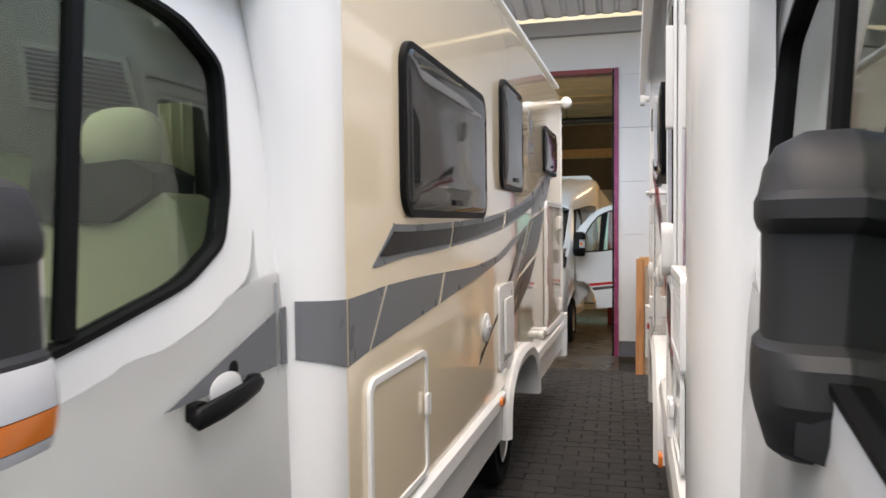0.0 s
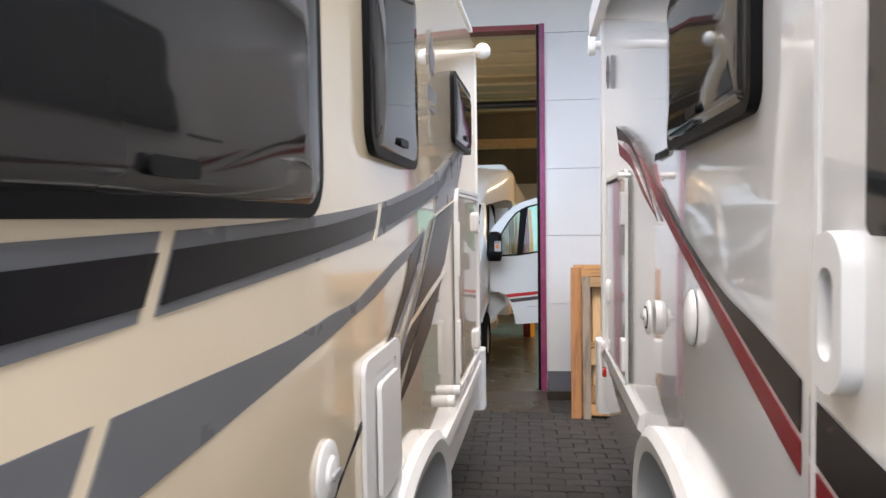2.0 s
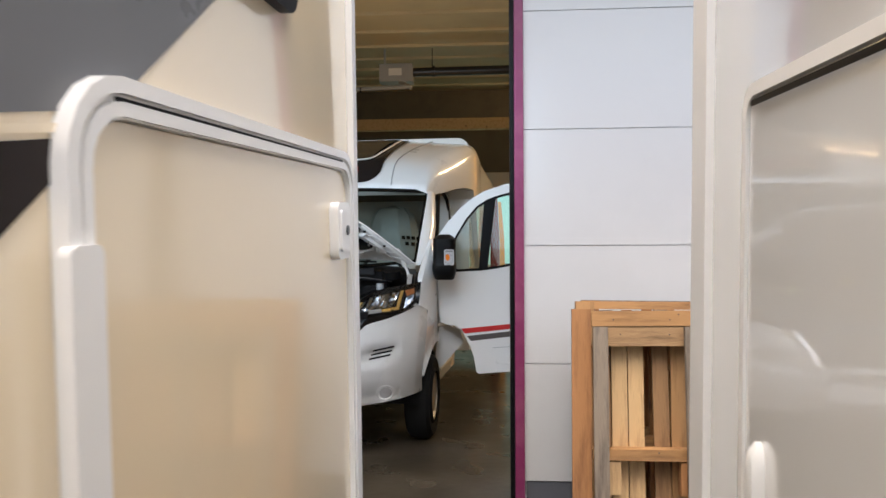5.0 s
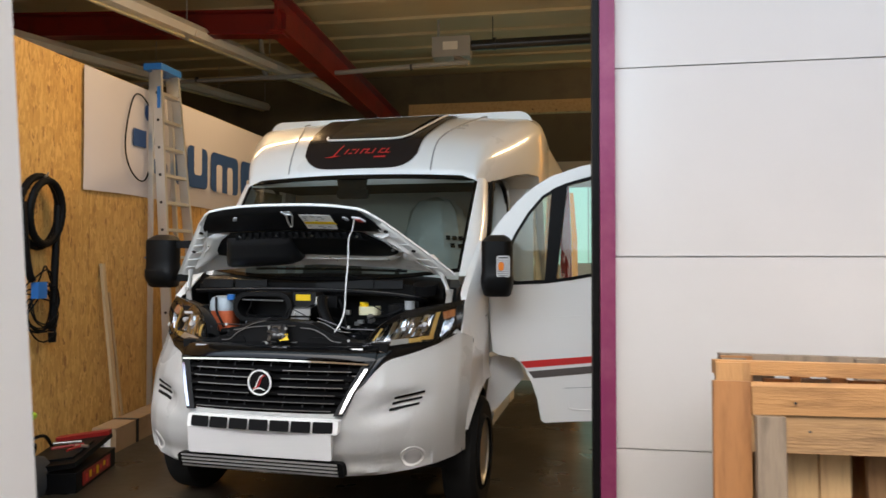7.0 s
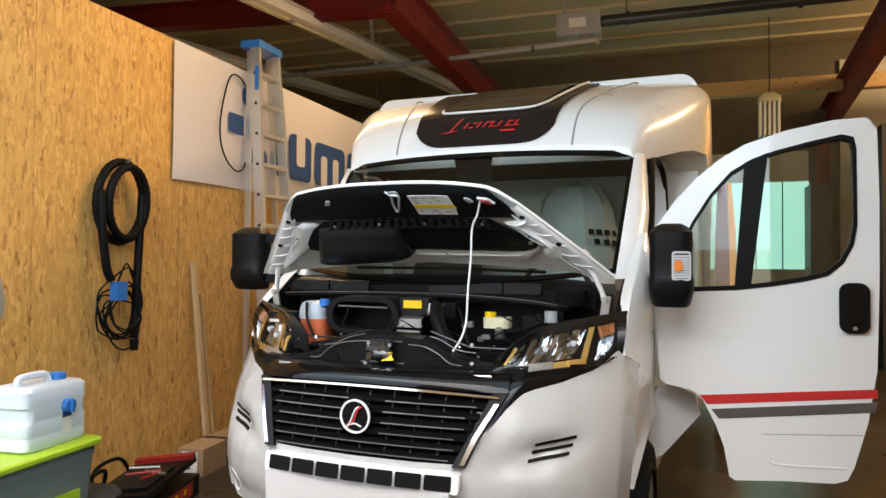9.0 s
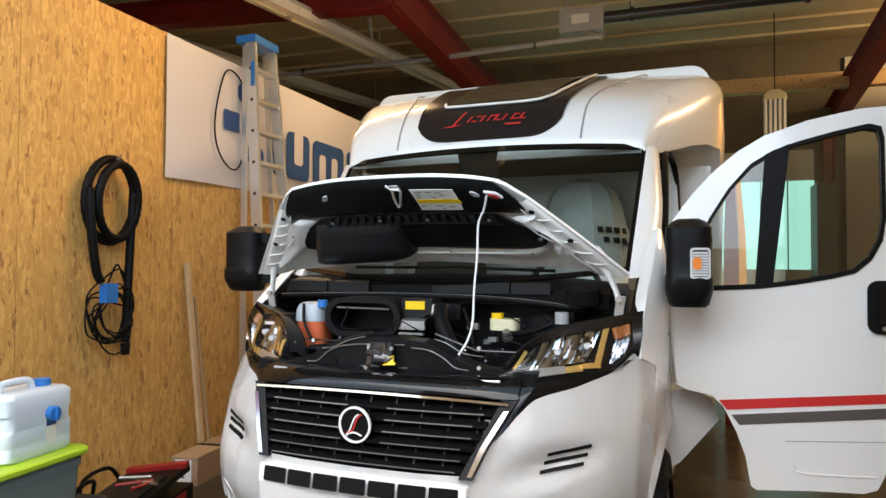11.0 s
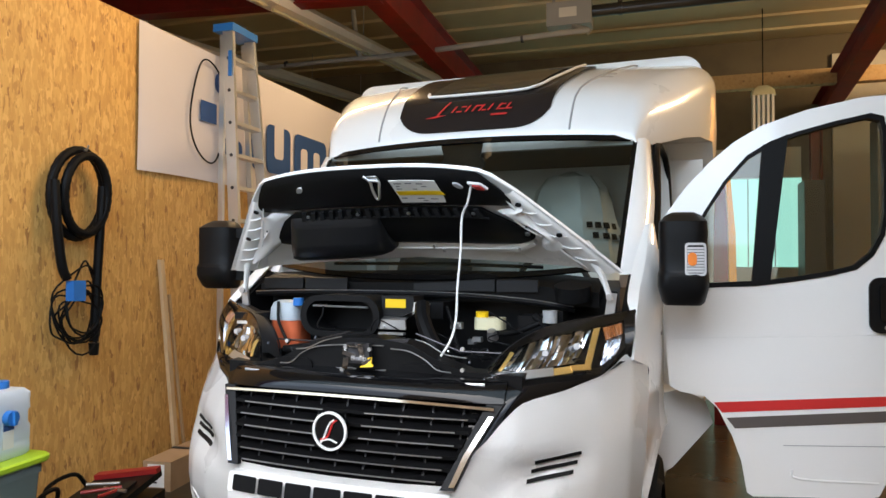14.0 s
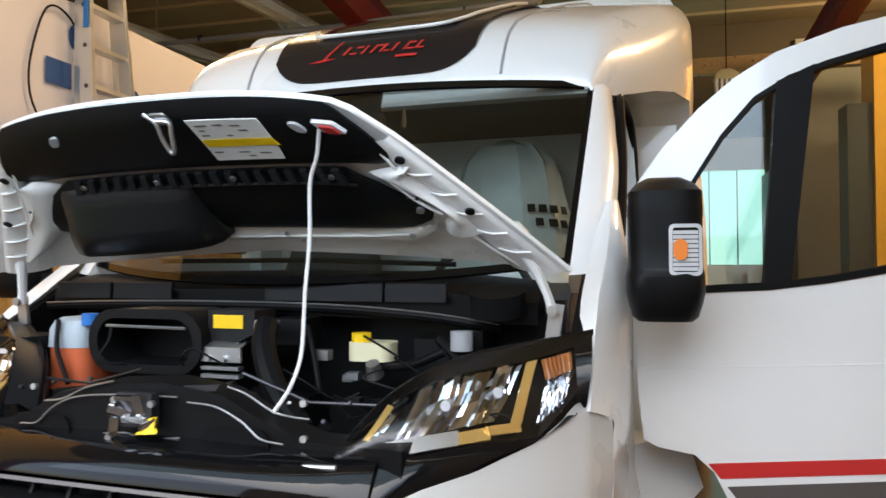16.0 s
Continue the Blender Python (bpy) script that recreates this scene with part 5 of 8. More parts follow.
part("lamp_globe", prism(rrect(4.08, 2.80, 4.16, 2.92, 0.035), RP, 0.05, 0.09), WHITE_TRIM, lampr, bevel=0.01)

rpl, rinset = build_cab(right, -1, -0.72, WHITE, "white cab door")
rows = []
for v in (0.60, 1.0, 1.5, 2.0, 2.5, 2.8, 3.0):
    ring = []
    for k in range(9):
        a = radians(90 * k / 8)
        ring.append(RP(-0.62 - 0.30 * math.sin(a) * (1.0 + max(0, v - 2.0) * 0.5), v, -0.10 + 0.11 * math.cos(a)))
    ring += [RP(-0.92, v, -0.16), RP(-0.62, v, -0.16)]
    rows.append(ring)
part("corner_post", loft(rows), WHITE, right, "glossy white rounded corner post")
rows = []
for u, v, d in ((-0.6, 3.0, 0.0), (-0.9, 2.98, -0.02), (-1.3, 2.86, -0.06), (-1.7, 2.66, -0.12), (-2.0, 2.42, -0.2)):
    rows.append([RP(u, 2.34, d - 0.10), RP(u, v - 0.12, d), RP(u, v, d - 0.14), RP(u, v + 0.02, -1.1), RP(u, v, -2.1 - d), RP(u, 2.34, -2.1 - d)])
part("roof_hood", loft(rows), WHITE, right, "white moulded hood above the cab", smooth=50)
door_mirror(right, pose(0.16, -1.48, 1.39, 0, 0, -6) @ Matrix.Diagonal((-1.3, 1.3, 1.32, 1)), MIRROR_PLASTIC, "", True, 0.07)


# ---- the camper van in the hall ----
van = thing("camper_van", pose(-1.965, 9.74, 0, 0, 0, -3.9), "white camper van with open bonnet and open driver door", "camper van")


def both(fn):
    """Runs fn for the two sides: 1 is the driver's side with the open door."""
    for s in (1, -1):
        fn(s)


PLAN = [(0.0, 0.03), (0.25, 0.04), (0.45, 0.075), (0.62, 0.145), (0.76, 0.235), (0.88, 0.345), (0.985, 0.47), (1.03, 0.60)]


def plan(k):
    """The bumper's outline seen from above: k from 0 at the middle to 1 at the wheel arch, as (x, y)."""
    f = k * (len(PLAN) - 1)
    i = min(int(f), len(PLAN) - 2)
    t = f - i
    return tuple(PLAN[i][j] + (PLAN[i + 1][j] - PLAN[i][j]) * t for j in (0, 1))


PROFILE = [(0.38, 0.10), (0.42, 0.035), (0.50, 0.012), (0.58, 0.0), (0.66, 0.0), (0.74, 0.018), (0.85, 0.052), (0.95, 0.105), (1.00, 0.14), (1.05, 0.165), (1.15, 0.21)]
WING_TOP = [(0.0, 0.735), (0.40, 0.735), (0.47, 0.815), (0.53, 0.87), (0.58, 0.935), (0.63, 0.985), (0.67, 1.0), (0.77, 1.025), (0.88, 1.065), (0.93, 1.10), (0.955, 1.130), (0.985, 1.140), (1.03, 1.135)]


def bumper_surf(x, z, d=0.0, s=1):
    """A point on the bumper's skin, d metres proud of it."""
    y = interp(x, PLAN)
    dip = 0.05 * math.exp(-((x - 0.70) / 0.13) ** 2 - ((z - 0.77 - 0.25 * (x - 0.7)) / 0.055) ** 2)
    low = 0.025 * math.exp(-((z - 0.47) / 0.05) ** 2) * (1 if x < 0.86 else 0)
    q = interp(z, PROFILE) + dip + low - d
    ln = math.hypot(x * 0.55, 1.0)
    return Vector((s * (x - x * 0.55 / ln * q * 0.35), y + q / ln, z))


def build_bumper():
    bm = bmesh.new()
    cols = []
    ks = span(-1, 1, 112)
    for k in ks:
        x, y = plan(abs(k))
        s = -1 if k < 0 else 1
        top = interp(x, WING_TOP)
        bot = 0.40 + 0.05 * max(0, x - 0.6) / 0.4
        col = []
        for v in span(0, 1, 26):
            z = bot + (top - bot) * v
            off = interp(z, PROFILE)
            nx, ny = x * 0.55, -1.0
            ln = math.hypot(nx, ny)
            # recess around the fog lamp and air slits
            dip = 0.05 * math.exp(-((x - 0.70) / 0.13) ** 2 - ((z - 0.77 - 0.25 * (x - 0.7)) / 0.055) ** 2)
            low = 0.025 * math.exp(-((z - 0.47) / 0.05) ** 2) * (1 if x < 0.86 else 0)
            q = off + dip + low
            tuck = 0.045 * max(0, min(1, (1.0 - z) / 0.45)) * max(0, x - 0.85) / 0.17
            col.append(bm.verts.new((s * (x - tuck - nx / ln * q * 0.35), y - ny / ln * q, z)))
        cols.append(col)
    for a, b in zip(cols, cols[1:]):
        for i in range(26):
            bm.faces.new((a[i], b[i], b[i + 1], a[i + 1]))
    bmesh.ops.solidify(bm, geom=bm.faces[:], thickness=-0.012)
    return bm


bumper = part("bumper", build_bumper(), VAN_WHITE, van, "white front bumper", smooth=50)
FR = lambda u, v, d: Vector((u, 0.03 + 0.14 * u * u - d + interp(v, PROFILE), v))
part("plate_panel", prism(rrect(-0.415, 0.505, 0.405, 0.645, 0.012), FR, -0.004, 0.030), PLATE_GREY, bumper, "plain white number plate carrier", bevel=0.005)
part("slot_strip", prism(rrect(-0.42, 0.640, 0.44, 0.712, 0.012), FR, -0.004, 0.028), VAN_WHITE, bumper, bevel=0.004)
for k in range(7):
    u = -0.395 + k * 0.117
    part("air_slot", prism(rrect(u, 0.648, u + 0.106, 0.703, 0.006), FR, 0.0282, 0.0300), RUBBER, bumper, "black air slot", bevel=0)
part("lower_grille", prism(rrect(-0.50, 0.405, 0.46, 0.492, 0.025), FR, -0.02, 0.024), RUBBER, bumper, "black lower grille")
for k in range(4):
    v = 0.418 + k * 0.020
    part("lower_bar", prism([(-0.47, v), (0.43, v), (0.43, v + 0.010), (-0.47, v + 0.010)], FR, 0.0242, 0.031), BRIGHT_TRIM, bumper, "bright lower grille bar")


def bumper_side(s):
    for k in range(3):
        rows = []
        for x in span(0.66 + 0.012 * k, 0.80 + 0.012 * k, 5):
            z = 0.735 + k * 0.027 + 0.18 * (x - 0.66)
            rows.append([bumper_surf(x, z, -0.01, s), bumper_surf(x, z, 0.008, s), bumper_surf(x, z + 0.011, 0.008, s), bumper_surf(x, z + 0.011, -0.01, s)])
        part("air_slit", loft(rows), RUBBER, bumper, "black air slit", smooth=0)
    c = bumper_surf(0.77, 0.49, 0.0, s)
    turn = [2 * math.pi * k / 24 for k in range(24)]
    fog = part("fog_lamp", loft([[bumper_surf(0.77 + r * math.cos(a), 0.49 + r * math.sin(a), dd, s) for a in turn] for r, dd in ((0.041, -0.004), (0.040, 0.002), (0.030, 0.005), (0.010, 0.006))]), CLEAR_LENS, bumper, "round clear fog lamp", smooth=60)
    part("fog_ring", loft([[bumper_surf(0.77 + r * math.cos(a), 0.49 + r * math.sin(a), dd, s) for a in turn] for r, dd in ((0.060, -0.004), (0.057, 0.004), (0.048, 0.005), (0.042, -0.003))], True, False), VAN_WHITE, fog, smooth=60)


both(bumper_side)


WING_FRONT = [(1.085, 0.999, 0.752), (1.105, 0.959, 0.628), (1.125, 0.960, 0.635), (1.21, 0.962, 0.665), (1.30, 0.964, 0.715), (1.36, 0.962, 0.80), (1.42, 0.962, 0.89), (1.50, 0.966, 1.02), (1.66, 0.966, 1.195)]


def wing_front(z):
    """Where the wing begins at a height: behind the bumper's corner, the head lamp and the bonnet's edge."""
    if z >= 1.085:
        return interp(z, [(a, b) for a, b, c in WING_FRONT]), interp(z, [(a, c) for a, b, c in WING_FRONT])
    q = interp(z, PROFILE)
    ln = math.hypot(1.03 * 0.55, 1.0)
    return 1.03 - 0.045 * max(0, min(1, (1.0 - z) / 0.45)) * 1.06 - 0.55 * 1.03 / ln * q * 0.35, 0.598 + q / ln


def fender(s):
    cols = []
    for t in [-1] + span(0, 1, 24):
        d = 0.60 + 0.50 * max(0, t) - 0.99
        bot = 0.355 + math.sqrt(0.445 ** 2 - d * d)
        col = []
        for v in span(0, 1, 30):
            z = bot + (1.66 - bot) * v
            x0, y0 = wing_front(z)
            x1, y1 = 1.033 - 0.25 * max(0, z - 1.30) ** 1.6, 1.10 + 0.55 * max(0, z - 1.42)
            k = max(0, t)
            lip = 0.016 * math.exp(-((z - bot) / 0.05) ** 2)
            x = x0 + (x1 - x0) * (1 - (1 - k) ** 2) + lip
            fold = (0.022 + 0.025 * max(0, min(1, (z - 1.28) / 0.06))) if t < 0 else 0
            col.append((s * (x - fold), y0 + (y1 - y0) * k + (0.012 if t < 0 else 0), z - 0.2 * fold))
        cols.append(col)
    bm = loft(cols, False, False)
    bmesh.ops.recalc_face_normals(bm, faces=bm.faces[:])
    part("fender", bm, VAN_WHITE, van, "white front wing", smooth=60)
    part("wing_seam", tube(smooth_path([(s * 0.999, 0.70, 0.935), (s * 1.004, 0.80, 0.87), (s * 1.012, 0.87, 0.80)], 5), 0.0022, 6), GREY_STEEL, van, "fine joint between wing and bumper")
    if s > 0:
        for k in range(5):
            y = 1.00 + 0.019 * k
            part("small_mark", box((1.026, y, 1.178 + 0.002 * k), (1.0336, y + 0.012, 1.189 + 0.002 * k)), GREY_STEEL, van)
    part("arch_liner", loft([[(s * x, 0.99 + 0.43 * math.cos(a), 0.355 + 0.43 * math.sin(a)) for a in (math.pi * k / 16 for k in range(17))] for x in (0.60, 0.97)], False, False), RUBBER, van)
    wheel(van, s * 1.035, 0.99, 0.345, 0.345, 0.22, s)


both(fender)

# head lamps: a tall swept lens over reflectors


def lamp_point(a, b):
    """a: 0 inner tip to 1 outer end; b: 0 lower edge to 1 upper edge."""
    lower = smooth_path([(0.455, 0.265, 1.035), (0.60, 0.315, 1.056), (0.76, 0.425, 1.070), (0.875, 0.535, 1.074), (0.950, 0.63, 1.125)], 6)
    upper = smooth_path([(0.46, 0.285, 1.055), (0.548, 0.395, 1.172), (0.67, 0.51, 1.242), (0.81, 0.615, 1.270), (0.955, 0.71, 1.300)], 6)
    f = a * (len(lower) - 1)
    i = min(int(f), len(lower) - 2)
    lo, up = lower[i].lerp(lower[i + 1], f - i), upper[i].lerp(upper[i + 1], f - i)
    p = lo.lerp(up, b)
    bulge = math.sin(math.pi * b) * 0.03
    return p + Vector((0.3, -1, 0.2)).normalized() * bulge


# grille
gr = part("grille", prism([(-0.43, 0.70), (0.43, 0.70), (0.49, 0.84), (0.565, 1.0), (-0.565, 1.0), (-0.49, 0.84)], FR, -0.075, -0.045), RUBBER, van, "black grille with bright bars and a round badge")
for i, v in enumerate((0.752, 0.790, 0.828, 0.866, 0.905, 0.945)):
    hw = 0.405 + (v - 0.735) * 0.42
    part("bar", loft([[FR(u, v - 0.008, -0.042), FR(u, v - 0.009, -0.006), FR(u, v + 0.003, 0.0), FR(u, v + 0.014, -0.042)] for u in span(-hw, hw, 10)]), RUBBER, gr)
    for a, b in ((-hw + 0.03 + 0.02 * (i % 2), -0.085), (0.085, hw - 0.05 + 0.02 * (i % 2))) if i > 1 else ((-hw + 0.02, hw - 0.03),):
        part("bar_edge", loft([[FR(u, v - 0.005, -0.0035), FR(u, v - 0.005, 0.0005), FR(u, v - 0.0015, 0.0022), FR(u, v - 0.0015, -0.0035)] for u in span(a, b, 8)]), STEEL, gr, "thin bright bar edge")
for k in range(9):
    u = -0.44 + k * 0.11
    part("rib", prism([(u - 0.004, 0.745), (u + 0.004, 0.745), (u + 0.004, 0.975), (u - 0.004, 0.975)], FR, -0.045, -0.018), SOFT_PLASTIC, gr)
part("grille_lip", loft([[FR(u, 0.976 + dip, -0.03), FR(u, 0.976 + dip, 0.016), FR(u, 0.985 + dip, 0.021), FR(u, 0.990 + dip, -0.03)] for u, dip in ((u, 0.012 * (1 - (u / 0.55) ** 2)) for u in span(-0.55, 0.55, 18))]), CHROME, gr, "chrome grille lip", bevel=0)
part("grille_head", loft([[FR(u, 0.992 + dip, -0.03), FR(u, 0.992 + dip, -0.02 + 0.044 * f), FR(u, 1.012 + dip, -0.02 + 0.050 * f), FR(u, 1.035 + dip, -0.025 + 0.047 * f), FR(u, 1.052 + dip, -0.03 + 0.034 * f), FR(u, 1.064 + dip, -0.04), FR(u, 1.066 + dip, -0.08)] for u, dip, f in ((u, 0.012 * (1 - (u / 0.57) ** 2), 1 - 0.98 * (abs(u) / 0.57) ** 6) for u in span(-0.57, 0.57, 24))]), GLOSS_BLACK, gr, "gloss black panel above the grille", smooth=60)


def grille_side(s):
    part("grille_cheek", prism([(s * 0.400, 0.728), (s * 0.450, 0.728), (s * 0.490, 0.83), (s * 0.575, 0.992), (s * 0.520, 0.992)], FR, -0.04, 0.006), BLACK_PLASTIC, gr, "black grille side", bevel=0.006)
    part("cheek_edge", prism([(s * 0.432, 0.740), (s * 0.450, 0.740), (s * 0.492, 0.84), (s * 0.552, 0.958), (s * 0.534, 0.958), (s * 0.470, 0.838)], FR, -0.03, 0.010), CHROME, gr, "bright edge along the grille side", bevel=0.002)
    # gloss black band between the bumper's edge and the head lamp
    def band_point(a, b):
        lo = bumper_surf(0.47 + 0.47 * a, interp(0.47 + 0.47 * a, WING_TOP) - 0.004, -0.006, s)
        hi = lamp_point(a * 0.92, 0.02)
        hi = Vector((s * hi.x, hi.y - 0.004, hi.z))
        return lo.lerp(hi, b) + Vector((0, -0.012 * math.sin(math.pi * b), 0.004 * math.sin(math.pi * b)))
    part("lamp_band", surface(band_point, span(0, 1, 20), span(0, 1, 5)), GLOSS_BLACK, gr, "gloss black band under the head lamp", smooth=60)


both(grille_side)
BADGE = pose(-0.018, 0.052, -0.022)
badge = part("badge", cyl((0, 0.045, 0.905), (0, -1, 0), 0.066, 0.025, 40), GLOSS_BLACK, gr, "round black badge with white ring", BADGE, bevel=0.004)
part("badge_ring", frame_ring(rrect(-0.068, 0.837, 0.068, 0.973, 0.0679, 10), rrect(-0.060, 0.845, 0.060, 0.965, 0.0599, 10), lambda u, v, d: Vector((u, 0.02 - d, v)), -0.004, 0.006), WHITE_TRIM, badge)
for off in (0.0, 0.012):
    part("badge_curve", tube(smooth_path([(0.030 - off, 0.016, 0.945), (0.012 - off, 0.016, 0.93), (-0.008 - off, 0.016, 0.885), (-0.035, 0.016, 0.873 - off)]), 0.0035, 6), RED_DECAL if off == 0 else WHITE_TRIM, badge)
part("badge_curve", tube(smooth_path([(-0.035, 0.016, 0.868), (0.0, 0.016, 0.876), (0.03, 0.016, 0.866)]), 0.0035, 6), WHITE_TRIM, badge)


def head_lamp(s):
    mir = lambda p, k=0.0: Vector((s * p.x, p.y + k, p.z))
    lamp_top = lambda a: interp(a, [(0, 0.72), (0.26, 0.86), (0.4, 0.82), (0.54, 0.78), (0.74, 0.79), (0.9, 0.82), (1, 0.8)])
    hl = part("head_lamp", surface(lambda a, b: mir(lamp_point(a, b), 0.10 * (1 - 0.3 * a)), span(0, 1, 24), span(0, 1, 6), 0.01), BLACK_PLASTIC, van, "clear head lamp with chrome reflectors and amber indicator", smooth=60)
    # the housing's inner flank, from the lens down into the engine bay
    flank = ((0.0, 0.0, 0.0), (-0.012, 0.03, -0.002), (-0.045, 0.055, -0.03), (-0.055, 0.07, -0.12), (-0.05, 0.07, -0.20))
    part("housing_flank", loft([[Vector((s * (p.x + dx), p.y + dy + 0.004, p.z + dz)) for dx, dy, dz in flank] for p in (lamp_point(a, 1.0) for a in span(0.10, 0.86, 16))], False, False), SOFT_PLASTIC, hl, "dark grey lamp housing", smooth=40)
    part("flank_rib", tube([Vector((s * (p.x - 0.052), p.y + 0.066, p.z - 0.05)) for p in (lamp_point(a, 1.0) for a in span(0.15, 0.8, 12))], 0.003, 6), SOFT_PLASTIC, hl)
    part("lens", surface(lambda a, b: mir(lamp_point(a, b)), span(0, 1, 28), span(0, 1, 8)), LENS, hl, "clear plastic lens", smooth=80).visible_shadow = False
    part("bezel", surface(lambda a, b: mir(lamp_point(a, lamp_top(a) + (1 - lamp_top(a)) * b), 0.006 + 0.035 * (1 - b)), span(0, 1, 30), span(0, 1, 4), 0.006), GLOSS_BLACK, hl, "black upper bezel", smooth=60)
    part("bezel_end", surface(lambda a, b: mir(lamp_point(0.92 + 0.08 * a, b * 0.97), 0.006 + 0.022 * (1 - a)), span(0, 1, 3), span(0, 1, 8), 0.004), GLOSS_BLACK, hl, smooth=60)
    part("bezel_foot", surface(lambda a, b: mir(lamp_point(0.60 + 0.33 * a, 0.11 * b), 0.006 + 0.02 * b), span(0, 1, 12), span(0, 1, 2), 0.004), GLOSS_BLACK, hl, smooth=60)
    strip_top = lambda a: interp(a, [(0.02, 0.40), (0.16, 0.30), (0.34, 0.21), (0.56, 0.16)])
    part("lower_strip", surface(lambda a, b: mir(lamp_point(0.03 + 0.39 * a, 0.05 + (strip_top(0.03 + 0.39 * a) - 0.05) * b), 0.006 + 0.025 * b), span(0, 1, 16), span(0, 1, 2), 0.004), BRIGHT_TRIM, hl, "bright strip along the lower edge", smooth=60)
    part("strip_end", surface(lambda a, b: mir(lamp_point(0.42 + 0.10 * a, 0.05 + 0.12 * b), 0.006 + 0.02 * b), span(0, 1, 5), span(0, 1, 2), 0.004), GUIDE, hl, "gold end of the lower strip", smooth=60)
    # facetted reflector: upright flutes broken into cells, with two bowls
    rng = random.Random(7)
    flute = [rng.uniform(-0.008, 0.008) for _ in range(20)]
    tilt = [[flute[i] + rng.uniform(-0.003, 0.003) for _ in range(6)] for i in range(20)]

    def facet(i, j):
        b = 0.20 + 0.62 * j / 5
        a0, a1 = 0.22 + 0.12 * j / 5, 0.53 + 0.19 * j / 5
        a = a0 + (a1 - a0) * i / 19
        deep = sum(0.040 * math.exp(-((a - ca) / 0.07) ** 2 - ((b - 0.50) / 0.28) ** 2) for ca in (0.40, 0.58))
        return mir(lamp_point(a, b), 0.040 + deep + tilt[i][j])
    part("reflector", surface(facet, range(20), range(6), 0.003), REFLECTOR, hl, "facetted chrome reflector", smooth=4)
    for ca in (0.40, 0.58):
        part("bulb", cyl(mir(lamp_point(ca, 0.50), 0.07), (0, -1, 0), 0.012, 0.03, 12), CLEAR_LENS, hl)
    for q in range(3):
        part("reflector_fin", surface(lambda i, j: mir(lamp_point(0.13 + 0.028 * q + 0.020 * i + 0.10 * j, 0.55 + 0.33 * j - 0.10 * i), 0.022 + 0.006 * (q % 2)), span(0, 1, 2), span(0, 1, 4), 0.003), GUIDE if q == 0 else CHROME, hl, smooth=0)
    part("indicator", surface(lambda a, b: mir(lamp_point(0.785 + 0.12 * a, 0.55 + 0.22 * b), 0.022 + 0.004 * math.sin(40 * a)), span(0, 1, 14), span(0, 1, 3), 0.006), SMOKED_AMBER, hl, "amber indicator segment", smooth=20)
    part("side_reflector", surface(lambda a, b: mir(lamp_point(0.70 + 0.08 * b + 0.13 * a, 0.14 + 0.40 * b), 0.028 + 0.006 * math.sin(37 * a + 9 * b)), span(0, 1, 14), span(0, 1, 6), 0.006), REFLECTOR, hl, "ribbed side reflector", smooth=10)
    part("light_guide", surface(lambda a, b: mir(lamp_point(0.605 + 0.125 * b + 0.042 * a, 0.17 + 0.62 * b), 0.010), span(0, 1, 3), span(0, 1, 10), 0.006), GUIDE, hl, "upright daylight running strip, warm reflection painted gold", smooth=60)
    part("light_guide", surface(lambda a, b: mir(lamp_point(0.52 + 0.12 * a, 0.09 + 0.10 * b), 0.010), span(0, 1, 6), span(0, 1, 2), 0.006), GUIDE, hl, "foot of the running strip, warm reflection painted gold", smooth=60)


both(head_lamp)


# windscreen with pillars
def screen(u, v):
    """u from -1 to 1 across, v from 0 at the foot to 1 at the head."""
    hw = 0.875 + 0.02 * v
    x = u * hw
    bow = 0.24 * (1 - u * u) * (1 - 0.25 * v)
    return Vector((x, 1.02 + 0.53 * v - bow, 1.46 + 0.66 * v + 0.012 * (1 - u * u) * v - 0.06 * (1 - u * u) * (1 - v)))


ws = part("windscreen", surface(lambda u, v: screen(u * 0.965, 0.03 + v * 0.93), span(-1, 1, 24), span(0, 1, 8)), DARK_GLASS, van, "large tinted windscreen", smooth=80)
ws.visible_shadow = False
part("screen_border", frame_ring([(-1 + 2 * k / 24, 0) for k in range(25)] + [(1, k / 8) for k in range(1, 9)] + [(1 - 2 * k / 24, 1) for k in range(1, 25)] + [(-1, 1 - k / 8) for k in range(1, 8)],
                                 [((-1 + 2 * k / 24) * 0.965, 0.03) for k in range(25)] + [(0.965, 0.03 + 0.93 * k / 8) for k in range(1, 9)] + [((1 - 2 * k / 24) * 0.965, 0.96) for k in range(1, 25)] + [(-0.965, 0.96 - 0.93 * k / 8) for k in range(1, 8)],
                                 lambda u, v, d: screen(u, v) + Vector((0, -0.8, 0.6)) * d, -0.004, 0.006), GLOSS_BLACK, van, "black screen border", smooth=60)
part("mirror_pod", loft([[screen(0.0, 0.93) + Vector((x, 0.05 + dy, z)) for x, z in ((-0.12 * k, 0.03), (0.12 * k, 0.03), (0.10 * k, -0.05), (-0.10 * k, -0.05))] for k, dy in ((1, 0), (0.8, 0.06))]), BLACK_PLASTIC, van, bevel=0.01)
part("interior_mirror", prism(rrect(-0.12, -0.035, 0.12, 0.035, 0.03), lambda u, v, d: screen(0.0, 0.85) + Vector((u, 0.10 + d, v - 0.02)), 0.0, 0.03), BLACK_PLASTIC, van, bevel=0.006)


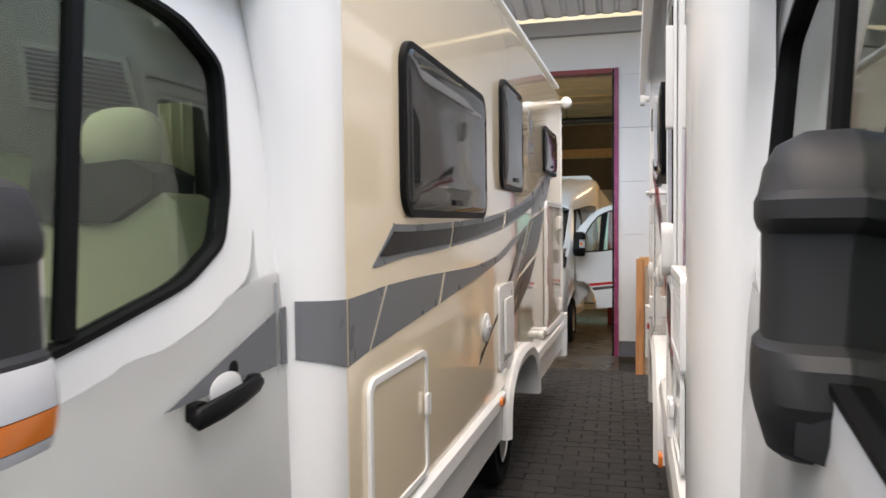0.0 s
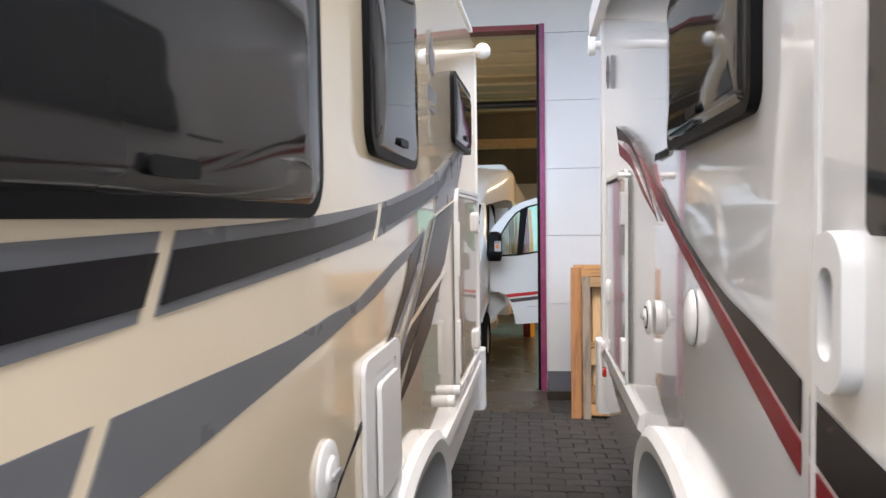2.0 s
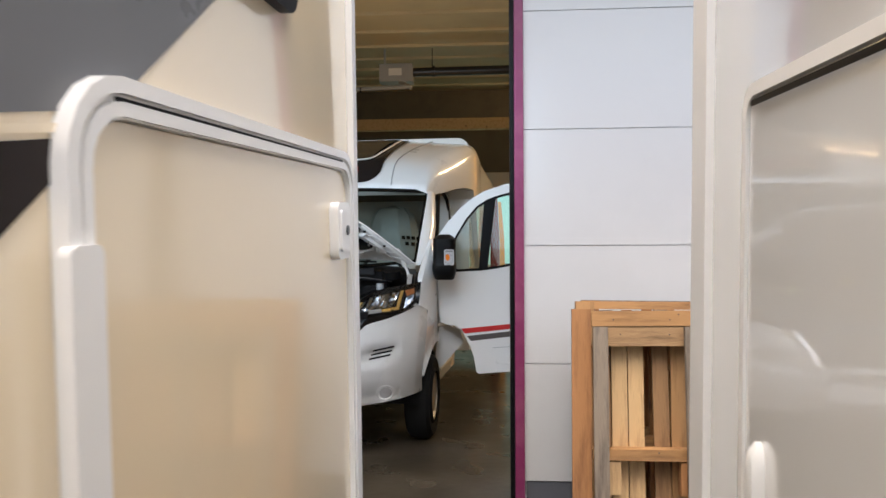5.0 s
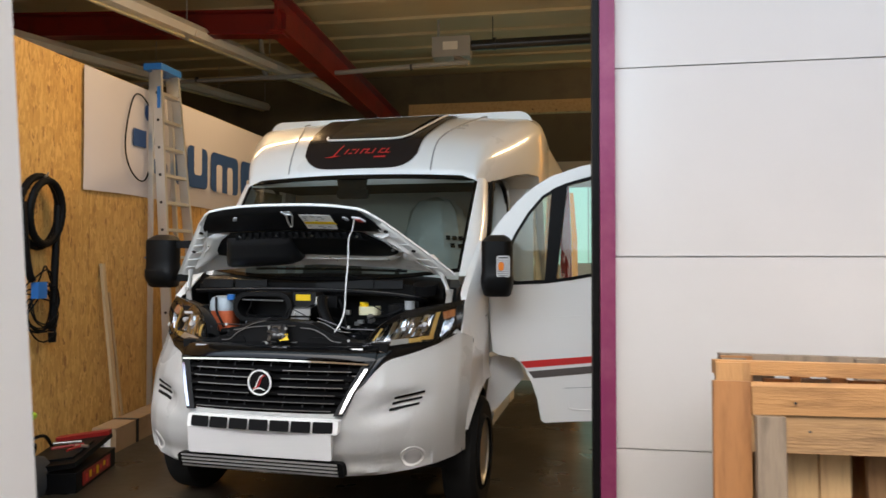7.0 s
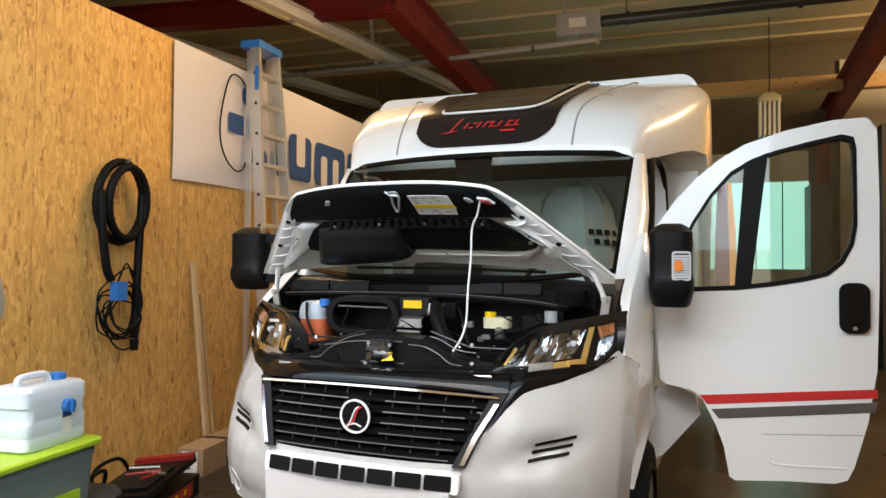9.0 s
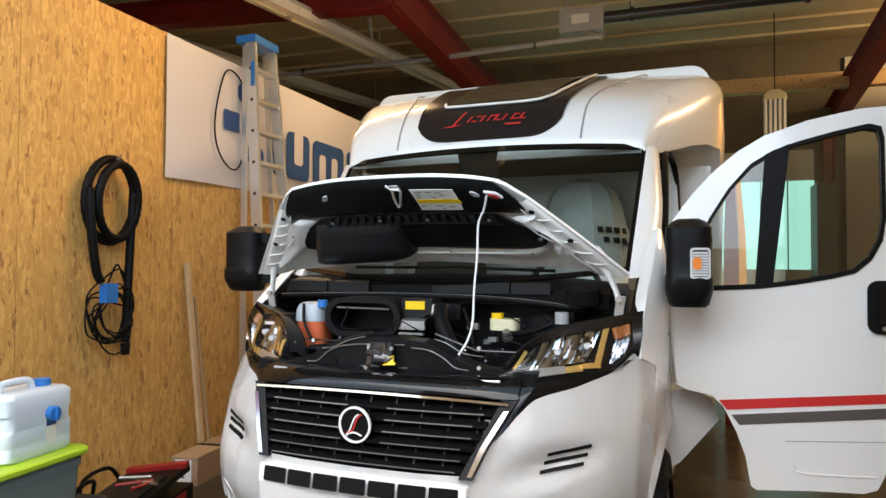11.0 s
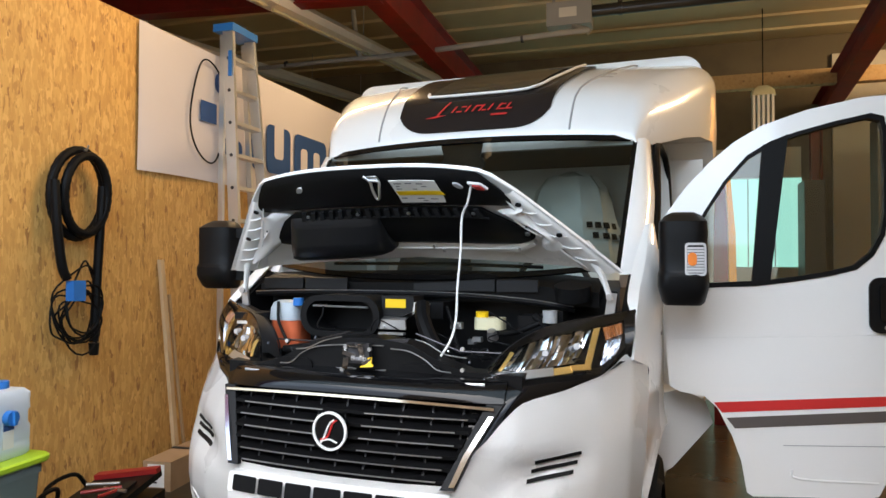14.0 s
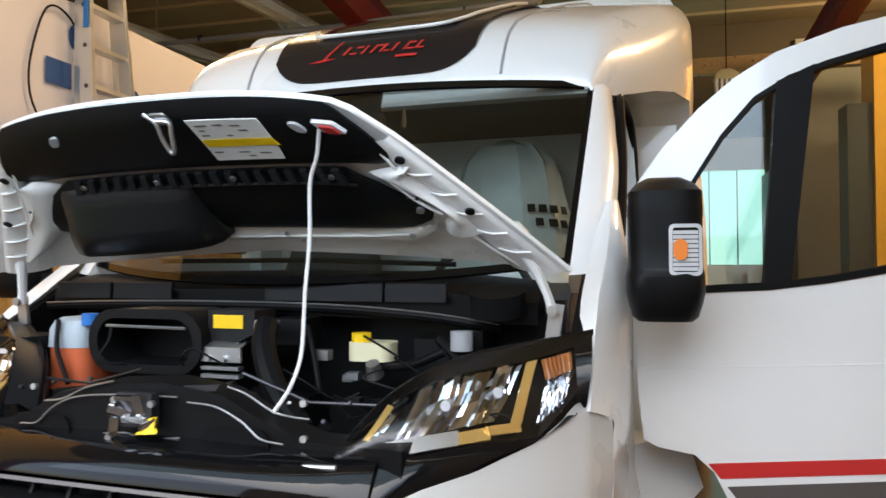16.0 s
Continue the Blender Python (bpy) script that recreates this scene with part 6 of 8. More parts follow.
def pillar(s):
    rows = []
    for v in span(-0.06, 0.965, 12):
        p = screen(1.0, v)
        g = 0.085 - 0.045 * max(0, v - 0.5) / 0.5
        rows.append([(s * (p.x - 0.01), p.y - 0.012, p.z + 0.008), (s * (p.x + g * 0.5), p.y + 0.0, p.z + 0.012), (s * (p.x + g + 0.02 * (1 - v)), p.y + 0.06, p.z), (s * (p.x + g - 0.005 + 0.02 * (1 - v)), p.y + 0.12, p.z - 0.03), (s * (p.x - 0.02), p.y + 0.10, p.z - 0.05), (s * (p.x - 0.015), p.y + 0.01, p.z - 0.01)])
    part("a_pillar", loft(rows), VAN_WHITE, van, "white screen pillar", smooth=60)
    # door frame round the opening
    path = smooth_path([(s * 0.985, 1.28, 1.55), (s * 0.985, 1.42, 1.80), (s * 0.965, 1.62, 2.05), (s * 0.955, 1.80, 2.11), (s * 0.96, 2.10, 2.12), (s * 0.985, 2.18, 1.95), (s * 1.0, 2.20, 1.2), (s * 1.0, 2.19, 0.55)], 5)
    part("door_seal", tube(path, 0.018, 8), RUBBER, van, "black door seal")
    part("b_pillar", loft([[(s * 0.90, 2.16, z), (s * x, 2.16, z), (s * x, 2.36, z), (s * 0.90, 2.36, z)] for z, x in ((0.42, 1.02), (1.3, 1.03), (2.15, 0.975))]), VAN_WHITE, van, bevel=0.01)
    part("sill", loft([[(s * 0.80, y, 0.42), (s * 1.0, y, 0.40), (s * 1.02, y, 0.50), (s * 0.98, y, 0.56), (s * 0.80, y, 0.56)] for y in (1.40, 2.4)]), VAN_WHITE, van, "white door sill", bevel=0.008)


both(pillar)
# closed door on the far side
part("cab_door", surface(lambda y, z: Vector((-1.0 - 0.02 * math.sin(max(0, min(1, (z - 0.5) / 0.8)) * math.pi) + 0.10 * max(0, z - 1.45), y, z)), span(1.22, 2.17, 8), span(0.45, 1.50, 8), 0.03), VAN_WHITE, van, "white closed passenger door", smooth=60)
part("cab_window", loft([[(-0.99, 1.30, 1.52), (-0.99, 2.15, 1.52), (-0.93, 2.15, 2.08), (-0.94, 1.72, 2.08)], [(-0.985, 1.30, 1.52), (-0.985, 2.15, 1.52), (-0.925, 2.15, 2.08), (-0.935, 1.72, 2.08)]]), DARK_GLASS, van).visible_shadow = False

# inside of the cab
part("dashboard", loft([[(-0.86, y, z), (0.86, y, z), (0.86, y, 0.6), (-0.86, y, 0.6)] for y, z in ((1.0, 1.36), (1.25, 1.40), (1.42, 1.36), (1.50, 1.18), (1.48, 0.8))]), DASH, van, "dark dashboard", bevel=0.02)
part("cab_floor", box((-0.95, 1.2, 0.42), (0.95, 2.5, 0.50)), RUBBER, van)
# dark brown sheets paint the shade of the cabin behind the seats
part("cab_bulkhead", box((-1.1, 3.3, 0.5), (1.1, 3.35, 2.5)), INTERIOR, van, "cabin wall behind the cab, shade put into its dark brown")
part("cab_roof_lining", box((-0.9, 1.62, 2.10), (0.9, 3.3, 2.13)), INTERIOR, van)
wheel_ring = [Vector((0.44 + 0.19 * math.cos(a), 1.62 - 0.10 * math.sin(a), 1.36 + 0.16 * math.sin(a))) for a in (2 * math.pi * k / 24 for k in range(25))]
part("steering_wheel", tube(wheel_ring, 0.016, 8), SEAT, van, "dark steering wheel")


def seat(s, film):
    rows = []
    for y, z, w, t in ((1.98, 0.92, 0.24, 0.12), (2.02, 1.15, 0.26, 0.13), (2.08, 1.45, 0.25, 0.12), (2.12, 1.62, 0.21, 0.10), (2.13, 1.70, 0.14, 0.08), (2.13, 1.78, 0.14, 0.09), (2.13, 1.92, 0.12, 0.08), (2.13, 1.96, 0.08, 0.05)):
        rows.append([(s * 0.44 + w * math.copysign(abs(math.cos(a)) ** 0.6, math.cos(a)), y + t * math.sin(a), z) for a in (2 * math.pi * k / 16 for k in range(16))])
    st = part("seat", loft(rows), SEAT, van, "dark cab seat" + (" under a clear plastic cover" if film else ""), smooth=60)
    part("seat_cushion", box((s * 0.44 - 0.25, 1.55, 0.78), (s * 0.44 + 0.25, 2.0, 0.95)), SEAT, st, bevel=0.04)
    part("seat_box", box((s * 0.44 - 0.2, 1.6, 0.5), (s * 0.44 + 0.2, 2.0, 0.78)), RUBBER, st)
    if film:
        rng = random.Random(4)
        outline = [(1.02, 0.33, 0.20, 1.98), (1.2, 0.33, 0.20, 2.0), (1.4, 0.32, 0.19, 2.05), (1.6, 0.30, 0.18, 2.08), (1.78, 0.25, 0.17, 2.1), (1.92, 0.21, 0.15, 2.1), (2.0, 0.14, 0.10, 2.1), (2.03, 0.03, 0.02, 2.1)]
        fold = [rng.uniform(-1, 1) for _ in range(36)]
        rows = []
        for z in span(1.02, 2.03, 26):
            w, t, y = (interp(z, [(o[0], o[k]) for o in outline]) for k in (1, 2, 3))
            fold = [0.75 * f + 0.5 * rng.uniform(-1, 1) for f in fold]
            rows.append([(s * 0.44 + w * (1 + 0.055 * fold[k]) * math.cos(2 * math.pi * k / 36), y + t * (1 + 0.08 * fold[k]) * math.sin(2 * math.pi * k / 36), z + 0.008 * fold[k - 3]) for k in range(36)])
        cover = part("seat_cover", loft(rows), FILM, st, "crumpled clear plastic seat cover with dark print", smooth=28)
        def on_cover(deg, z):
            w, t, y = (interp(z, [(o[0], o[k]) for o in outline]) + (0.022 if k < 3 else 0) for k in (1, 2, 3))
            return Vector((s * 0.44 + w * math.cos(radians(deg)), y - t * math.sin(radians(deg)), z))
        for deg, z, wide in ((66, 1.685, 7), (56, 1.683, 8), (45, 1.68, 9), (32, 1.675, 8), (60, 1.625, 7), (48, 1.62, 9), (36, 1.615, 8), (22, 1.61, 9)):
            part("print_bar", surface(lambda a, b: on_cover(deg - wide * a, z + 0.034 * b), span(0, 1, 3), span(0, 1, 1), 0.002), DARK_DECAL, cover, "dark print", smooth=0)


seat(1, True)
seat(-1, False)

# roof cap
def cap_bow(x, y):
    """How far the cap's nose swells forwards."""
    return 0.035 * (1 - min(1, (x / 1.0) ** 2)) * max(0, min(1, (2.1 - y) / 0.7))


def cap_row(y, z, hw, low, r):
    """A half-rounded roof section with a shoulder on each side."""
    n = 7
    out = []
    for k in range(n + 1):
        a = radians(90 * k / n)
        out.append((hw - r + r * math.sin(a), z - 0.035 - r + r * math.cos(a)))
    half = [(0.0, z + 0.012), (0.30, z + 0.010), (0.50, z + 0.004), (0.60, z - 0.001), (0.72, z - 0.010), (hw - r, z - 0.035)] + out[1:] + [(hw + 0.005, (z - 0.035 - r) * 0.5 + low * 0.5), (hw - 0.01, low)]
    rim = [(hw * k, low) for k in (0.75, 0.5, 0.25, 0.0)]
    half += rim
    return [Vector((x, y - cap_bow(x, y), v)) for x, v in half] + [Vector((-x, y - cap_bow(x, y), v)) for x, v in half[::-1][1:-1]]


CAP = [(1.530, 2.118, 0.87, 2.075, 0.006), (1.512, 2.135, 0.87, 2.075, 0.015), (1.512, 2.165, 0.875, 2.075, 0.03), (1.530, 2.215, 0.885, 2.075, 0.05), (1.565, 2.285, 0.905, 2.08, 0.07), (1.615, 2.355, 0.935, 2.085, 0.10), (1.685, 2.420, 0.975, 2.10, 0.14), (1.80, 2.485, 1.03, 2.13, 0.17),
       (1.95, 2.555, 1.095, 2.17, 0.18), (2.12, 2.63, 1.17, 2.20, 0.17), (2.32, 2.70, 1.235, 2.20, 0.15), (2.55, 2.75, 1.245, 2.0, 0.15), (2.9, 2.765, 1.235, 1.6, 0.16), (3.3, 2.77, 1.22, 1.2, 0.16)]
part("roof_cap", loft([cap_row(*r) for r in CAP]), VAN_WHITE, van, "white moulded roof cap", smooth=40)
part("living_body", loft([[(x, y, z) for x, z in body_section(-1.17, 1.17, 0.55, 2.755, 0.12)] for y in (2.42, 7.2)]), VAN_WHITE, van, "white living body", smooth=40)


def cap_z(y):
    return interp(y, [(r[0], r[1]) for r in CAP[2:]])


def on_cap(u, y, lift):
    return Vector((u, y - 0.004 - lift * 1.2 - cap_bow(u, y), cap_z(y) + 0.013 + lift))


def panel_point(a, b, lift):
    """a across and b backwards on the dark roof panel, its front corners rounded."""
    y = 1.518 + 0.96 * b + 0.05 * abs(2 * a - 1) ** 8 * (1 - b) ** 3
    hw = 0.435 + 0.10 * min(1, b * 1.3)
    return on_cap((2 * a - 1) * hw, y, lift)


part("dark_panel", surface(lambda a, b: panel_point(a, b, 0.004), span(0, 1, 28), span(0, 1, 24), 0.006), BROWN_DECAL, van, "dark brown roof panel with red script bars", smooth=60)
part("skylight", surface(lambda a, b: on_cap(-0.28 + (0.60 + 0.12 * b) * a, 1.690 + 0.75 * b, 0.014), span(0, 1, 8), span(0, 1, 14), 0.012), ACRYLIC, van, "dark skylight pane", smooth=60)
trim_path = smooth_path([(-0.31, 1.72), (-0.30, 1.685), (-0.26, 1.672), (0.0, 1.668), (0.26, 1.672), (0.34, 1.71), (0.39, 1.82), (0.45, 2.05), (0.49, 2.30)], 6)
part("skylight_trim", tube([on_cap(p.x, p.y, 0.014) for p in trim_path], 0.008, 6), WHITE_TRIM, van, "bright skylight trim")
# red script as plain slanted strokes
def script_stroke(u0, u1, w, v0, v1):
    """One slanted red stroke on the dark panel."""
    part("script_bar", surface(lambda a, b: on_cap(u0 + (u1 - u0) * b + w * (a - 0.5), 1.545 + v0 + (v1 - v0) * b, 0.0105), span(0, 1, 2), span(0, 1, 4), 0.002), RED_DECAL, van, "red script stroke", smooth=0)


script_stroke(-0.20, -0.14, 0.011, 0.012, 0.075)
script_stroke(-0.24, -0.17, 0.050, 0.008, 0.014)
for u in (-0.115, -0.035, 0.005, 0.045, 0.095, 0.145, 0.195):
    script_stroke(u, u + 0.022, 0.010, 0.022, 0.050)
for u, w in ((-0.075, 0.03), (0.07, 0.022), (0.17, 0.03), (0.215, 0.026)):
    script_stroke(u, u + 0.003, w, 0.022, 0.027)
for u, w in ((-0.06, 0.03), (0.035, 0.05), (0.165, 0.03)):
    script_stroke(u + 0.01, u + 0.013, w, 0.044, 0.049)
script_stroke(0.16, 0.163, 0.09, 0.004, 0.009)
for s in (1, -1):
    seam = smooth_path([(s * 0.545, 1.512), (s * 0.55, 1.56), (s * 0.56, 1.64), (s * 0.60, 1.80), (s * 0.68, 2.05), (s * 0.76, 2.25), (s * 0.80, 2.5)], 6)
    part("cap_seam", tube([(p.x, p.y - cap_bow(p.x, p.y), cap_z(p.y) + 0.004 - 0.03 * max(0, abs(p.x) - 0.6)) for p in seam], 0.006, 6), GREY_STEEL, van, "grey joint line in the roof cap")


# bonnet, propped open
def hood(u, w, d=0.0):
    """u from -1 to 1 across, w from 0 at the front lip to 1 at the hinge; d along the downward normal."""
    hw = interp(w, [(0, 0.46), (0.03, 0.49), (0.2, 0.575), (0.5, 0.70), (1.0, 0.915)])
    e = abs(u)
    return Vector((u * hw, 0.255 + 0.56 * w + 0.035 * e ** 2 * (1 - w) - 0.145 * e ** 3 * w, 1.845 - 0.33 * w - 0.03 * e ** 3 - 0.036 * w * w * e)) + Vector((0, -0.50, -0.87)) * d


bonnet = part("bonnet", surface(lambda u, w: hood(u, w), span(-1, 1, 40), span(0, 1, 20), 0.012), VAN_WHITE, van, "white bonnet propped open", smooth=60)
# rim folded down round the edge
rim = [(-1.0, w) for w in span(1, 0.05, 14)] + [(u, 0.0) for u in span(-1, 1, 30)] + [(1.0, w) for w in span(0.05, 1, 14)]
part("bonnet_rim", loft([[hood(u, w, 0.0), hood(u, w, 0.011), hood(u * 0.985, w * 0.98 + 0.006, 0.014), hood(u * 0.985, w * 0.98 + 0.006, 0.004)] for u, w in rim]), VAN_WHITE, bonnet, smooth=50)


def rib(name, points, r, mat, parent, label=""):
    """A rounded bead along points of (u, w, d) under the bonnet."""
    return part(name, tube(smooth_path([hood(*p) for p in points], 5), r, 6), mat, parent, label)


# pressed inner frame: a flange along each side, a web between it and the pad, and the rear bar
for s in (1, -1):
    rows = [[hood(s * (0.865 - 0.05 * w + (0.985 - 0.865 + 0.05 * w) * t), w, 0.010 + 0.020 * math.sin(math.pi * t) ** 0.45) for t in span(0, 1, 10)] for w in span(0.20, 0.99, 22)]
    side = part("inner_frame", loft(rows, False, False), VAN_WHITE, bonnet, "white pressed flange of the inner frame", smooth=45)
    web = [(0.345, 0.93), (0.37, 0.80), (0.40, 0.72), (0.46, 0.775), (0.52, 0.84), (0.59, 0.875), (0.64, 0.85), (0.69, 0.79), (0.745, 0.76)] if s > 0 else [(0.345, 0.80), (0.37, 0.70), (0.40, 0.66), (0.46, 0.665), (0.55, 0.68), (0.64, 0.69), (0.72, 0.75), (0.80, 0.80), (0.88, 0.87)]
    rows = []
    for w in span(web[0][0], web[-1][0], 22):
        inner = interp(w, web)
        rows.append([hood(s * (inner + (0.90 - inner) * t), w, 0.006 + 0.042 * math.sin(math.pi * min(1, 0.12 + 0.80 * t)) ** 0.7 + 0.004 * math.sin(9 * w + 6 * t)) for t in span(0, 1, 12)])
    part("frame_web", loft(rows, False, False), VAN_WHITE, side, "white pressed web with beads", smooth=45)
    for k in range(5):
        w = 0.38 + 0.115 * k
        rib("bead", [(s * 0.875, w, 0.031), (s * 0.92, w + 0.008, 0.034), (s * 0.965, w + 0.020, 0.024)], 0.0026, VAN_WHITE, side)
    rib("bead", [(s * 0.885, 0.24, 0.028), (s * 0.865, 0.40, 0.036), (s * 0.855, 0.62, 0.037), (s * 0.85, 0.80, 0.034), (s * 0.87, 0.96, 0.026)], 0.004, VAN_WHITE, side)
    rib("bead", [(s * 0.80, 0.42, 0.044), (s * 0.82, 0.52, 0.048), (s * 0.85, 0.60, 0.046)], 0.004, VAN_WHITE, side)
    for u, w in ((0.93, 0.305), (0.945, 0.60)):
        part("hole", cyl(hood(s * u, w, 0.030), (0, -0.5, -0.87), 0.012, 0.005, 16), RUBBER, side, "round hole")
    for u, w in ((0.80, 0.50), (0.83, 0.505)):
        part("hole", cyl(hood(s * u, w, 0.046), (0, -0.5, -0.87), 0.0045, 0.004, 10), DARK_STEEL, side)
rows = []
for u in span(-0.28, 0.74, 22):
    lift = 0.11 * max(0, abs(u) - 0.60) / 0.14 if abs(u) > 0.60 else 0.0
    rows.append([hood(u, 0.755 - 0.02 * abs(u) - 0.3 * lift, 0.010), hood(u, 0.760 - 0.02 * abs(u) - 0.3 * lift, 0.034), hood(u, 0.800 - lift, 0.040), hood(u, 0.850 - lift - 0.02 * abs(u), 0.034), hood(u, 0.860 - lift - 0.02 * abs(u), 0.010)])
bar = part("frame_bar", loft(rows), VAN_WHITE, bonnet, "white rear bar of the inner frame", smooth=50)
rib("bead", [(-0.15, 0.80, 0.041), (0.2, 0.80, 0.041), (0.45, 0.79, 0.041), (0.62, 0.765, 0.041)], 0.0035, VAN_WHITE, bar)
for u, w in ((0.16, 0.78), (0.20, 0.83), (0.63, 0.77)):
    part("bolt", cyl(hood(u, w, 0.040), (0, -0.5, -0.87), 0.007, 0.006, 10), STEEL, bar)


# black liners
def liner(name, w0, w1, table, d0, d1, label):
    return part(name, surface(lambda u, b: hood(u * interp(b, table), w0 + (w1 - w0) * b, d0 + (d1 - d0) * math.sin(math.pi * min(1, max(0, b))) ** 0.35 * (1 - 0.6 * abs(u) ** 6)), span(-1, 1, 32), span(0, 1, 12), 0.008), BLACK_PLASTIC, bonnet, label, smooth=60)


front_liner = liner("front_liner", 0.006, 0.352, [(0, 0.955), (0.3, 0.945), (0.75, 0.915), (0.9, 0.88), (1, 0.80)], 0.014, 0.040, "black front bonnet liner")
pad = liner("insulation_pad", 0.375, 0.748, [(0, 0.64), (0.12, 0.70), (0.35, 0.77), (0.58, 0.82), (0.72, 0.79), (0.9, 0.68), (1, 0.56)], 0.022, 0.050, "black sound insulation pad")
for k in range(19):
    u = -0.56 + k * 0.066
    part("clip_tab", loft([[hood(u - 0.015, w, d), hood(u + 0.015, w, d), hood(u + 0.015, w, d + 0.010), hood(u - 0.015, w, d + 0.010)] for w, d in ((0.350, 0.040), (0.405, 0.052))]), SOFT_PLASTIC, pad)
rib("pad_edge", [(-0.55, 0.415, 0.050), (0.0, 0.408, 0.056), (0.45, 0.410, 0.054), (0.66, 0.43, 0.050)], 0.004, SOFT_PLASTIC, pad)
for u in (-0.53, -0.17, 0.18, 0.60):
    part("clip", cyl(hood(u, 0.375, 0.052), (0, -0.5, -0.87), 0.008, 0.006, 10), STEEL, pad)
part("clip", cyl(hood(0.79, 0.575, 0.046), (0, -0.5, -0.87), 0.010, 0.008, 12), STEEL, pad)
# hanging air duct under the pad, its front face ribbed by one step
rows = []
for u, k in ((-0.66, 0.35), (-0.645, 0.75), (-0.60, 0.95), (-0.50, 1.0), (-0.36, 1.0), (-0.25, 0.98), (-0.16, 0.95), (-0.10, 0.85), (-0.06, 0.65), (-0.04, 0.3)):
    w = 0.025 * max(0, u + 0.30)
    rows.append([hood(u, 0.40 + w, 0.045), hood(u, 0.425 + w, 0.050 + 0.020 * k), hood(u, 0.46, 0.050 + 0.034 * k), hood(u, 0.54, 0.052 + 0.044 * k), hood(u, 0.575, 0.052 + 0.058 * k), hood(u, 0.61, 0.052 + 0.064 * k), hood(u, 0.68 - w, 0.052 + 0.067 * k), hood(u, 0.74 - 2 * w, 0.050 + 0.064 * k), hood(u, 0.765 - 2 * w, 0.046 + 0.052 * k), hood(u, 0.785 - 2 * w, 0.035 + 0.025 * k), hood(u, 0.76 - w, 0.02)])
part("air_duct", loft(rows), SATIN_PLASTIC, bonnet, "dark grey moulded air duct", smooth=75)
# label, hook, clip and stops on the front liner
lab = part("warning_label", surface(lambda a, b: hood(0.225 - 0.03 * b + (0.36 - 0.06 * b) * a, 0.052 + 0.215 * b, 0.052), span(0, 1, 6), span(0, 1, 4), 0.002), PAPER, bonnet, "white warning label with a yellow band", smooth=0)
part("label_band", surface(lambda a, b: hood(0.218 + 0.33 * a, 0.150 + 0.038 * b, 0.0552), span(0, 1, 6), span(0, 1, 2), 0.001), YELLOW, lab, smooth=0)
for u, w, l in ((0.25, 0.075, 0.06), (0.34, 0.073, 0.05), (0.42, 0.078, 0.05), (0.25, 0.10, 0.03), (0.44, 0.103, 0.04), (0.24, 0.125, 0.04), (0.36, 0.128, 0.03), (0.22, 0.215, 0.04), (0.33, 0.218, 0.05), (0.42, 0.225, 0.05), (0.36, 0.240, 0.03)):
    part("text_line", surface(lambda a, b: hood(u + l * a, w + 0.007 * b, 0.0552), span(0, 1, 3), span(0, 1, 1), 0.0008), GREY_DECAL, lab, smooth=0)
hook = smooth_path([hood(0.03, 0.02, 0.045), hood(0.075, 0.055, 0.055), hood(0.075, 0.10, 0.07), hood(0.085, 0.15, 0.085), hood(0.105, 0.15, 0.085), hood(0.135, 0.09, 0.07), hood(0.145, 0.055, 0.055), hood(0.08, 0.045, 0.052)], 5)
part("catch_hook", tube(hook, 0.0055, 8), STEEL, bonnet, "bright bonnet catch hook")
part("hook_plate", prism(rrect(-0.045, -0.016, 0.045, 0.016, 0.012), lambda u, v, d: hood(0.10 + u, 0.045 + v * 1.6, 0.044 + d), 0.0, 0.006), STEEL, bonnet)
clip = part("stay_clip", prism(rrect(-0.050, -0.017, 0.050, 0.017, 0.006), lambda u, v, d: hood(0.865 + u, 0.092 + v * 1.6, 0.042 + d), 0.0, 0.010), CLEAR_LENS, bonnet, "clear plastic stay clip")
part("clip_core", prism(rrect(-0.026, -0.012, 0.034, 0.012, 0.006), lambda u, v, d: hood(0.868 + u, 0.092 + v * 1.6, 0.0525 + d), 0.0, 0.006), RED_PLASTIC, clip, "red clip core")
for u in (-0.565, 0.708):
    part("rubber_stop", prism(rrect(-0.026, -0.015, 0.026, 0.015, 0.0145), lambda a, b, d: hood(u + a, 0.105 + b * 1.6, 0.044 + d), 0.0, 0.007), GREY_STEEL, bonnet)
stay = smooth_path([(0.420, 0.315, 1.755), (0.395, 0.35, 1.70), (0.362, 0.38, 1.645), (0.350, 0.40, 1.52), (0.338, 0.40, 1.39), (0.335, 0.39, 1.26), (0.325, 0.36, 1.187), (0.298, 0.33, 1.130)], 6)
part("bonnet_stay", tube(stay, 0.0046, 8), WHITE_TRIM, bonnet, "pale bonnet stay rod")
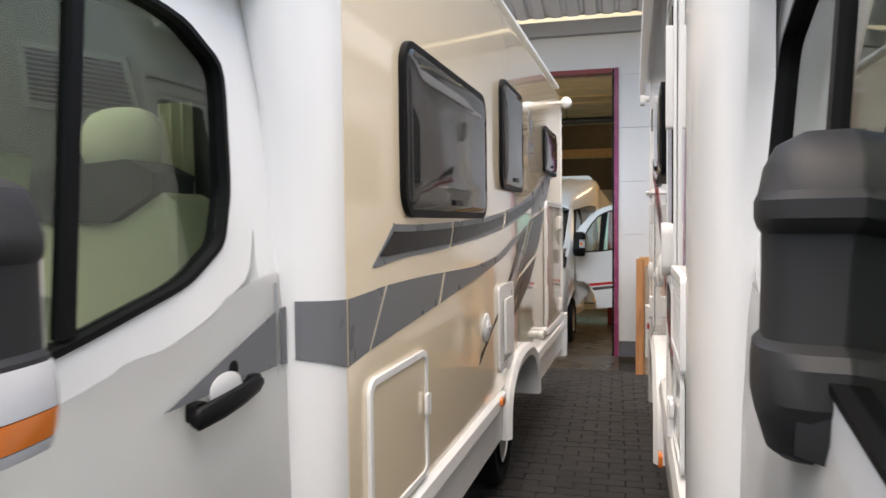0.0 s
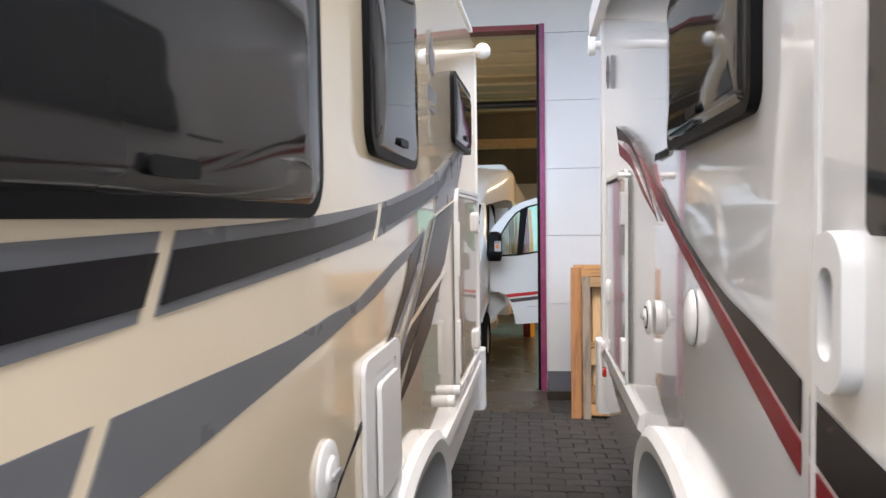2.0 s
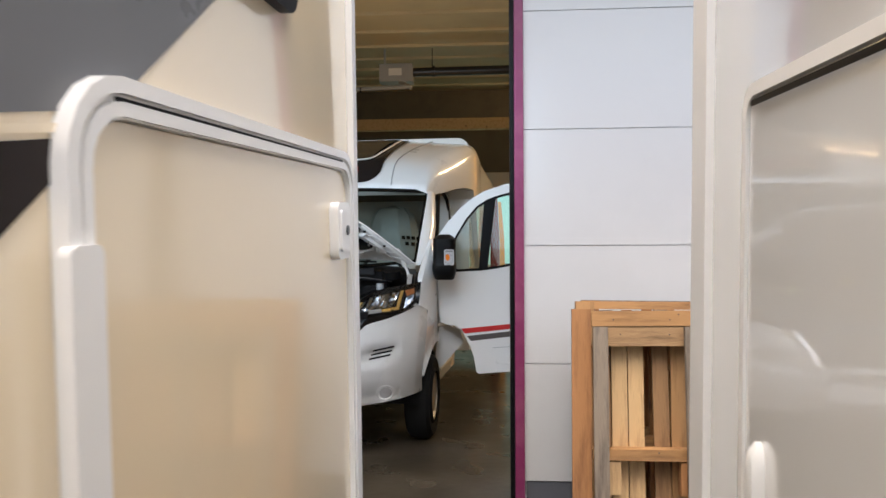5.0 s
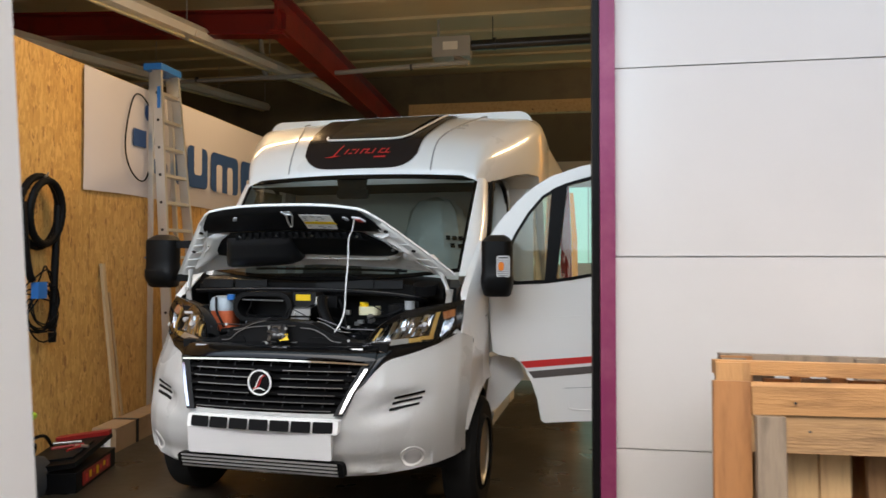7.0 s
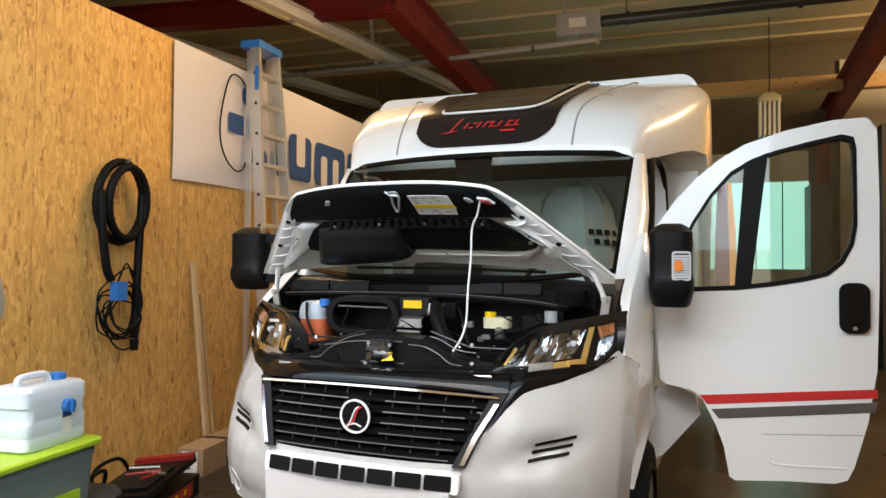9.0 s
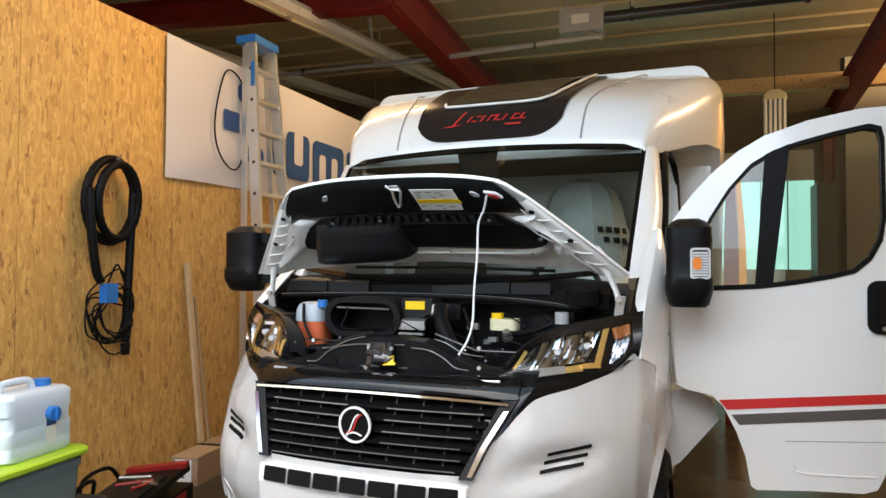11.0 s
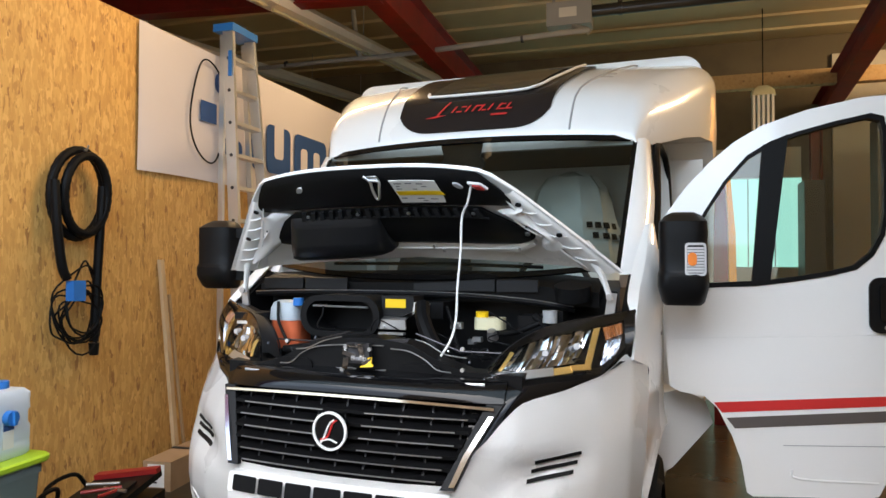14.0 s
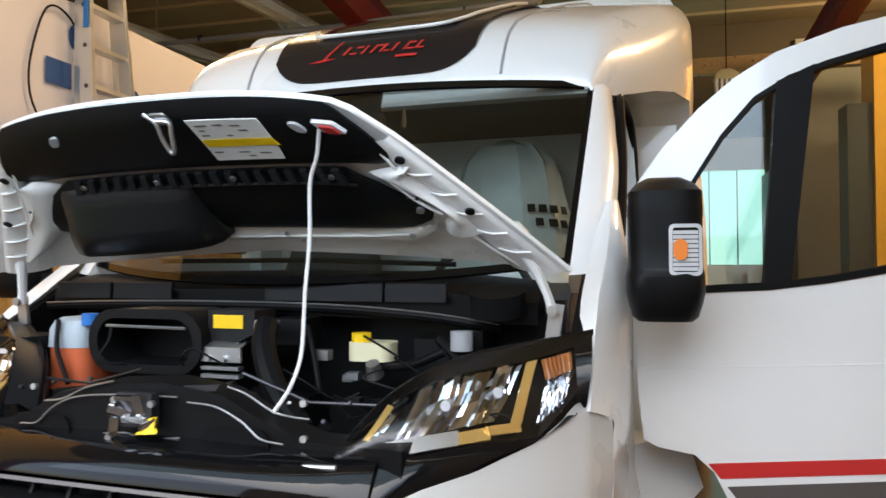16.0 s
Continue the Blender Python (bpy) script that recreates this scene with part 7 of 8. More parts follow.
for s in (1, -1):
    arm = part("hinge_arm", loft([[(s * (x - w), y, z), (s * (x - w * 0.5), y - 0.008, z), (s * (x + w * 0.5), y - 0.008, z), (s * (x + w), y, z), (s * (x + w), y + 0.012, z + 0.004), (s * (x - w), y + 0.012, z + 0.004)] for x, y, z, w in ((0.775, 0.60, 1.560, 0.020), (0.79, 0.615, 1.535, 0.026), (0.805, 0.64, 1.49, 0.022), (0.83, 0.67, 1.435, 0.013), (0.85, 0.69, 1.38, 0.010), (0.862, 0.70, 1.335, 0.012))]), VAN_WHITE, bonnet, "white bonnet hinge arm", bevel=0.003)
    for x, y, z in ((0.785, 0.60, 1.545), (0.80, 0.62, 1.505)):
        part("hinge_bolt", cyl((s * x, y, z), (0, -1, -0.2), 0.010, 0.010, 10), STEEL, arm)
    part("hinge_bolt", cyl((s * 0.862, 0.69, 1.345), (0, -1, 0), 0.013, 0.012, 12), STEEL, arm)
    part("hinge_plate", box((-0.018, -0.006, -0.07), (0.018, 0.006, 0.02), pose(s * 0.868, 0.712, 1.34, 0, s * 8, 0)), STEEL, arm, "bright hinge plate", bevel=0.003)

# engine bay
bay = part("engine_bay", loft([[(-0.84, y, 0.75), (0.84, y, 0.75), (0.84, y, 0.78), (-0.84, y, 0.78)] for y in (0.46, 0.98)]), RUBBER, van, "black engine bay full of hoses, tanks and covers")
part("firewall", box((-0.86, 0.93, 0.75), (0.86, 0.96, 1.36)), BLACK_PLASTIC, bay)
for s in (1, -1):
    part("bay_side", loft([[(s * (0.86 if y > 0.6 else 0.62), y, 0.80), (s * (0.89 if y > 0.6 else 0.65), y, 0.80), (s * (0.93 if y > 0.6 else 0.80), y, z), (s * (0.90 if y > 0.6 else 0.77), y, z)] for y, z in ((0.44, 1.0), (0.62, 1.16), (0.76, 1.30), (1.0, 1.44))]), BLACK_PLASTIC, bay)
# scuttle cover
part("scuttle", loft([[(-0.86, y, z), (-0.5, y - 0.02, z + 0.01), (0, y - 0.03, z + 0.015), (0.5, y - 0.02, z + 0.01), (0.80, y, z - 0.02), (0.80, y, z - 0.08), (0, y - 0.03, z - 0.06), (-0.86, y, z - 0.06)] for y, z in ((0.83, 1.375), (0.87, 1.40), (0.93, 1.42), (1.02, 1.43))]), BLACK_PLASTIC, bay, "black scuttle cover", smooth=40)
for x0, x1 in ((-0.82, -0.60), (-0.585, -0.36), (-0.02, 0.36), (0.37, 0.55)):
    part("scuttle_inset", loft([[(x, 0.800, 1.355), (x, 0.803, 1.405), (x, 0.815, 1.41), (x, 0.82, 1.355)] for x in (x0, x1)]), SOFT_PLASTIC, bay, "lighter grey cover panel", bevel=0.004)
seal = smooth_path([(-0.88, 0.83, 1.325), (-0.6, 0.80, 1.335), (-0.2, 0.785, 1.34), (0.2, 0.785, 1.335), (0.5, 0.80, 1.315), (0.70, 0.83, 1.285)], 6)
part("seal_strip", tube(seal, 0.014, 8), RUBBER, bay, "black rubber seal strip")
part("seal_wire", tube([p + Vector((0, -0.014, 0.012)) for p in seal], 0.0025, 6), STEEL, bay)
part("wiper_arm", tube([(-0.5, 0.93, 1.475), (0.1, 0.86, 1.475), (0.55, 0.90, 1.46)], 0.008, 6), RUBBER, bay)
part("scuttle_bowl", cyl((0.70, 0.80, 1.33), (0, -0.25, 1), 0.075, 0.06, 20), BLACK_PLASTIC, bay)
# coolant tank
tank = part("coolant_tank", loft([[(x, y, z) for x, y in rrect(-0.655, 0.60, -0.505, 0.75, 0.04)] for z in (1.09, 1.10, 1.215)]), ORANGE_FLUID, bay, "translucent coolant tank with orange fluid", bevel=0.008)
part("tank_top", loft([[(-0.59 + (x + 0.58) * k, 0.675 + (y - 0.675) * k, z) for x, y in rrect(-0.655, 0.60, -0.505, 0.75, 0.04)] for z, k in ((1.216, 0.99), (1.27, 0.95), (1.295, 0.80), (1.305, 0.55))]), TANK_MILK, tank, "milky upper half")
part("tank_cap", cyl((-0.520, 0.64, 1.283), (0, 0, 1), 0.024, 0.034, 18), BLUE_PLASTIC, tank, "blue screw cap", bevel=0.004)
part("tank_hose", tube(smooth_path([(-0.60, 0.60, 1.30), (-0.585, 0.58, 1.22), (-0.55, 0.57, 1.16), (-0.52, 0.56, 1.12)], 5), 0.007, 8), RUBBER, tank)
box_l = part("relay_box", box((-0.80, 0.55, 1.06), (-0.665, 0.70, 1.25)), BLACK_PLASTIC, bay, "black relay box", bevel=0.01)
for z in (1.10, 1.14, 1.20):
    part("relay_label", box((-0.785, 0.546, z), (-0.70, 0.5495, z + 0.014)), PAPER, box_l)
# air intake
o, i = rrect(-0.475, 1.155, -0.085, 1.335, 0.085, 8), rrect(-0.445, 1.18, -0.115, 1.31, 0.065, 8)
duct = part("air_intake", frame_ring(o, i, lambda u, v, d: Vector((u, 0.60 - d, v)), -0.16, 0.012), BLACK_PLASTIC, bay, "wide black oval air intake", bevel=0.012)
part("intake_back", prism(i, lambda u, v, d: Vector((u, 0.60 - d, v)), -0.16, -0.15), RUBBER, duct)
part("intake_lip", tube([(-0.41, 0.588, 1.288), (-0.14, 0.588, 1.285)], 0.0045, 6), STEEL, duct)
# fuse box with yellow label
fuse = part("fuse_box", box((-0.095, 0.63, 1.25), (0.055, 0.74, 1.335)), SOFT_PLASTIC, bay, "grey fuse box with a yellow label", bevel=0.006)
part("label", box((-0.075, 0.6255, 1.285), (0.02, 0.6295, 1.322)), YELLOW, fuse, "yellow label")
part("bracket", loft([[(-0.105, y, z), (0.03, y, z), (0.03, y + 0.01, z), (-0.105, y + 0.01, z)] for y, z in ((0.64, 1.250), (0.60, 1.235), (0.60, 1.195))]), STEEL, fuse, "zinc plated bracket", bevel=0.003)
part("bracket_wing", prism([(0.0, 1.245), (0.055, 1.27), (0.13, 1.30), (0.135, 1.31), (0.06, 1.31), (0.05, 1.255)], lambda u, v, d: Vector((u, 0.63 - d, v)), 0.0, 0.006), BRIGHT_TRIM, fuse, "bright bracket arm", bevel=0.002)
for z in (1.150, 1.172):
    part("bracket_step", box((-0.10, 0.605, z), (0.02, 0.63, z + 0.010)), STEEL, fuse, bevel=0.002)
for x in (-0.07, -0.02, 0.03):
    part("bolt", cyl((x, 0.60, 1.205), (0, -1, 0), 0.008, 0.01, 8), STEEL, fuse)
part("battery_cover", box((0.06, 0.68, 1.24), (0.17, 0.80, 1.31)), BLACK_PLASTIC, bay, bevel=0.01)
part("engine_lump", cyl((-0.02, 0.58, 1.07), (0, -1, 0.2), 0.05, 0.05, 18), STEEL, bay, "bright alternator housing", bevel=0.006)
# wires, clips and bolts between the covers
rng = random.Random(31)
for k in range(14):
    x, y, z = rng.uniform(-0.45, 0.66), rng.uniform(0.44, 0.62), rng.uniform(1.06, 1.20)
    pts = [(x, y, z)]
    for q in range(3):
        pts.append((pts[-1][0] + rng.uniform(-0.10, 0.10), pts[-1][1] + rng.uniform(-0.03, 0.04), pts[-1][2] + rng.uniform(-0.05, 0.05)))
    part("wire", tube(smooth_path(pts, 5), rng.choice((0.003, 0.004, 0.006)), 6), rng.choice((RUBBER, RUBBER, SOFT_PLASTIC)), bay)
for k in range(22):
    x, z = rng.uniform(-0.55, 0.62), rng.uniform(1.05, 1.17)
    part("bolt", cyl((x, 0.36 + rng.uniform(0, 0.08), z), (rng.uniform(-0.4, 0.4), -1, 0.3), rng.uniform(0.003, 0.006), 0.008, 8), rng.choice((STEEL, DARK_STEEL)), bay)
# brake fluid
res = part("brake_reservoir", loft([[(x, y, z) for x, y in rrect(0.295, 0.70, 0.42, 0.80, 0.03)] for z in (1.198, 1.203, 1.240, 1.248)]), CREAM, bay, "cream brake fluid reservoir", bevel=0.006)
part("reservoir_cap", cyl((0.325, 0.74, 1.248), (0, 0, 1), 0.027, 0.024, 18), YELLOW, res, "yellow screw cap", bevel=0.004)
part("reservoir_neck", cyl((0.388, 0.69, 1.165), (0, -0.6, 1), 0.024, 0.040, 18, 0.018), STEEL, res, "bright metal fitting", bevel=0.008)
# slam panel with two arches and the catch
slam_top = [(-0.62, 1.075), (-0.46, 1.075), (-0.36, 1.10), (-0.26, 1.155), (-0.12, 1.185), (0.05, 1.195), (0.20, 1.175), (0.32, 1.115), (0.42, 1.085), (0.62, 1.08)]
part("slam_panel", loft([[(x, 0.30 - 0.03 * (1 - abs(x)), z), (x, 0.36, z + 0.005), (x, 0.36, 1.02), (x, 0.30 - 0.03 * (1 - abs(x)), 1.02)] for x, z in slam_top]), BLACK_PLASTIC, bay, "black slam panel with two arches", smooth=50)
part("slam_plate", prism([(0.085, 1.172), (0.185, 1.182), (0.195, 1.196), (0.10, 1.190)], lambda u, v, d: Vector((u, 0.285 - d, v)), 0.0, 0.006), DARK_STEEL, bay, "grey plate beside the catch", bevel=0.003)
# thin steel beads draw the highlights on the black panel's pressed edges
for path, y in ((((-0.356, 1.081), (-0.306, 1.086), (-0.257, 1.125), (-0.189, 1.152), (-0.069, 1.164), (0.096, 1.167)), 0.262), (((-0.285, 1.138), (-0.23, 1.146), (-0.162, 1.175), (-0.082, 1.194)), 0.265),
                (((0.223, 1.195), (0.269, 1.182), (0.333, 1.149), (0.377, 1.14), (0.422, 1.137)), 0.268), (((0.127, 1.158), (0.199, 1.152), (0.264, 1.124), (0.31, 1.091), (0.366, 1.083)), 0.258), (((-0.174, 1.065), (-0.042, 1.08), (0.009, 1.07), (0.109, 1.079)), 0.255)):
    part("rail_highlight", tube(smooth_path([(x, y, z) for x, z in path], 5), 0.0022, 6), STEEL, bay, "steel bead painting the edge highlight of the lock carrier")
for x, z in ((0.40, 1.09), (-0.34, 1.165), (0.40, 1.165)):
    part("bolt", cyl((x, 0.29, z), (0, -1, 0.1), 0.008, 0.01, 10), STEEL, bay)
for x in (-0.30, 0.24):
    part("slam_hole", prism(rrect(x - 0.085, 1.045, x + 0.085, 1.105, 0.03), lambda u, v, d: Vector((u, 0.272 - d, v)), -0.004, 0.004), RUBBER, bay)
part("slam_bar", tube([(-0.55, 0.50, 1.145), (-0.32, 0.44, 1.15), (-0.12, 0.40, 1.20)], 0.004, 8), DARK_STEEL, bay)
part("slam_bar", tube([(0.16, 0.42, 1.20), (0.34, 0.42, 1.14), (0.55, 0.46, 1.135)], 0.0045, 8), DARK_STEEL, bay)
catch = part("bonnet_catch", box((-0.045, 0.235, 1.10), (0.050, 0.26, 1.175)), DARK_STEEL, bay, "zinc plated bonnet catch with a yellow tab", bevel=0.004)
for x, z in ((-0.045, 1.16), (0.055, 1.155), (-0.06, 1.075), (0.02, 1.12)):
    part("catch_bolt", cyl((x, 0.235, z), (0, -1, 0), 0.008, 0.010, 10), STEEL, catch)
for x, z, w, h, a in ((-0.03, 1.135, 0.05, 0.018, 20), (0.02, 1.15, 0.018, 0.05, -12), (-0.045, 1.10, 0.02, 0.045, 8), (0.045, 1.11, 0.04, 0.012, -25), (-0.005, 1.165, 0.06, 0.010, 4)):
    part("catch_plate", box((-w / 2, -0.004, -h / 2), (w / 2, 0.004, h / 2), pose(x, 0.228, z, 14, a, 25)), CHROME, catch, bevel=0.001)
part("catch_spring", tube([(-0.02 + 0.06 * k / 40, 0.226 + 0.007 * math.cos(k * 1.3), 1.118 + 0.007 * math.sin(k * 1.3)) for k in range(41)], 0.0018, 5), STEEL, catch)
part("catch_tab", loft([[(0.045, 0.240, 1.125), (0.062, 0.240, 1.125), (0.062, 0.232, 1.122), (0.045, 0.232, 1.122)], [(0.045, 0.232, 1.104), (0.064, 0.232, 1.104), (0.064, 0.226, 1.102), (0.045, 0.226, 1.102)], [(0.020, 0.226, 1.092), (0.075, 0.226, 1.097), (0.075, 0.219, 1.093), (0.020, 0.219, 1.088)]]), YELLOW, catch, "yellow release tab", bevel=0.003)
part("lower_rail", tube(smooth_path([(-0.50, 0.235, 1.052), (-0.2, 0.20, 1.046), (0.1, 0.195, 1.046), (0.5, 0.235, 1.052)], 5), 0.006, 8), STEEL, bay)
# hoses and small parts in the depth
rng = random.Random(11)
for path, r in (([(0.10, 0.62, 1.30), (0.13, 0.56, 1.24), (0.20, 0.50, 1.15), (0.30, 0.46, 1.06)], 0.032), ([(0.18, 0.70, 1.29), (0.22, 0.66, 1.22), (0.26, 0.62, 1.12)], 0.008),
                ([(-0.50, 0.50, 1.10), (-0.30, 0.52, 1.12), (-0.10, 0.50, 1.10), (0.05, 0.55, 1.14)], 0.018), ([(0.40, 0.72, 1.18), (0.50, 0.66, 1.20), (0.60, 0.64, 1.24)], 0.012),
                ([(0.55, 0.75, 1.26), (0.62, 0.70, 1.20), (0.60, 0.62, 1.10)], 0.016), ([(-0.70, 0.80, 1.28), (-0.66, 0.72, 1.25), (-0.68, 0.62, 1.22)], 0.010), ([(0.02, 0.70, 1.10), (0.10, 0.62, 1.08), (0.22, 0.60, 1.02)], 0.02)):
    part("hose", tube(smooth_path(path, 6), r, 10), RUBBER, bay, "black rubber hose")
for k in range(16):
    x, z = rng.uniform(-0.1, 0.66), rng.uniform(0.98, 1.24)
    y = rng.uniform(0.60, 0.80)
    part("clamp", box((x, y, z), (x + rng.uniform(0.012, 0.05), y + 0.03, z + rng.uniform(0.012, 0.03)), None), STEEL if k % 3 == 0 else SOFT_PLASTIC, bay, bevel=0.003)
for x, y, z, w in ((0.48, 0.74, 1.18, 0.10), (0.60, 0.78, 1.20, 0.06), (-0.05, 0.72, 1.0, 0.2), (-0.45, 0.62, 0.98, 0.3), (0.25, 0.70, 1.0, 0.25)):
    part("engine_cover", box((x, y, z), (x + w, y + 0.12, z + 0.08)), BLACK_PLASTIC, bay, bevel=0.012)
part("strut_cap", cyl((0.62, 0.72, 1.235), (0, 0, 1), 0.03, 0.05, 16), GREY_STEEL, bay, bevel=0.004)

# open driver's door
door = tagged(new("cab_door"), "open white driver door with red and brown stripes")
door.parent = van


def door_place(u, v, d):
    """u sideways from the hinge line, v up, d towards the front."""
    return Vector((u, 1.09 + 0.03 * (u - 1.0) - d + 0.05 * max(0, v - 1.45), v))


DOOR = [(1.035, 1.68), (1.12, 1.80), (1.22, 1.91), (1.32, 1.995), (1.43, 2.06), (1.60, 2.115), (1.80, 2.152), (1.93, 2.155), (1.965, 2.10), (1.97, 1.80), (1.965, 1.40), (1.955, 1.05), (1.92, 0.82), (1.865, 0.62), (1.84, 0.565), (1.79, 0.545),
        (1.60, 0.535), (1.385, 0.515), (1.362, 0.53), (1.34, 0.66), (1.305, 0.76), (1.25, 0.87), (1.20, 0.915), (1.10, 0.93), (1.06, 0.95), (1.045, 1.1), (1.04, 1.35), (1.03, 1.55)]
HOLE = [(1.145, 1.585), (1.20, 1.70), (1.28, 1.83), (1.37, 1.935), (1.46, 1.99), (1.56, 2.025), (1.70, 2.06), (1.83, 2.085), (1.875, 2.07), (1.885, 2.02), (1.885, 1.85), (1.885, 1.68), (1.87, 1.59), (1.83, 1.51), (1.77, 1.455), (1.68, 1.43),
        (1.55, 1.405), (1.40, 1.385), (1.34, 1.382), (1.30, 1.38), (1.26, 1.378), (1.22, 1.375), (1.19, 1.375), (1.175, 1.38), (1.165, 1.40), (1.155, 1.45), (1.15, 1.50), (1.145, 1.54)]
skin = part("door_skin", frame_ring(DOOR, HOLE, door_place, -0.05, 0.0), VAN_WHITE, door, "white door skin", bevel=0.006, smooth=40)
shrunk = [(u + (1.55 - u) * 0.045, v + (1.75 - v) * 0.06) for u, v in HOLE]
part("window_seal", frame_ring(HOLE, shrunk, door_place, -0.045, 0.004), RUBBER, door, "black window seal", smooth=40)
part("door_pane", prism(shrunk, door_place, -0.025, -0.021), GLASS, door, "clear door window").visible_shadow = False
part("window_pillar", prism([(1.385, 1.385), (1.455, 1.392), (1.53, 2.018), (1.43, 1.975)], door_place, -0.04, 0.003), RUBBER, door, "black window divider", bevel=0.004)
part("door_seal", tube([door_place(u + (1.55 - u) * 0.03, v + (1.4 - v) * 0.03, -0.062) for u, v in DOOR + DOOR[:1]], 0.012, 8), RUBBER, door)
part("door_card", prism([(1.12, 1.36), (1.80, 1.42), (1.86, 1.2), (1.85, 0.85), (1.78, 0.62), (1.42, 0.6), (1.38, 0.75), (1.28, 0.93), (1.12, 1.0)], door_place, -0.10, -0.055), DASH, door, "dark inner door card", bevel=0.01)
cup = part("door_handle", prism(rrect(1.81, 1.205, 1.928, 1.425, 0.04), door_place, 0.0, 0.018), BLACK_PLASTIC, door, "black door handle with key cylinder", bevel=0.008)
part("handle_grip", prism(rrect(1.845, 1.25, 1.893, 1.40, 0.02), door_place, 0.0182, 0.034), GLOSS_BLACK, cup, bevel=0.006)
part("key_cylinder", cyl(door_place(1.87, 1.228, 0.018), (0, -1, 0), 0.009, 0.004, 12), STEEL, cup)
part("door_stripe", prism([(1.235, 0.893), (1.955, 0.968), (1.955, 0.930), (1.268, 0.853)], door_place, 0.0004, 0.003), RED_DECAL, door, "red door stripe")
part("door_stripe", prism([(1.285, 0.832), (1.955, 0.912), (1.945, 0.868), (1.318, 0.790)], door_place, 0.0004, 0.003), material("brown_grey_decal", (0.10, 0.085, 0.08), 0.35, var=0.04), door, "brown-grey door stripe")
part("door_crease", tube([door_place(1.06, 1.155, 0.0), door_place(1.955, 1.205, 0.0)], 0.0016, 6), VAN_WHITE, door)
part("door_crease", tube([door_place(1.50, 0.735, 0.0), door_place(1.90, 0.765, 0.0)], 0.002, 6), GREY_STEEL, door)
part("door_crease", tube(smooth_path([door_place(1.53, 0.64, 0.0), door_place(1.56, 0.605, 0.0), door_place(1.84, 0.615, 0.0)], 5), 0.005, 6), VAN_WHITE, door)
for z in (1.28, 0.98):
    part("hinge", box((0.96, 1.07, z), (1.025, 1.13, z + 0.06)), VAN_WHITE, door, bevel=0.006)
door_mirror(van, pose(1.125, 0.87, 1.312, 0, 0, 4) @ Matrix.Diagonal((0.95, 1, 1, 1)), BLACK_PLASTIC, "middle", False, 0.0, 0.95)
part("mirror_arm_foot", prism(rrect(1.04, 1.38, 1.14, 1.62, 0.03), door_place, 0.0, 0.18), BLACK_PLASTIC, door, bevel=0.01)
door_mirror(van, pose(-1.335, 1.12, 1.335, 0, 0, 3) @ Matrix.Diagonal((-1.15, 1, 1.02, 1)), BLACK_PLASTIC, "", True, 0.0, 0.95)
# inner wing panel seen through the open door
part("footwell", loft([[(0.97, 1.24, 0.50), (1.03, 1.22, 0.90), (1.10, 1.24, 0.92), (1.20, 1.30, 0.86), (1.23, 1.32, 0.76), (1.06, 1.26, 0.56)], [(0.95, 1.34, 0.50), (0.97, 1.34, 0.90), (1.02, 1.34, 0.92), (1.14, 1.40, 0.86), (1.17, 1.40, 0.76), (1.02, 1.36, 0.56)]]), VAN_WHITE, van, "white door sill panel", bevel=0.02)


# ---- loose things in the hall ----
def build_ladder():
    lad = thing("step_ladder", pose(-4.0, 12.6, 0), "tall aluminium step ladder with blue plastic top", "ladder")

    def bar(name, a, b, wx, wy):
        part(name, loft([[(x - wx, y - wy, z), (x + wx, y - wy, z), (x + wx, y + wy, z), (x - wx, y + wy, z)] for x, y, z in (a, b)]), ALU, lad, bevel=0.004)
    # climbing side in front, props behind, both near the boards
    for yb, yt in ((-0.34, -0.31), (0.27, -0.02)):
        bar("stile", (0.06, yb, 0.0), (-0.12, yt, 3.34), 0.045, 0.016)
        bar("prop", (-0.235, yb + 0.12, 0.0), (-0.21, yt + 0.06, 3.30), 0.022, 0.013)
        part("foot", box((0.01, yb - 0.03, 0.0), (0.115, yb + 0.03, 0.06)), RUBBER, lad, bevel=0.006)
        part("foot", box((-0.265, yb + 0.09, 0.0), (-0.205, yb + 0.15, 0.05)), RUBBER, lad, bevel=0.006)
    for k in range(12):
        z = 0.28 + k * 0.255
        f = z / 3.34
        x = 0.06 - 0.18 * f
        y0, y1 = -0.34 + 0.03 * f, 0.27 - 0.29 * f
        part("tread", box((x - 0.04, y0 + 0.012, z - 0.014), (x + 0.04, y1 - 0.012, z + 0.014)), ALU, lad, bevel=0.004)
        for y in (y0 - 0.017, y1 + 0.017):
            part("rivet", cyl((x, y + 0.002, z), (0, -1, 0), 0.014, 0.005, 10), DARK_STEEL, lad)
    part("top_cap", box((-0.24, -0.34, 3.30), (-0.06, 0.01, 3.36)), BLUE_PLASTIC, lad, "blue plastic top cap", bevel=0.012)
    part("strap", tube([(0.0, -0.335, 1.6), (-0.22, -0.33, 1.55)], 0.008, 6), BLUE_PLASTIC, lad)
    part("maker_label", box((-0.10, -0.340, 2.94), (-0.07, -0.334, 3.14)), BLUE_PLASTIC, lad, "blue and white label")
    return lad


build_ladder()

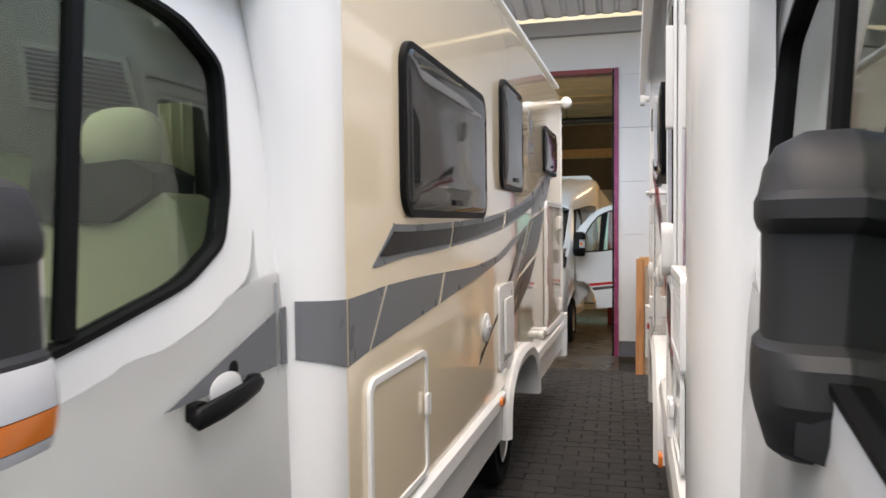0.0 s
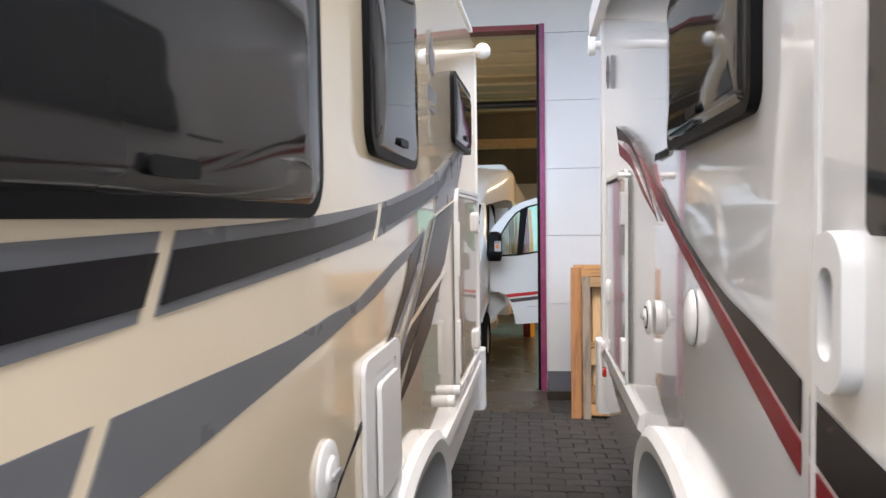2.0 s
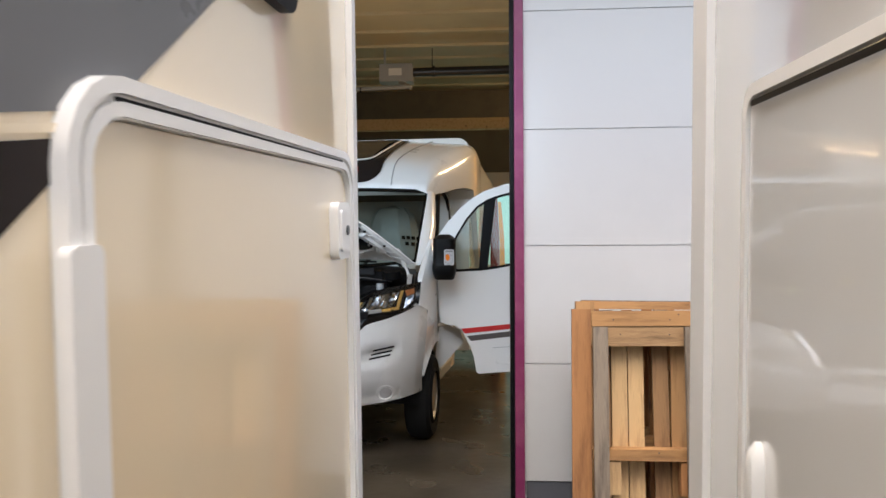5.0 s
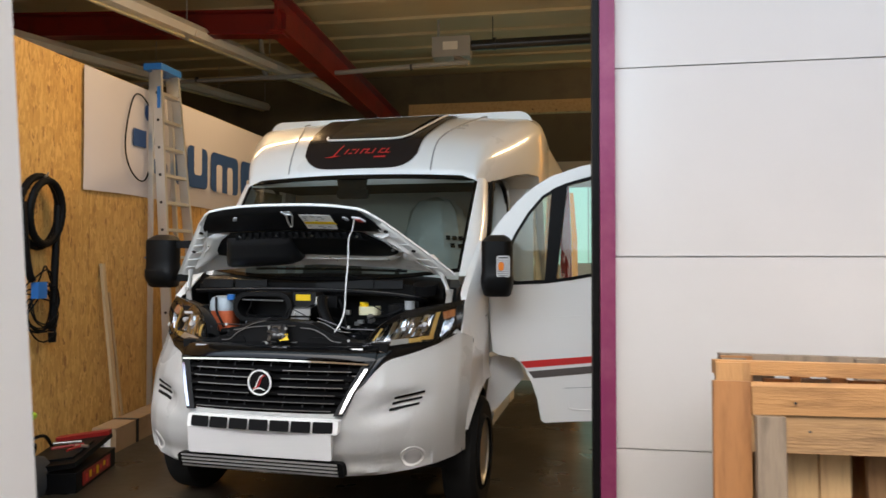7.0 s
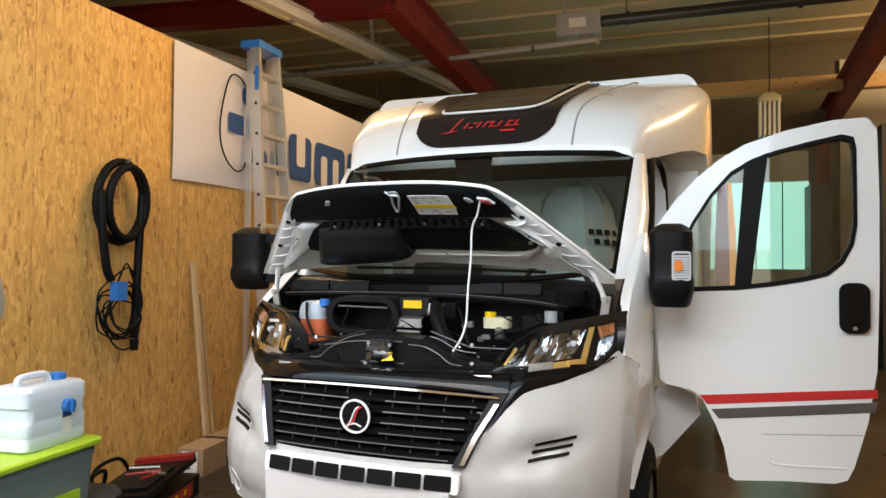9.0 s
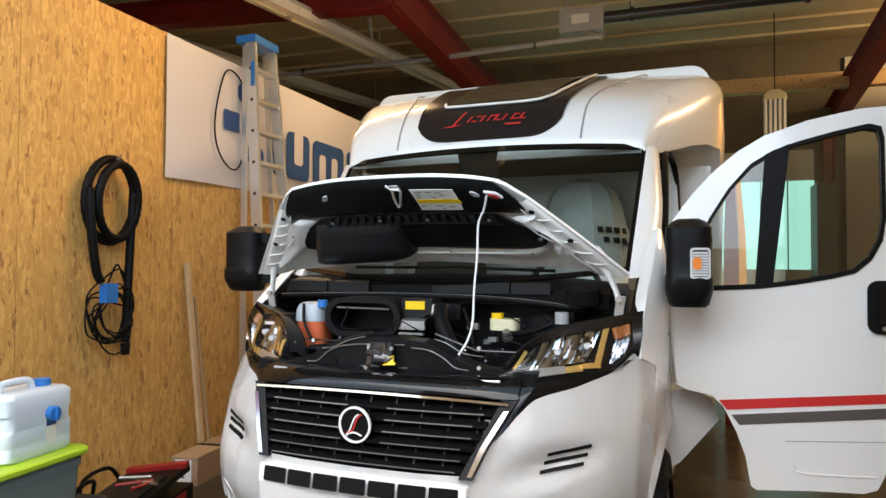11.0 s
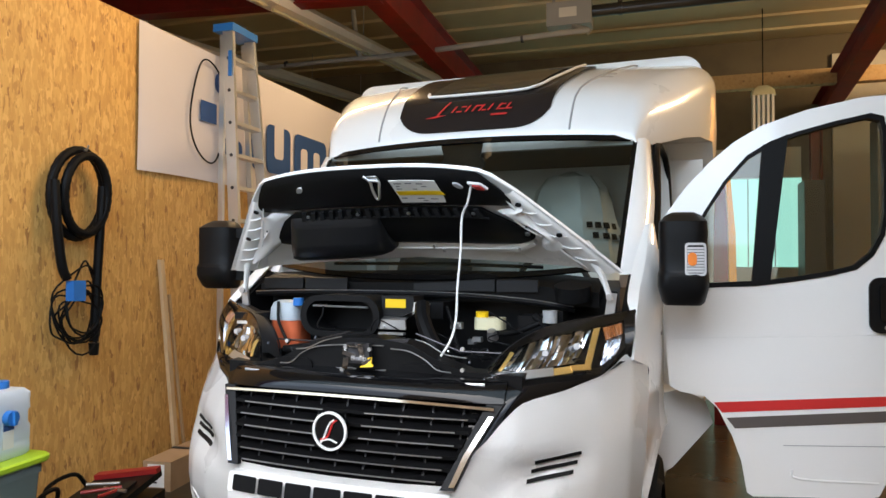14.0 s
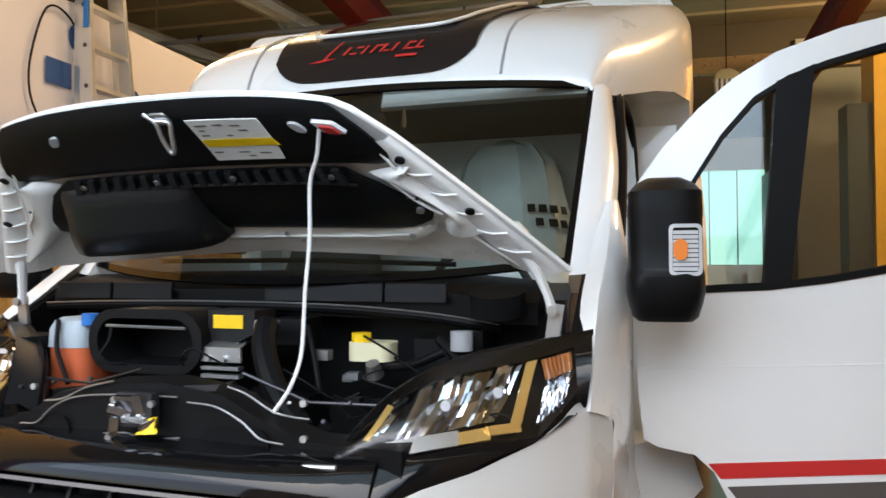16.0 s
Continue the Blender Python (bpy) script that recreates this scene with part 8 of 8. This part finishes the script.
# banner: cloth fixed to the boards
def build_banner():
    ban = thing("banner", pose(-4.282, 11.48, 0), "pale cloth banner with dark blue printed shapes", "banner")
    rng = random.Random(3)

    def cloth(a, b, lift=0.0):
        y, z = 4.2 * a, 2.11 + 1.03 * b
        return Vector((0.010 + 0.006 * math.sin(7 * a * 3.1 + 4 * b) * (1 - b) + 0.004 * math.sin(23 * a + 2 * b) + lift, y, z + 0.012 * math.sin(a * 9) * (1 - b)))
    part("cloth", surface(lambda a, b: cloth(a, b), span(0, 1, 60), span(0, 1, 14), 0.002), BANNER, ban, smooth=60)
    # the brand mark as plain blue shapes
    pl = lambda u, v, d: Vector((0.024 + d, u, v))
    part("mark", prism([(0.66, 2.58), (0.86, 2.58), (0.86, 2.74), (0.66, 2.74)], pl, 0, 0.003), BLUE, ban, "dark blue printed shape")
    part("mark", prism(rrect(0.84, 2.84, 0.98, 3.0, 0.06), pl, 0, 0.003), BLUE, ban)
    part("mark", prism(rrect(0.95, 2.36, 1.22, 2.50, 0.06), pl, 0, 0.003), BLUE, ban)
    rounds = [(1.36, 0.16, 0.42), (1.60, 0.42, 0.44), (2.10, 0.66, 0.44), (2.84, 0.42, 0.44)]
    for u, w, h in rounds:
        part("mark", prism(rrect(u, 2.30, u + w, 2.30 + h, 0.07), pl, 0, 0.003), BLUE, ban)
    for u, w, v, h in ((1.73, 0.16, 2.44, 0.32), (2.22, 0.13, 2.28, 0.33), (2.48, 0.13, 2.28, 0.33), (2.98, 0.15, 2.40, 0.12)):
        part("mark_gap", prism(rrect(u, v, u + w, v + h, 0.04), pl, 0.0035, 0.0055), BANNER, ban)
    return ban


build_banner()
cable_loop = thing("cable_loop", pose(-4.24, 12.22, 2.66), "thin dark cable hanging in a loop over the banner", "cable")
part("cable", tube([(0.0, 0.22 * math.cos(a) + 0.02 * math.sin(3 * a), 0.40 * math.sin(a)) for a in (2 * math.pi * k / 40 for k in range(41))], 0.007, 6), RUBBER, cable_loop)


def build_hose():
    h = thing("vacuum_hose", pose(-4.22, 10.93, 0), "black ribbed hose and cable coil hanging on the boards", "hose")
    bm = bmesh.new()
    # two long turns of ribbed hose
    for k, (ry, y0) in enumerate(((0.20, 0.0), (0.165, 0.03))):
        top, bot = 2.15 - 0.03 * k, 1.63 + 0.02 * k
        pts = []
        for q in range(61):
            a = 2 * math.pi * q / 60
            pts.append(Vector((0.035 * k + 0.015 * math.sin(a), y0 + ry * math.cos(a), (top + bot) / 2 + (top - bot) / 2 * math.sin(a))))
        n = len(pts)
        add_tube(bm, pts, [0.026 + 0.003 * (i % 2) for i in range(n)], 10)
    part("hose_coil", bm, RUBBER, h, "ribbed black hose turns", smooth=25)
    down = smooth_path([(0.03, -0.20, 1.95), (0.04, -0.19, 1.7), (0.04, -0.15, 1.46), (0.04, -0.11, 1.38)], 8)
    part("hose_end", tube(down, 0.027, 10), RUBBER, h)
    down = smooth_path([(0.02, 0.17, 1.95), (0.02, 0.15, 1.6), (0.02, 0.13, 1.25), (0.02, 0.12, 0.99)], 8)
    part("hose_end", tube(down, 0.027, 10), RUBBER, h)
    part("nozzle", cyl((0.02, 0.12, 0.985), (0, 0, -1), 0.032, 0.075, 14, 0.026), BLACK_PLASTIC, h, bevel=0.004)
    part("plug", box((0.02, -0.10, 1.25), (0.08, -0.01, 1.37)), BLUE_PLASTIC, h, "blue plug", bevel=0.012)
    rng = random.Random(5)
    for k in range(9):
        y0, z0, ry, rz = -0.02 + rng.uniform(-0.05, 0.06), 1.20 + rng.uniform(-0.06, 0.08), rng.uniform(0.10, 0.19), rng.uniform(0.12, 0.21)
        ph = rng.uniform(0, 6)
        pts = [Vector((0.02 + 0.03 * math.sin(2 * a + ph), y0 + ry * math.cos(a), z0 + rz * math.sin(a) + 0.02 * math.sin(3 * a + ph))) for a in (2 * math.pi * q / 26 for q in range(27))]
        part("cable_coil", tube(pts, 0.006, 6), RUBBER, h, "thin black cable coil")
    part("wall_hook", tube([(-0.07, 0.0, 2.16), (0.06, 0.0, 2.15), (0.075, 0.0, 2.18)], 0.006, 6), STEEL, h)
    return h


build_hose()

lath = thing("wooden_lath", pose(-4.24, 11.75, 0), "planed wooden lath leaning on the boards", "lath")
part("lath", loft([[(x - 0.014, y - 0.02, z), (x + 0.014, y - 0.02, z), (x + 0.014, y + 0.02, z), (x - 0.014, y + 0.02, z)] for x, y, z in ((0.10, 0.02, 0.0), (-0.025, -0.03, 1.5))]), LATH_WOOD, lath, bevel=0.002)
lath2 = thing("wooden_lath", pose(-4.24, 11.84, 0), "second thin wooden lath leaning on the boards", "lath")
part("lath", loft([[(x - 0.008, y - 0.01, z), (x + 0.008, y - 0.01, z), (x + 0.008, y + 0.01, z), (x - 0.008, y + 0.01, z)] for x, y, z in ((0.08, 0.05, 0.0), (-0.03, -0.02, 1.25))]), LATH_WOOD, lath2)

carton = thing("cardboard_box", pose(-4.02, 11.50, 0, 0, 0, 6), "long brown cardboard box with a white label", "box")
part("box", box((-0.09, -0.12, 0.0), (0.11, 1.05, 0.19)), CARTON, carton, bevel=0.004)
part("tape", box((-0.094, 0.20, -0.0), (0.114, 0.24, 0.194)), SOFT_PLASTIC, carton)
clab = part("label", box((-0.055, -0.1235, 0.025), (0.065, -0.1205, 0.172)), PAPER, carton, "white address label")
for k in range(5):
    part("text_line", box((-0.035, -0.1245, 0.05 + k * 0.022), (0.015 + 0.006 * (k % 3), -0.1237, 0.060 + k * 0.022)), DARK_DECAL, clab)


def build_crate():
    c = thing("storage_box", pose(-3.86, 9.86, 0, 0, 0, 4), "smoky clear storage box with a lime green lid", "storage box")
    part("tub", loft([[(x, y, z) for x, y in rrect(-0.30 * k, -0.42 * k, 0.30 * k, 0.24 * k, 0.05)] for z, k in ((0.0, 0.88), (0.02, 0.90), (0.565, 1.0))]), CRATE, c, bevel=0.004)
    part("tub_rib", loft([[(x, y, z) for x, y in rrect(-0.305, -0.425, 0.305, 0.245, 0.05)] for z in (0.52, 0.55)], True, False), CRATE, c)
    part("lid", loft([[(x, y, z) for x, y in rrect(-0.33 * k, -0.45 * k, 0.33 * k, 0.27 * k, 0.06)] for z, k in ((0.568, 0.985), (0.575, 1.0), (0.592, 1.0), (0.600, 0.975))]), LIME, c, "lime green snap lid", bevel=0.005)
    part("content", box((0.285, -0.30, 0.30), (0.3045, 0.12, 0.37)), LIME, c, "green bottle seen through the side")
    part("content", box((0.283, -0.34, 0.20), (0.302, -0.12, 0.26)), RED_PLASTIC, c)
    return c


build_crate()


def build_jerrycan(m, label, w, d, h, side_cap):
    j = thing("water_canister", m, label, "canister", "water canisters")
    rows = []
    for k, z in enumerate((0.0, 0.012, 0.06, 0.068, 0.074, 0.13, 0.138, 0.144, 0.20, h - 0.09, h - 0.07, h - 0.02, h)):
        s = {0: 0.93, 12: 0.88, 3: 0.985, 6: 0.985, 9: 1.0, 10: 0.99}.get(k, 1.0)
        waist = 0.93 if k in (7, 8) else 1.0
        rows.append([(x * s, y * s * waist, z) for x, y in rrect(-w / 2, -d / 2, w / 2, d / 2, 0.04)])
    part("tank", loft(rows), JERRY, j, "milky translucent tank", smooth=40)
    part("handle", tube(smooth_path([(0, -d * 0.32, h - 0.005), (0, -d * 0.30, h + 0.035), (0, 0.0, h + 0.042), (0, d * 0.12, h + 0.03), (0, d * 0.16, h - 0.005)], 5), 0.016, 10), JERRY, j)
    part("screw_cap", cyl((0, d * 0.30, h - 0.002), (0, 0, 1), 0.042, 0.034, 18), BLUE_PLASTIC, j, "blue screw cap", bevel=0.004)
    if side_cap:
        part("tap", cyl((w / 2, d * 0.12, h * 0.62), (1, 0, 0), 0.034, 0.03, 16), BLUE_PLASTIC, j, "blue drain tap", bevel=0.004)
        part("tap_grip", box((w / 2 + 0.03, d * 0.12 - 0.008, h * 0.62 - 0.03), (w / 2 + 0.044, d * 0.12 + 0.008, h * 0.62 + 0.03)), BLUE_PLASTIC, j)
        lb = part("label", box((w / 2 + 0.0005, d * 0.05, 0.05), (w / 2 + 0.0025, d * 0.20, 0.17)), PAPER, j, "small printed label")
        part("label_band", box((w / 2 + 0.0026, d * 0.05, 0.13), (w / 2 + 0.0036, d * 0.20, 0.165)), BLUE, lb)
    return j


build_jerrycan(pose(-3.735, 9.90, 0.600, 0, 0, 6), "milky water canister with blue cap and tap", 0.24, 0.40, 0.30, True)
build_jerrycan(pose(-3.98, 9.58, 0.600, 0, 0, -8), "second milky water canister with blue cap", 0.18, 0.30, 0.24, False)


def build_tool_case():
    t = thing("tool_case", pose(-3.82, 10.74, 0, 0, 0, 14), "open black and red tool case with loose tools", "tool case")
    part("case", box((-0.20, -0.34, 0.0), (0.20, 0.32, 0.13)), BLACK_PLASTIC, t, bevel=0.014)
    pr = part("printed_side", box((0.2005, -0.24, 0.02), (0.204, 0.22, 0.11)), RED_PLASTIC, t, "red and yellow printed side")
    for k in range(7):
        part("print_bar", box((0.2042, -0.20 + k * 0.058, 0.035 + 0.012 * (k % 3)), (0.2056, -0.165 + k * 0.058, 0.085 + 0.008 * (k % 2))), YELLOW if k % 2 else RED_DECAL, pr)
    part("lid", box((-0.19, -0.33, 0.0), (0.19, 0.31, 0.035), pose(0, 0, 0.165, 4, -7, 0)), BLACK_PLASTIC, t, bevel=0.01)
    part("lid_tray", box((-0.15, -0.25, 0.0), (0.14, 0.10, 0.012), pose(0, 0, 0.205, 4, -7, 0)), SOFT_PLASTIC, t)
    part("red_rim", box((-0.19, 0.24, 0.0), (0.19, 0.30, 0.03), pose(0, 0, 0.20, 4, -7, 0)), RED_PLASTIC, t, "red lid end", bevel=0.008)
    for k, (x, y, a, l) in enumerate(((-0.05, -0.14, 30, 0.20), (0.03, -0.05, -20, 0.16), (0.08, -0.2, 70, 0.14), (-0.1, 0.0, 10, 0.18))):
        part("tool", cyl((x, y, 0.245), (math.cos(radians(a)), math.sin(radians(a)), 0.02), 0.010, l, 8), STEEL if k % 2 else RED_PLASTIC, t, bevel=0.002)
    part("bag_strap", tube(smooth_path([(-0.16, -0.3, 0.15), (-0.2, -0.2, 0.28), (-0.17, 0.0, 0.30), (-0.15, 0.1, 0.2)], 5), 0.012, 8), RUBBER, t)
    return t


build_tool_case()
bag = thing("tool_bag", pose(-3.92, 10.36, 0, 0, 0, 10), "black cloth tool bag on the floor", "bag")
part("bag", loft([[(x * k, y * k, z) for x, y in rrect(-0.20, -0.16, 0.20, 0.16, 0.08)] for z, k in ((0.0, 0.95), (0.05, 1.03), (0.16, 1.0), (0.22, 0.8), (0.235, 0.5))]), SEAT, bag, smooth=60)
part("handle", tube(smooth_path([(0.05, -0.12, 0.2), (0.1, -0.06, 0.31), (0.1, 0.06, 0.31), (0.05, 0.12, 0.2)], 5), 0.012, 8), RUBBER, bag)

rag = thing("work_coat", pose(-4.289, 10.06, 0), "grey cloth hanging on the boards", "cloth")
part("cloth", loft([[(0.0, -0.10 * k, z), (0.05 * k, -0.04, z), (0.03, 0.05 * k, z), (0.0, 0.10 * k, z)] for z, k in ((1.46, 0.3), (1.40, 0.8), (1.28, 1.1), (1.18, 1.0))]), GREY_STEEL, rag, smooth=60)

# heater tube and gas pipe under the roof
heater = thing("radiant_heater", pose(0, 0, 0), "black radiant heater tube with grey burner box under the roof", "heater")
part("burner", box((-2.28, 16.40, 4.50), (-1.72, 16.66, 4.80)), GREY_STEEL, heater, "grey burner box", bevel=0.01)
part("burner_label", box((-2.12, 16.395, 4.60), (-1.90, 16.399, 4.72)), PAPER, heater)
part("tube", tube([(-1.72, 16.53, 4.68), (3.8, 16.53, 4.72)], 0.075, 16), DARK_STEEL, heater, "black steel radiant tube")
part("elbow", tube(smooth_path([(-1.95, 16.45, 4.50), (-1.80, 16.42, 4.42), (-1.74, 16.40, 4.38)], 4), 0.04, 10), STEEL, heater)
for x in (-1.4, 0.6, 2.6):
    part("clamp", cyl((x, 16.53, 4.69), (1, 0, 0), 0.092, 0.05, 16), DARK_STEEL, heater)
    part("hanger", tube([(x, 16.53, 4.78), (x, 16.53, ceiling_z(16.53) - 0.002)], 0.008, 6), DARK_STEEL, heater)
gas = thing("gas_pipe", pose(0, 0, 0), "grey steel gas pipe under the roof", "pipe")
part("pipe", tube(smooth_path([(-1.74, 16.38, 4.40), (-2.4, 16.38, 4.38), (-4.6, 16.38, 4.30), (-4.85, 16.38, 4.36), (-4.9, 16.38, 4.60), (-4.95, 16.38, 4.98)], 5), 0.035, 10), GREY_STEEL, gas)
part("pipe", tube([(-4.8, 16.38, 4.31), (-11.9, 16.38, 4.25)], 0.03, 10), GREY_STEEL, gas)
for x in (-2.6, -3.9, -6.0):
    part("clip", cyl((x, 16.38, 4.36 if x > -3 else 4.32), (1, 0, 0), 0.046, 0.03, 12), DARK_STEEL, gas)
vent_pipe = thing("vent_pipe", pose(0, 0, 0), "thin vent pipe rising to the roof", "pipe")
part("pipe", tube([(-2.2, 16.5, 4.80), (-2.2, 16.5, ceiling_z(16.5) - 0.002)], 0.02, 8), GREY_STEEL, vent_pipe)

hang = thing("pendant_lamp", pose(0.55, 19.0, 0), "white hanging strip lamp with louvre fins", "lamp")
part("cap", loft([[(x * k, y * k, z) for x, y in rrect(-0.17, -0.10, 0.17, 0.10, 0.04)] for z, k in ((4.02, 1.0), (4.10, 0.9), (4.17, 0.4))]), CREAM, hang, bevel=0.004)
for k in range(5):
    part("louvre", box((-0.15 + k * 0.065, -0.09, 3.50), (-0.115 + k * 0.065, 0.09, 4.02)), WHITE_TRIM, hang)
part("cord", tube([(0, 0, 4.17), (0, 0, ceiling_z(19.0) - 0.002)], 0.008, 6), RUBBER, hang)

# cupboards along the inner wall
cup1 = thing("tall_cabinet", pose(1.47, 20.3, 0), "tall dark graphite cabinet", "cabinet")
part("carcass", box((-0.20, -0.3, 0.0), (0.10, 0.3, 2.85)), CABINET_GREY, cup1, bevel=0.006)
part("cabinet_door", box((-0.19, -0.318, 0.05), (0.09, -0.302, 2.82)), CABINET_GREY, cup1, bevel=0.003)
cup2 = thing("display_stand", pose(2.05, 19.2, 0), "amber coloured display stand with a dark side panel", "stand")
part("panel", box((0.31, -0.25, 0.0), (1.55, 0.25, 4.4)), YELLOW_PANEL, cup2, "amber panel", bevel=0.006)
part("side_panel", box((0.0, -0.2, 0.0), (0.30, 0.2, 3.6)), CABINET_GREY, cup2, "dark side panel", bevel=0.006)
part("notice", box((0.45, -0.254, 2.30), (0.80, -0.2505, 2.75)), PAPER, cup2, "white notice with red print")
part("notice_bar", box((0.49, -0.258, 2.42), (0.76, -0.2545, 2.50)), RED_DECAL, cup2)
flag = thing("cone_banner", pose(-0.36, 14.6, 0) @ Matrix.Diagonal((0.42, 1, 0.94, 1)), "red and amber folded banner stand", "banner stand")
part("cloth", loft([[(-0.16 * k, -0.02, z), (0.16 * k, -0.03, z), (0.16 * k, 0.03, z), (-0.16 * k, 0.02, z)] for z, k in ((0.0, 0.9), (1.0, 1.0), (1.9, 0.9), (2.55, 0.5))]), RED_PLASTIC, flag, smooth=0)
part("cloth_side", loft([[(0.165 * k, -0.10, z), (0.34 * k, -0.03, z), (0.34 * k, 0.03, z), (0.165 * k, 0.02, z)] for z, k in ((0.0, 1.0), (1.0, 1.0), (1.9, 0.9), (2.45, 0.6))]), YELLOW_PANEL, flag, smooth=0)

# ---- pallets leaning at the facade ----
def plank(name, lo, hi, mat, parent, rng):
    m = pose((lo[0] + hi[0]) / 2, (lo[1] + hi[1]) / 2, (lo[2] + hi[2]) / 2, rng.uniform(-0.5, 0.5), rng.uniform(-0.6, 0.6), rng.uniform(-0.5, 0.5))
    h = [(b - a) / 2 - 0.0008 for a, b in zip(lo, hi)]
    return part(name, box([-v for v in h], h), mat, parent, "", m, bevel=0.003)


def build_pallet(m, seed, label, w, h, mats, skids=()):
    """Stands upright on its edge: w along x, h up z; its runners look towards -y, the deck boards stand behind them."""
    rng = random.Random(seed)
    p = thing("wooden_pallet", m, label, "pallet", "pallets at the facade")
    plank("end_board", (0.0, 0.0, 0.0), (0.093, 0.024, h), RED_PINE if seed == 1 else rng.choice(mats), p, rng)
    plank("end_board", (w - 0.093, 0.0, 0.0), (w, 0.024, h), rng.choice(mats), p, rng)
    for z, t in ((h - 0.175, 0.095), (h * 0.47, 0.055), (0.03, 0.095)):
        plank("stringer", (0.096, 0.004, z), (w - 0.096, 0.072, z + t), BROWN_ACROSS if z > 0.9 and seed == 1 else PINE_ACROSS, p, rng)
    for k in range(3):
        x = 0.10 + (w - 0.34) * k / 2
        for z in (h * 0.47 - 0.16, 0.14) if seed == 1 else (h - 0.34, h * 0.47 - 0.16, 0.14):
            plank("block", (x, 0.010, z), (x + 0.13, 0.072, z + 0.155), rng.choice(mats), p, rng)
    drop = 0.0
    if not skids or seed == 3:
        drop = 0.045
        plank("cross_board", (0.0, 0.026, h - 0.04), (w, 0.072, h), PINE_ACROSS if seed == 2 else GREY_WOOD, p, rng)
    if seed == 1:
        drop = 0.03
        plank("top_board", (0.097, -0.001, h - 0.078), (w - 0.02, 0.10, h - 0.006), PINE_ACROSS, p, rng)
        for k in range(16):
            x, z = rng.uniform(0.12, w - 0.1), rng.choice((h - 0.05, h - 0.025, h - 0.12, h * 0.5))
            part("nail", cyl((x, -0.003, z), (0, -1, 0), 0.0035, 0.003, 8), DARK_STEEL, p)
    x = 0.02
    while x < w - 0.06:
        bw = rng.choice((0.055, 0.075, 0.095))
        plank("deck_board", (x, 0.075, 0.0), (min(w, x + bw), 0.097, h - rng.uniform(0.0, 0.006) - drop), rng.choice(mats), p, rng)
        x += bw + rng.choice((0.004, 0.006, 0.03, 0.045))
    for x, t in skids:
        plank("skid", (x, -0.028, 0.0), (x + 0.07, -0.002, t), GREY_WOOD, p, rng)
    return p


build_pallet(pose(-0.015, 8.13, yard_z(8.13), -3.0), 1, "raw pine pallet standing upright with grey runners", 1.15, 1.345, (PINE, PALE_PINE, BROWN_PINE, RED_PINE), ((0.10, 1.262), (0.53, 1.262), (0.95, 1.262)))
build_pallet(pose(0.03, 8.29, yard_z(8.29), -3.0), 2, "pine pallet standing behind another, partly grey", 1.05, 1.36, (PINE, RED_PINE, GREY_WOOD))
build_pallet(pose(0.08, 8.46, yard_z(8.46), -3.0), 3, "weathered pallet leaning at the white facade", 0.94, 1.345, (RED_PINE, GREY_WOOD), ((0.0, 1.34), (0.37, 1.345), (0.70, 1.345)))



# ---- pavers of the yard ----
def paver_mesh(name, lx, ly):
    """A wavy-sided interlocking stone with a chamfered top."""
    bm = bmesh.new()
    ring = []
    for k in range(4):
        ring.append((-lx / 2 + lx * k / 4, -ly / 2 + (0.010 if k % 2 else -0.004)))
    for k in range(4):
        ring.append((lx / 2 + (0.006 if k % 2 else 0.0), -ly / 2 + ly * k / 4))
    for k in range(4):
        ring.append((lx / 2 - lx * k / 4, ly / 2 + (0.010 if k % 2 else -0.004)))
    for k in range(4):
        ring.append((-lx / 2 + (0.006 if k % 2 else 0.0), ly / 2 - ly * k / 4))
    rows = [[(x * s, y * s, z) for x, y in ring] for z, s in ((-0.03, 0.97), (-0.003, 0.97), (0.002, 0.93))]
    add_loft(bm, rows)
    data = bpy.data.meshes.new(name)
    bm.to_mesh(data)
    bm.free()
    data.materials.append(PAVER)
    return data


PX, PY = 0.225, 0.1125
paver_data = paver_mesh("paver", PX, PY)
ramp_deg = math.degrees(math.atan(SLOPE))
rng = random.Random(21)
spots = []
for r in range(int(13.0 / PY)):
    y = 8.72 - r * PY
    for c in range(-14, 24):
        x = -0.4 + (c + 0.5 * (r % 2)) * PX
        spots.append((x, y))
near = [(x, y) for x, y in spots if -0.95 < x < 0.42 and 2.6 < y < 8.8][:300]
near_set = set(near)
for x, y in near:
    ob = new("paver", paver_data)
    ob.parent = ground
    ob.matrix_basis = pose(x, y, yard_z(y) - 0.002 + rng.uniform(-0.002, 0.002), ramp_deg + rng.uniform(-0.6, 0.6), rng.uniform(-0.6, 0.6), rng.uniform(-1, 1))
# the rest joined
verts, faces = [], []
base = [v.co.copy() for v in paver_data.vertices]
polys = [tuple(p.vertices) for p in paver_data.polygons]
for x, y in spots:
    if (x, y) in near_set or not -2.6 < x < 3.4:
        continue
    m = pose(x, y, yard_z(y) - 0.002 + rng.uniform(-0.002, 0.002), ramp_deg, 0, rng.uniform(-1, 1))
    k = len(verts)
    verts += [m @ v for v in base]
    faces += [tuple(k + i for i in p) for p in polys]
data = bpy.data.meshes.new("pavers")
data.from_pydata(verts, [], faces)
data.materials.append(PAVER)
rest = new("pavers", data)
rest.parent = ground
tagged(rest, kind="stuff")
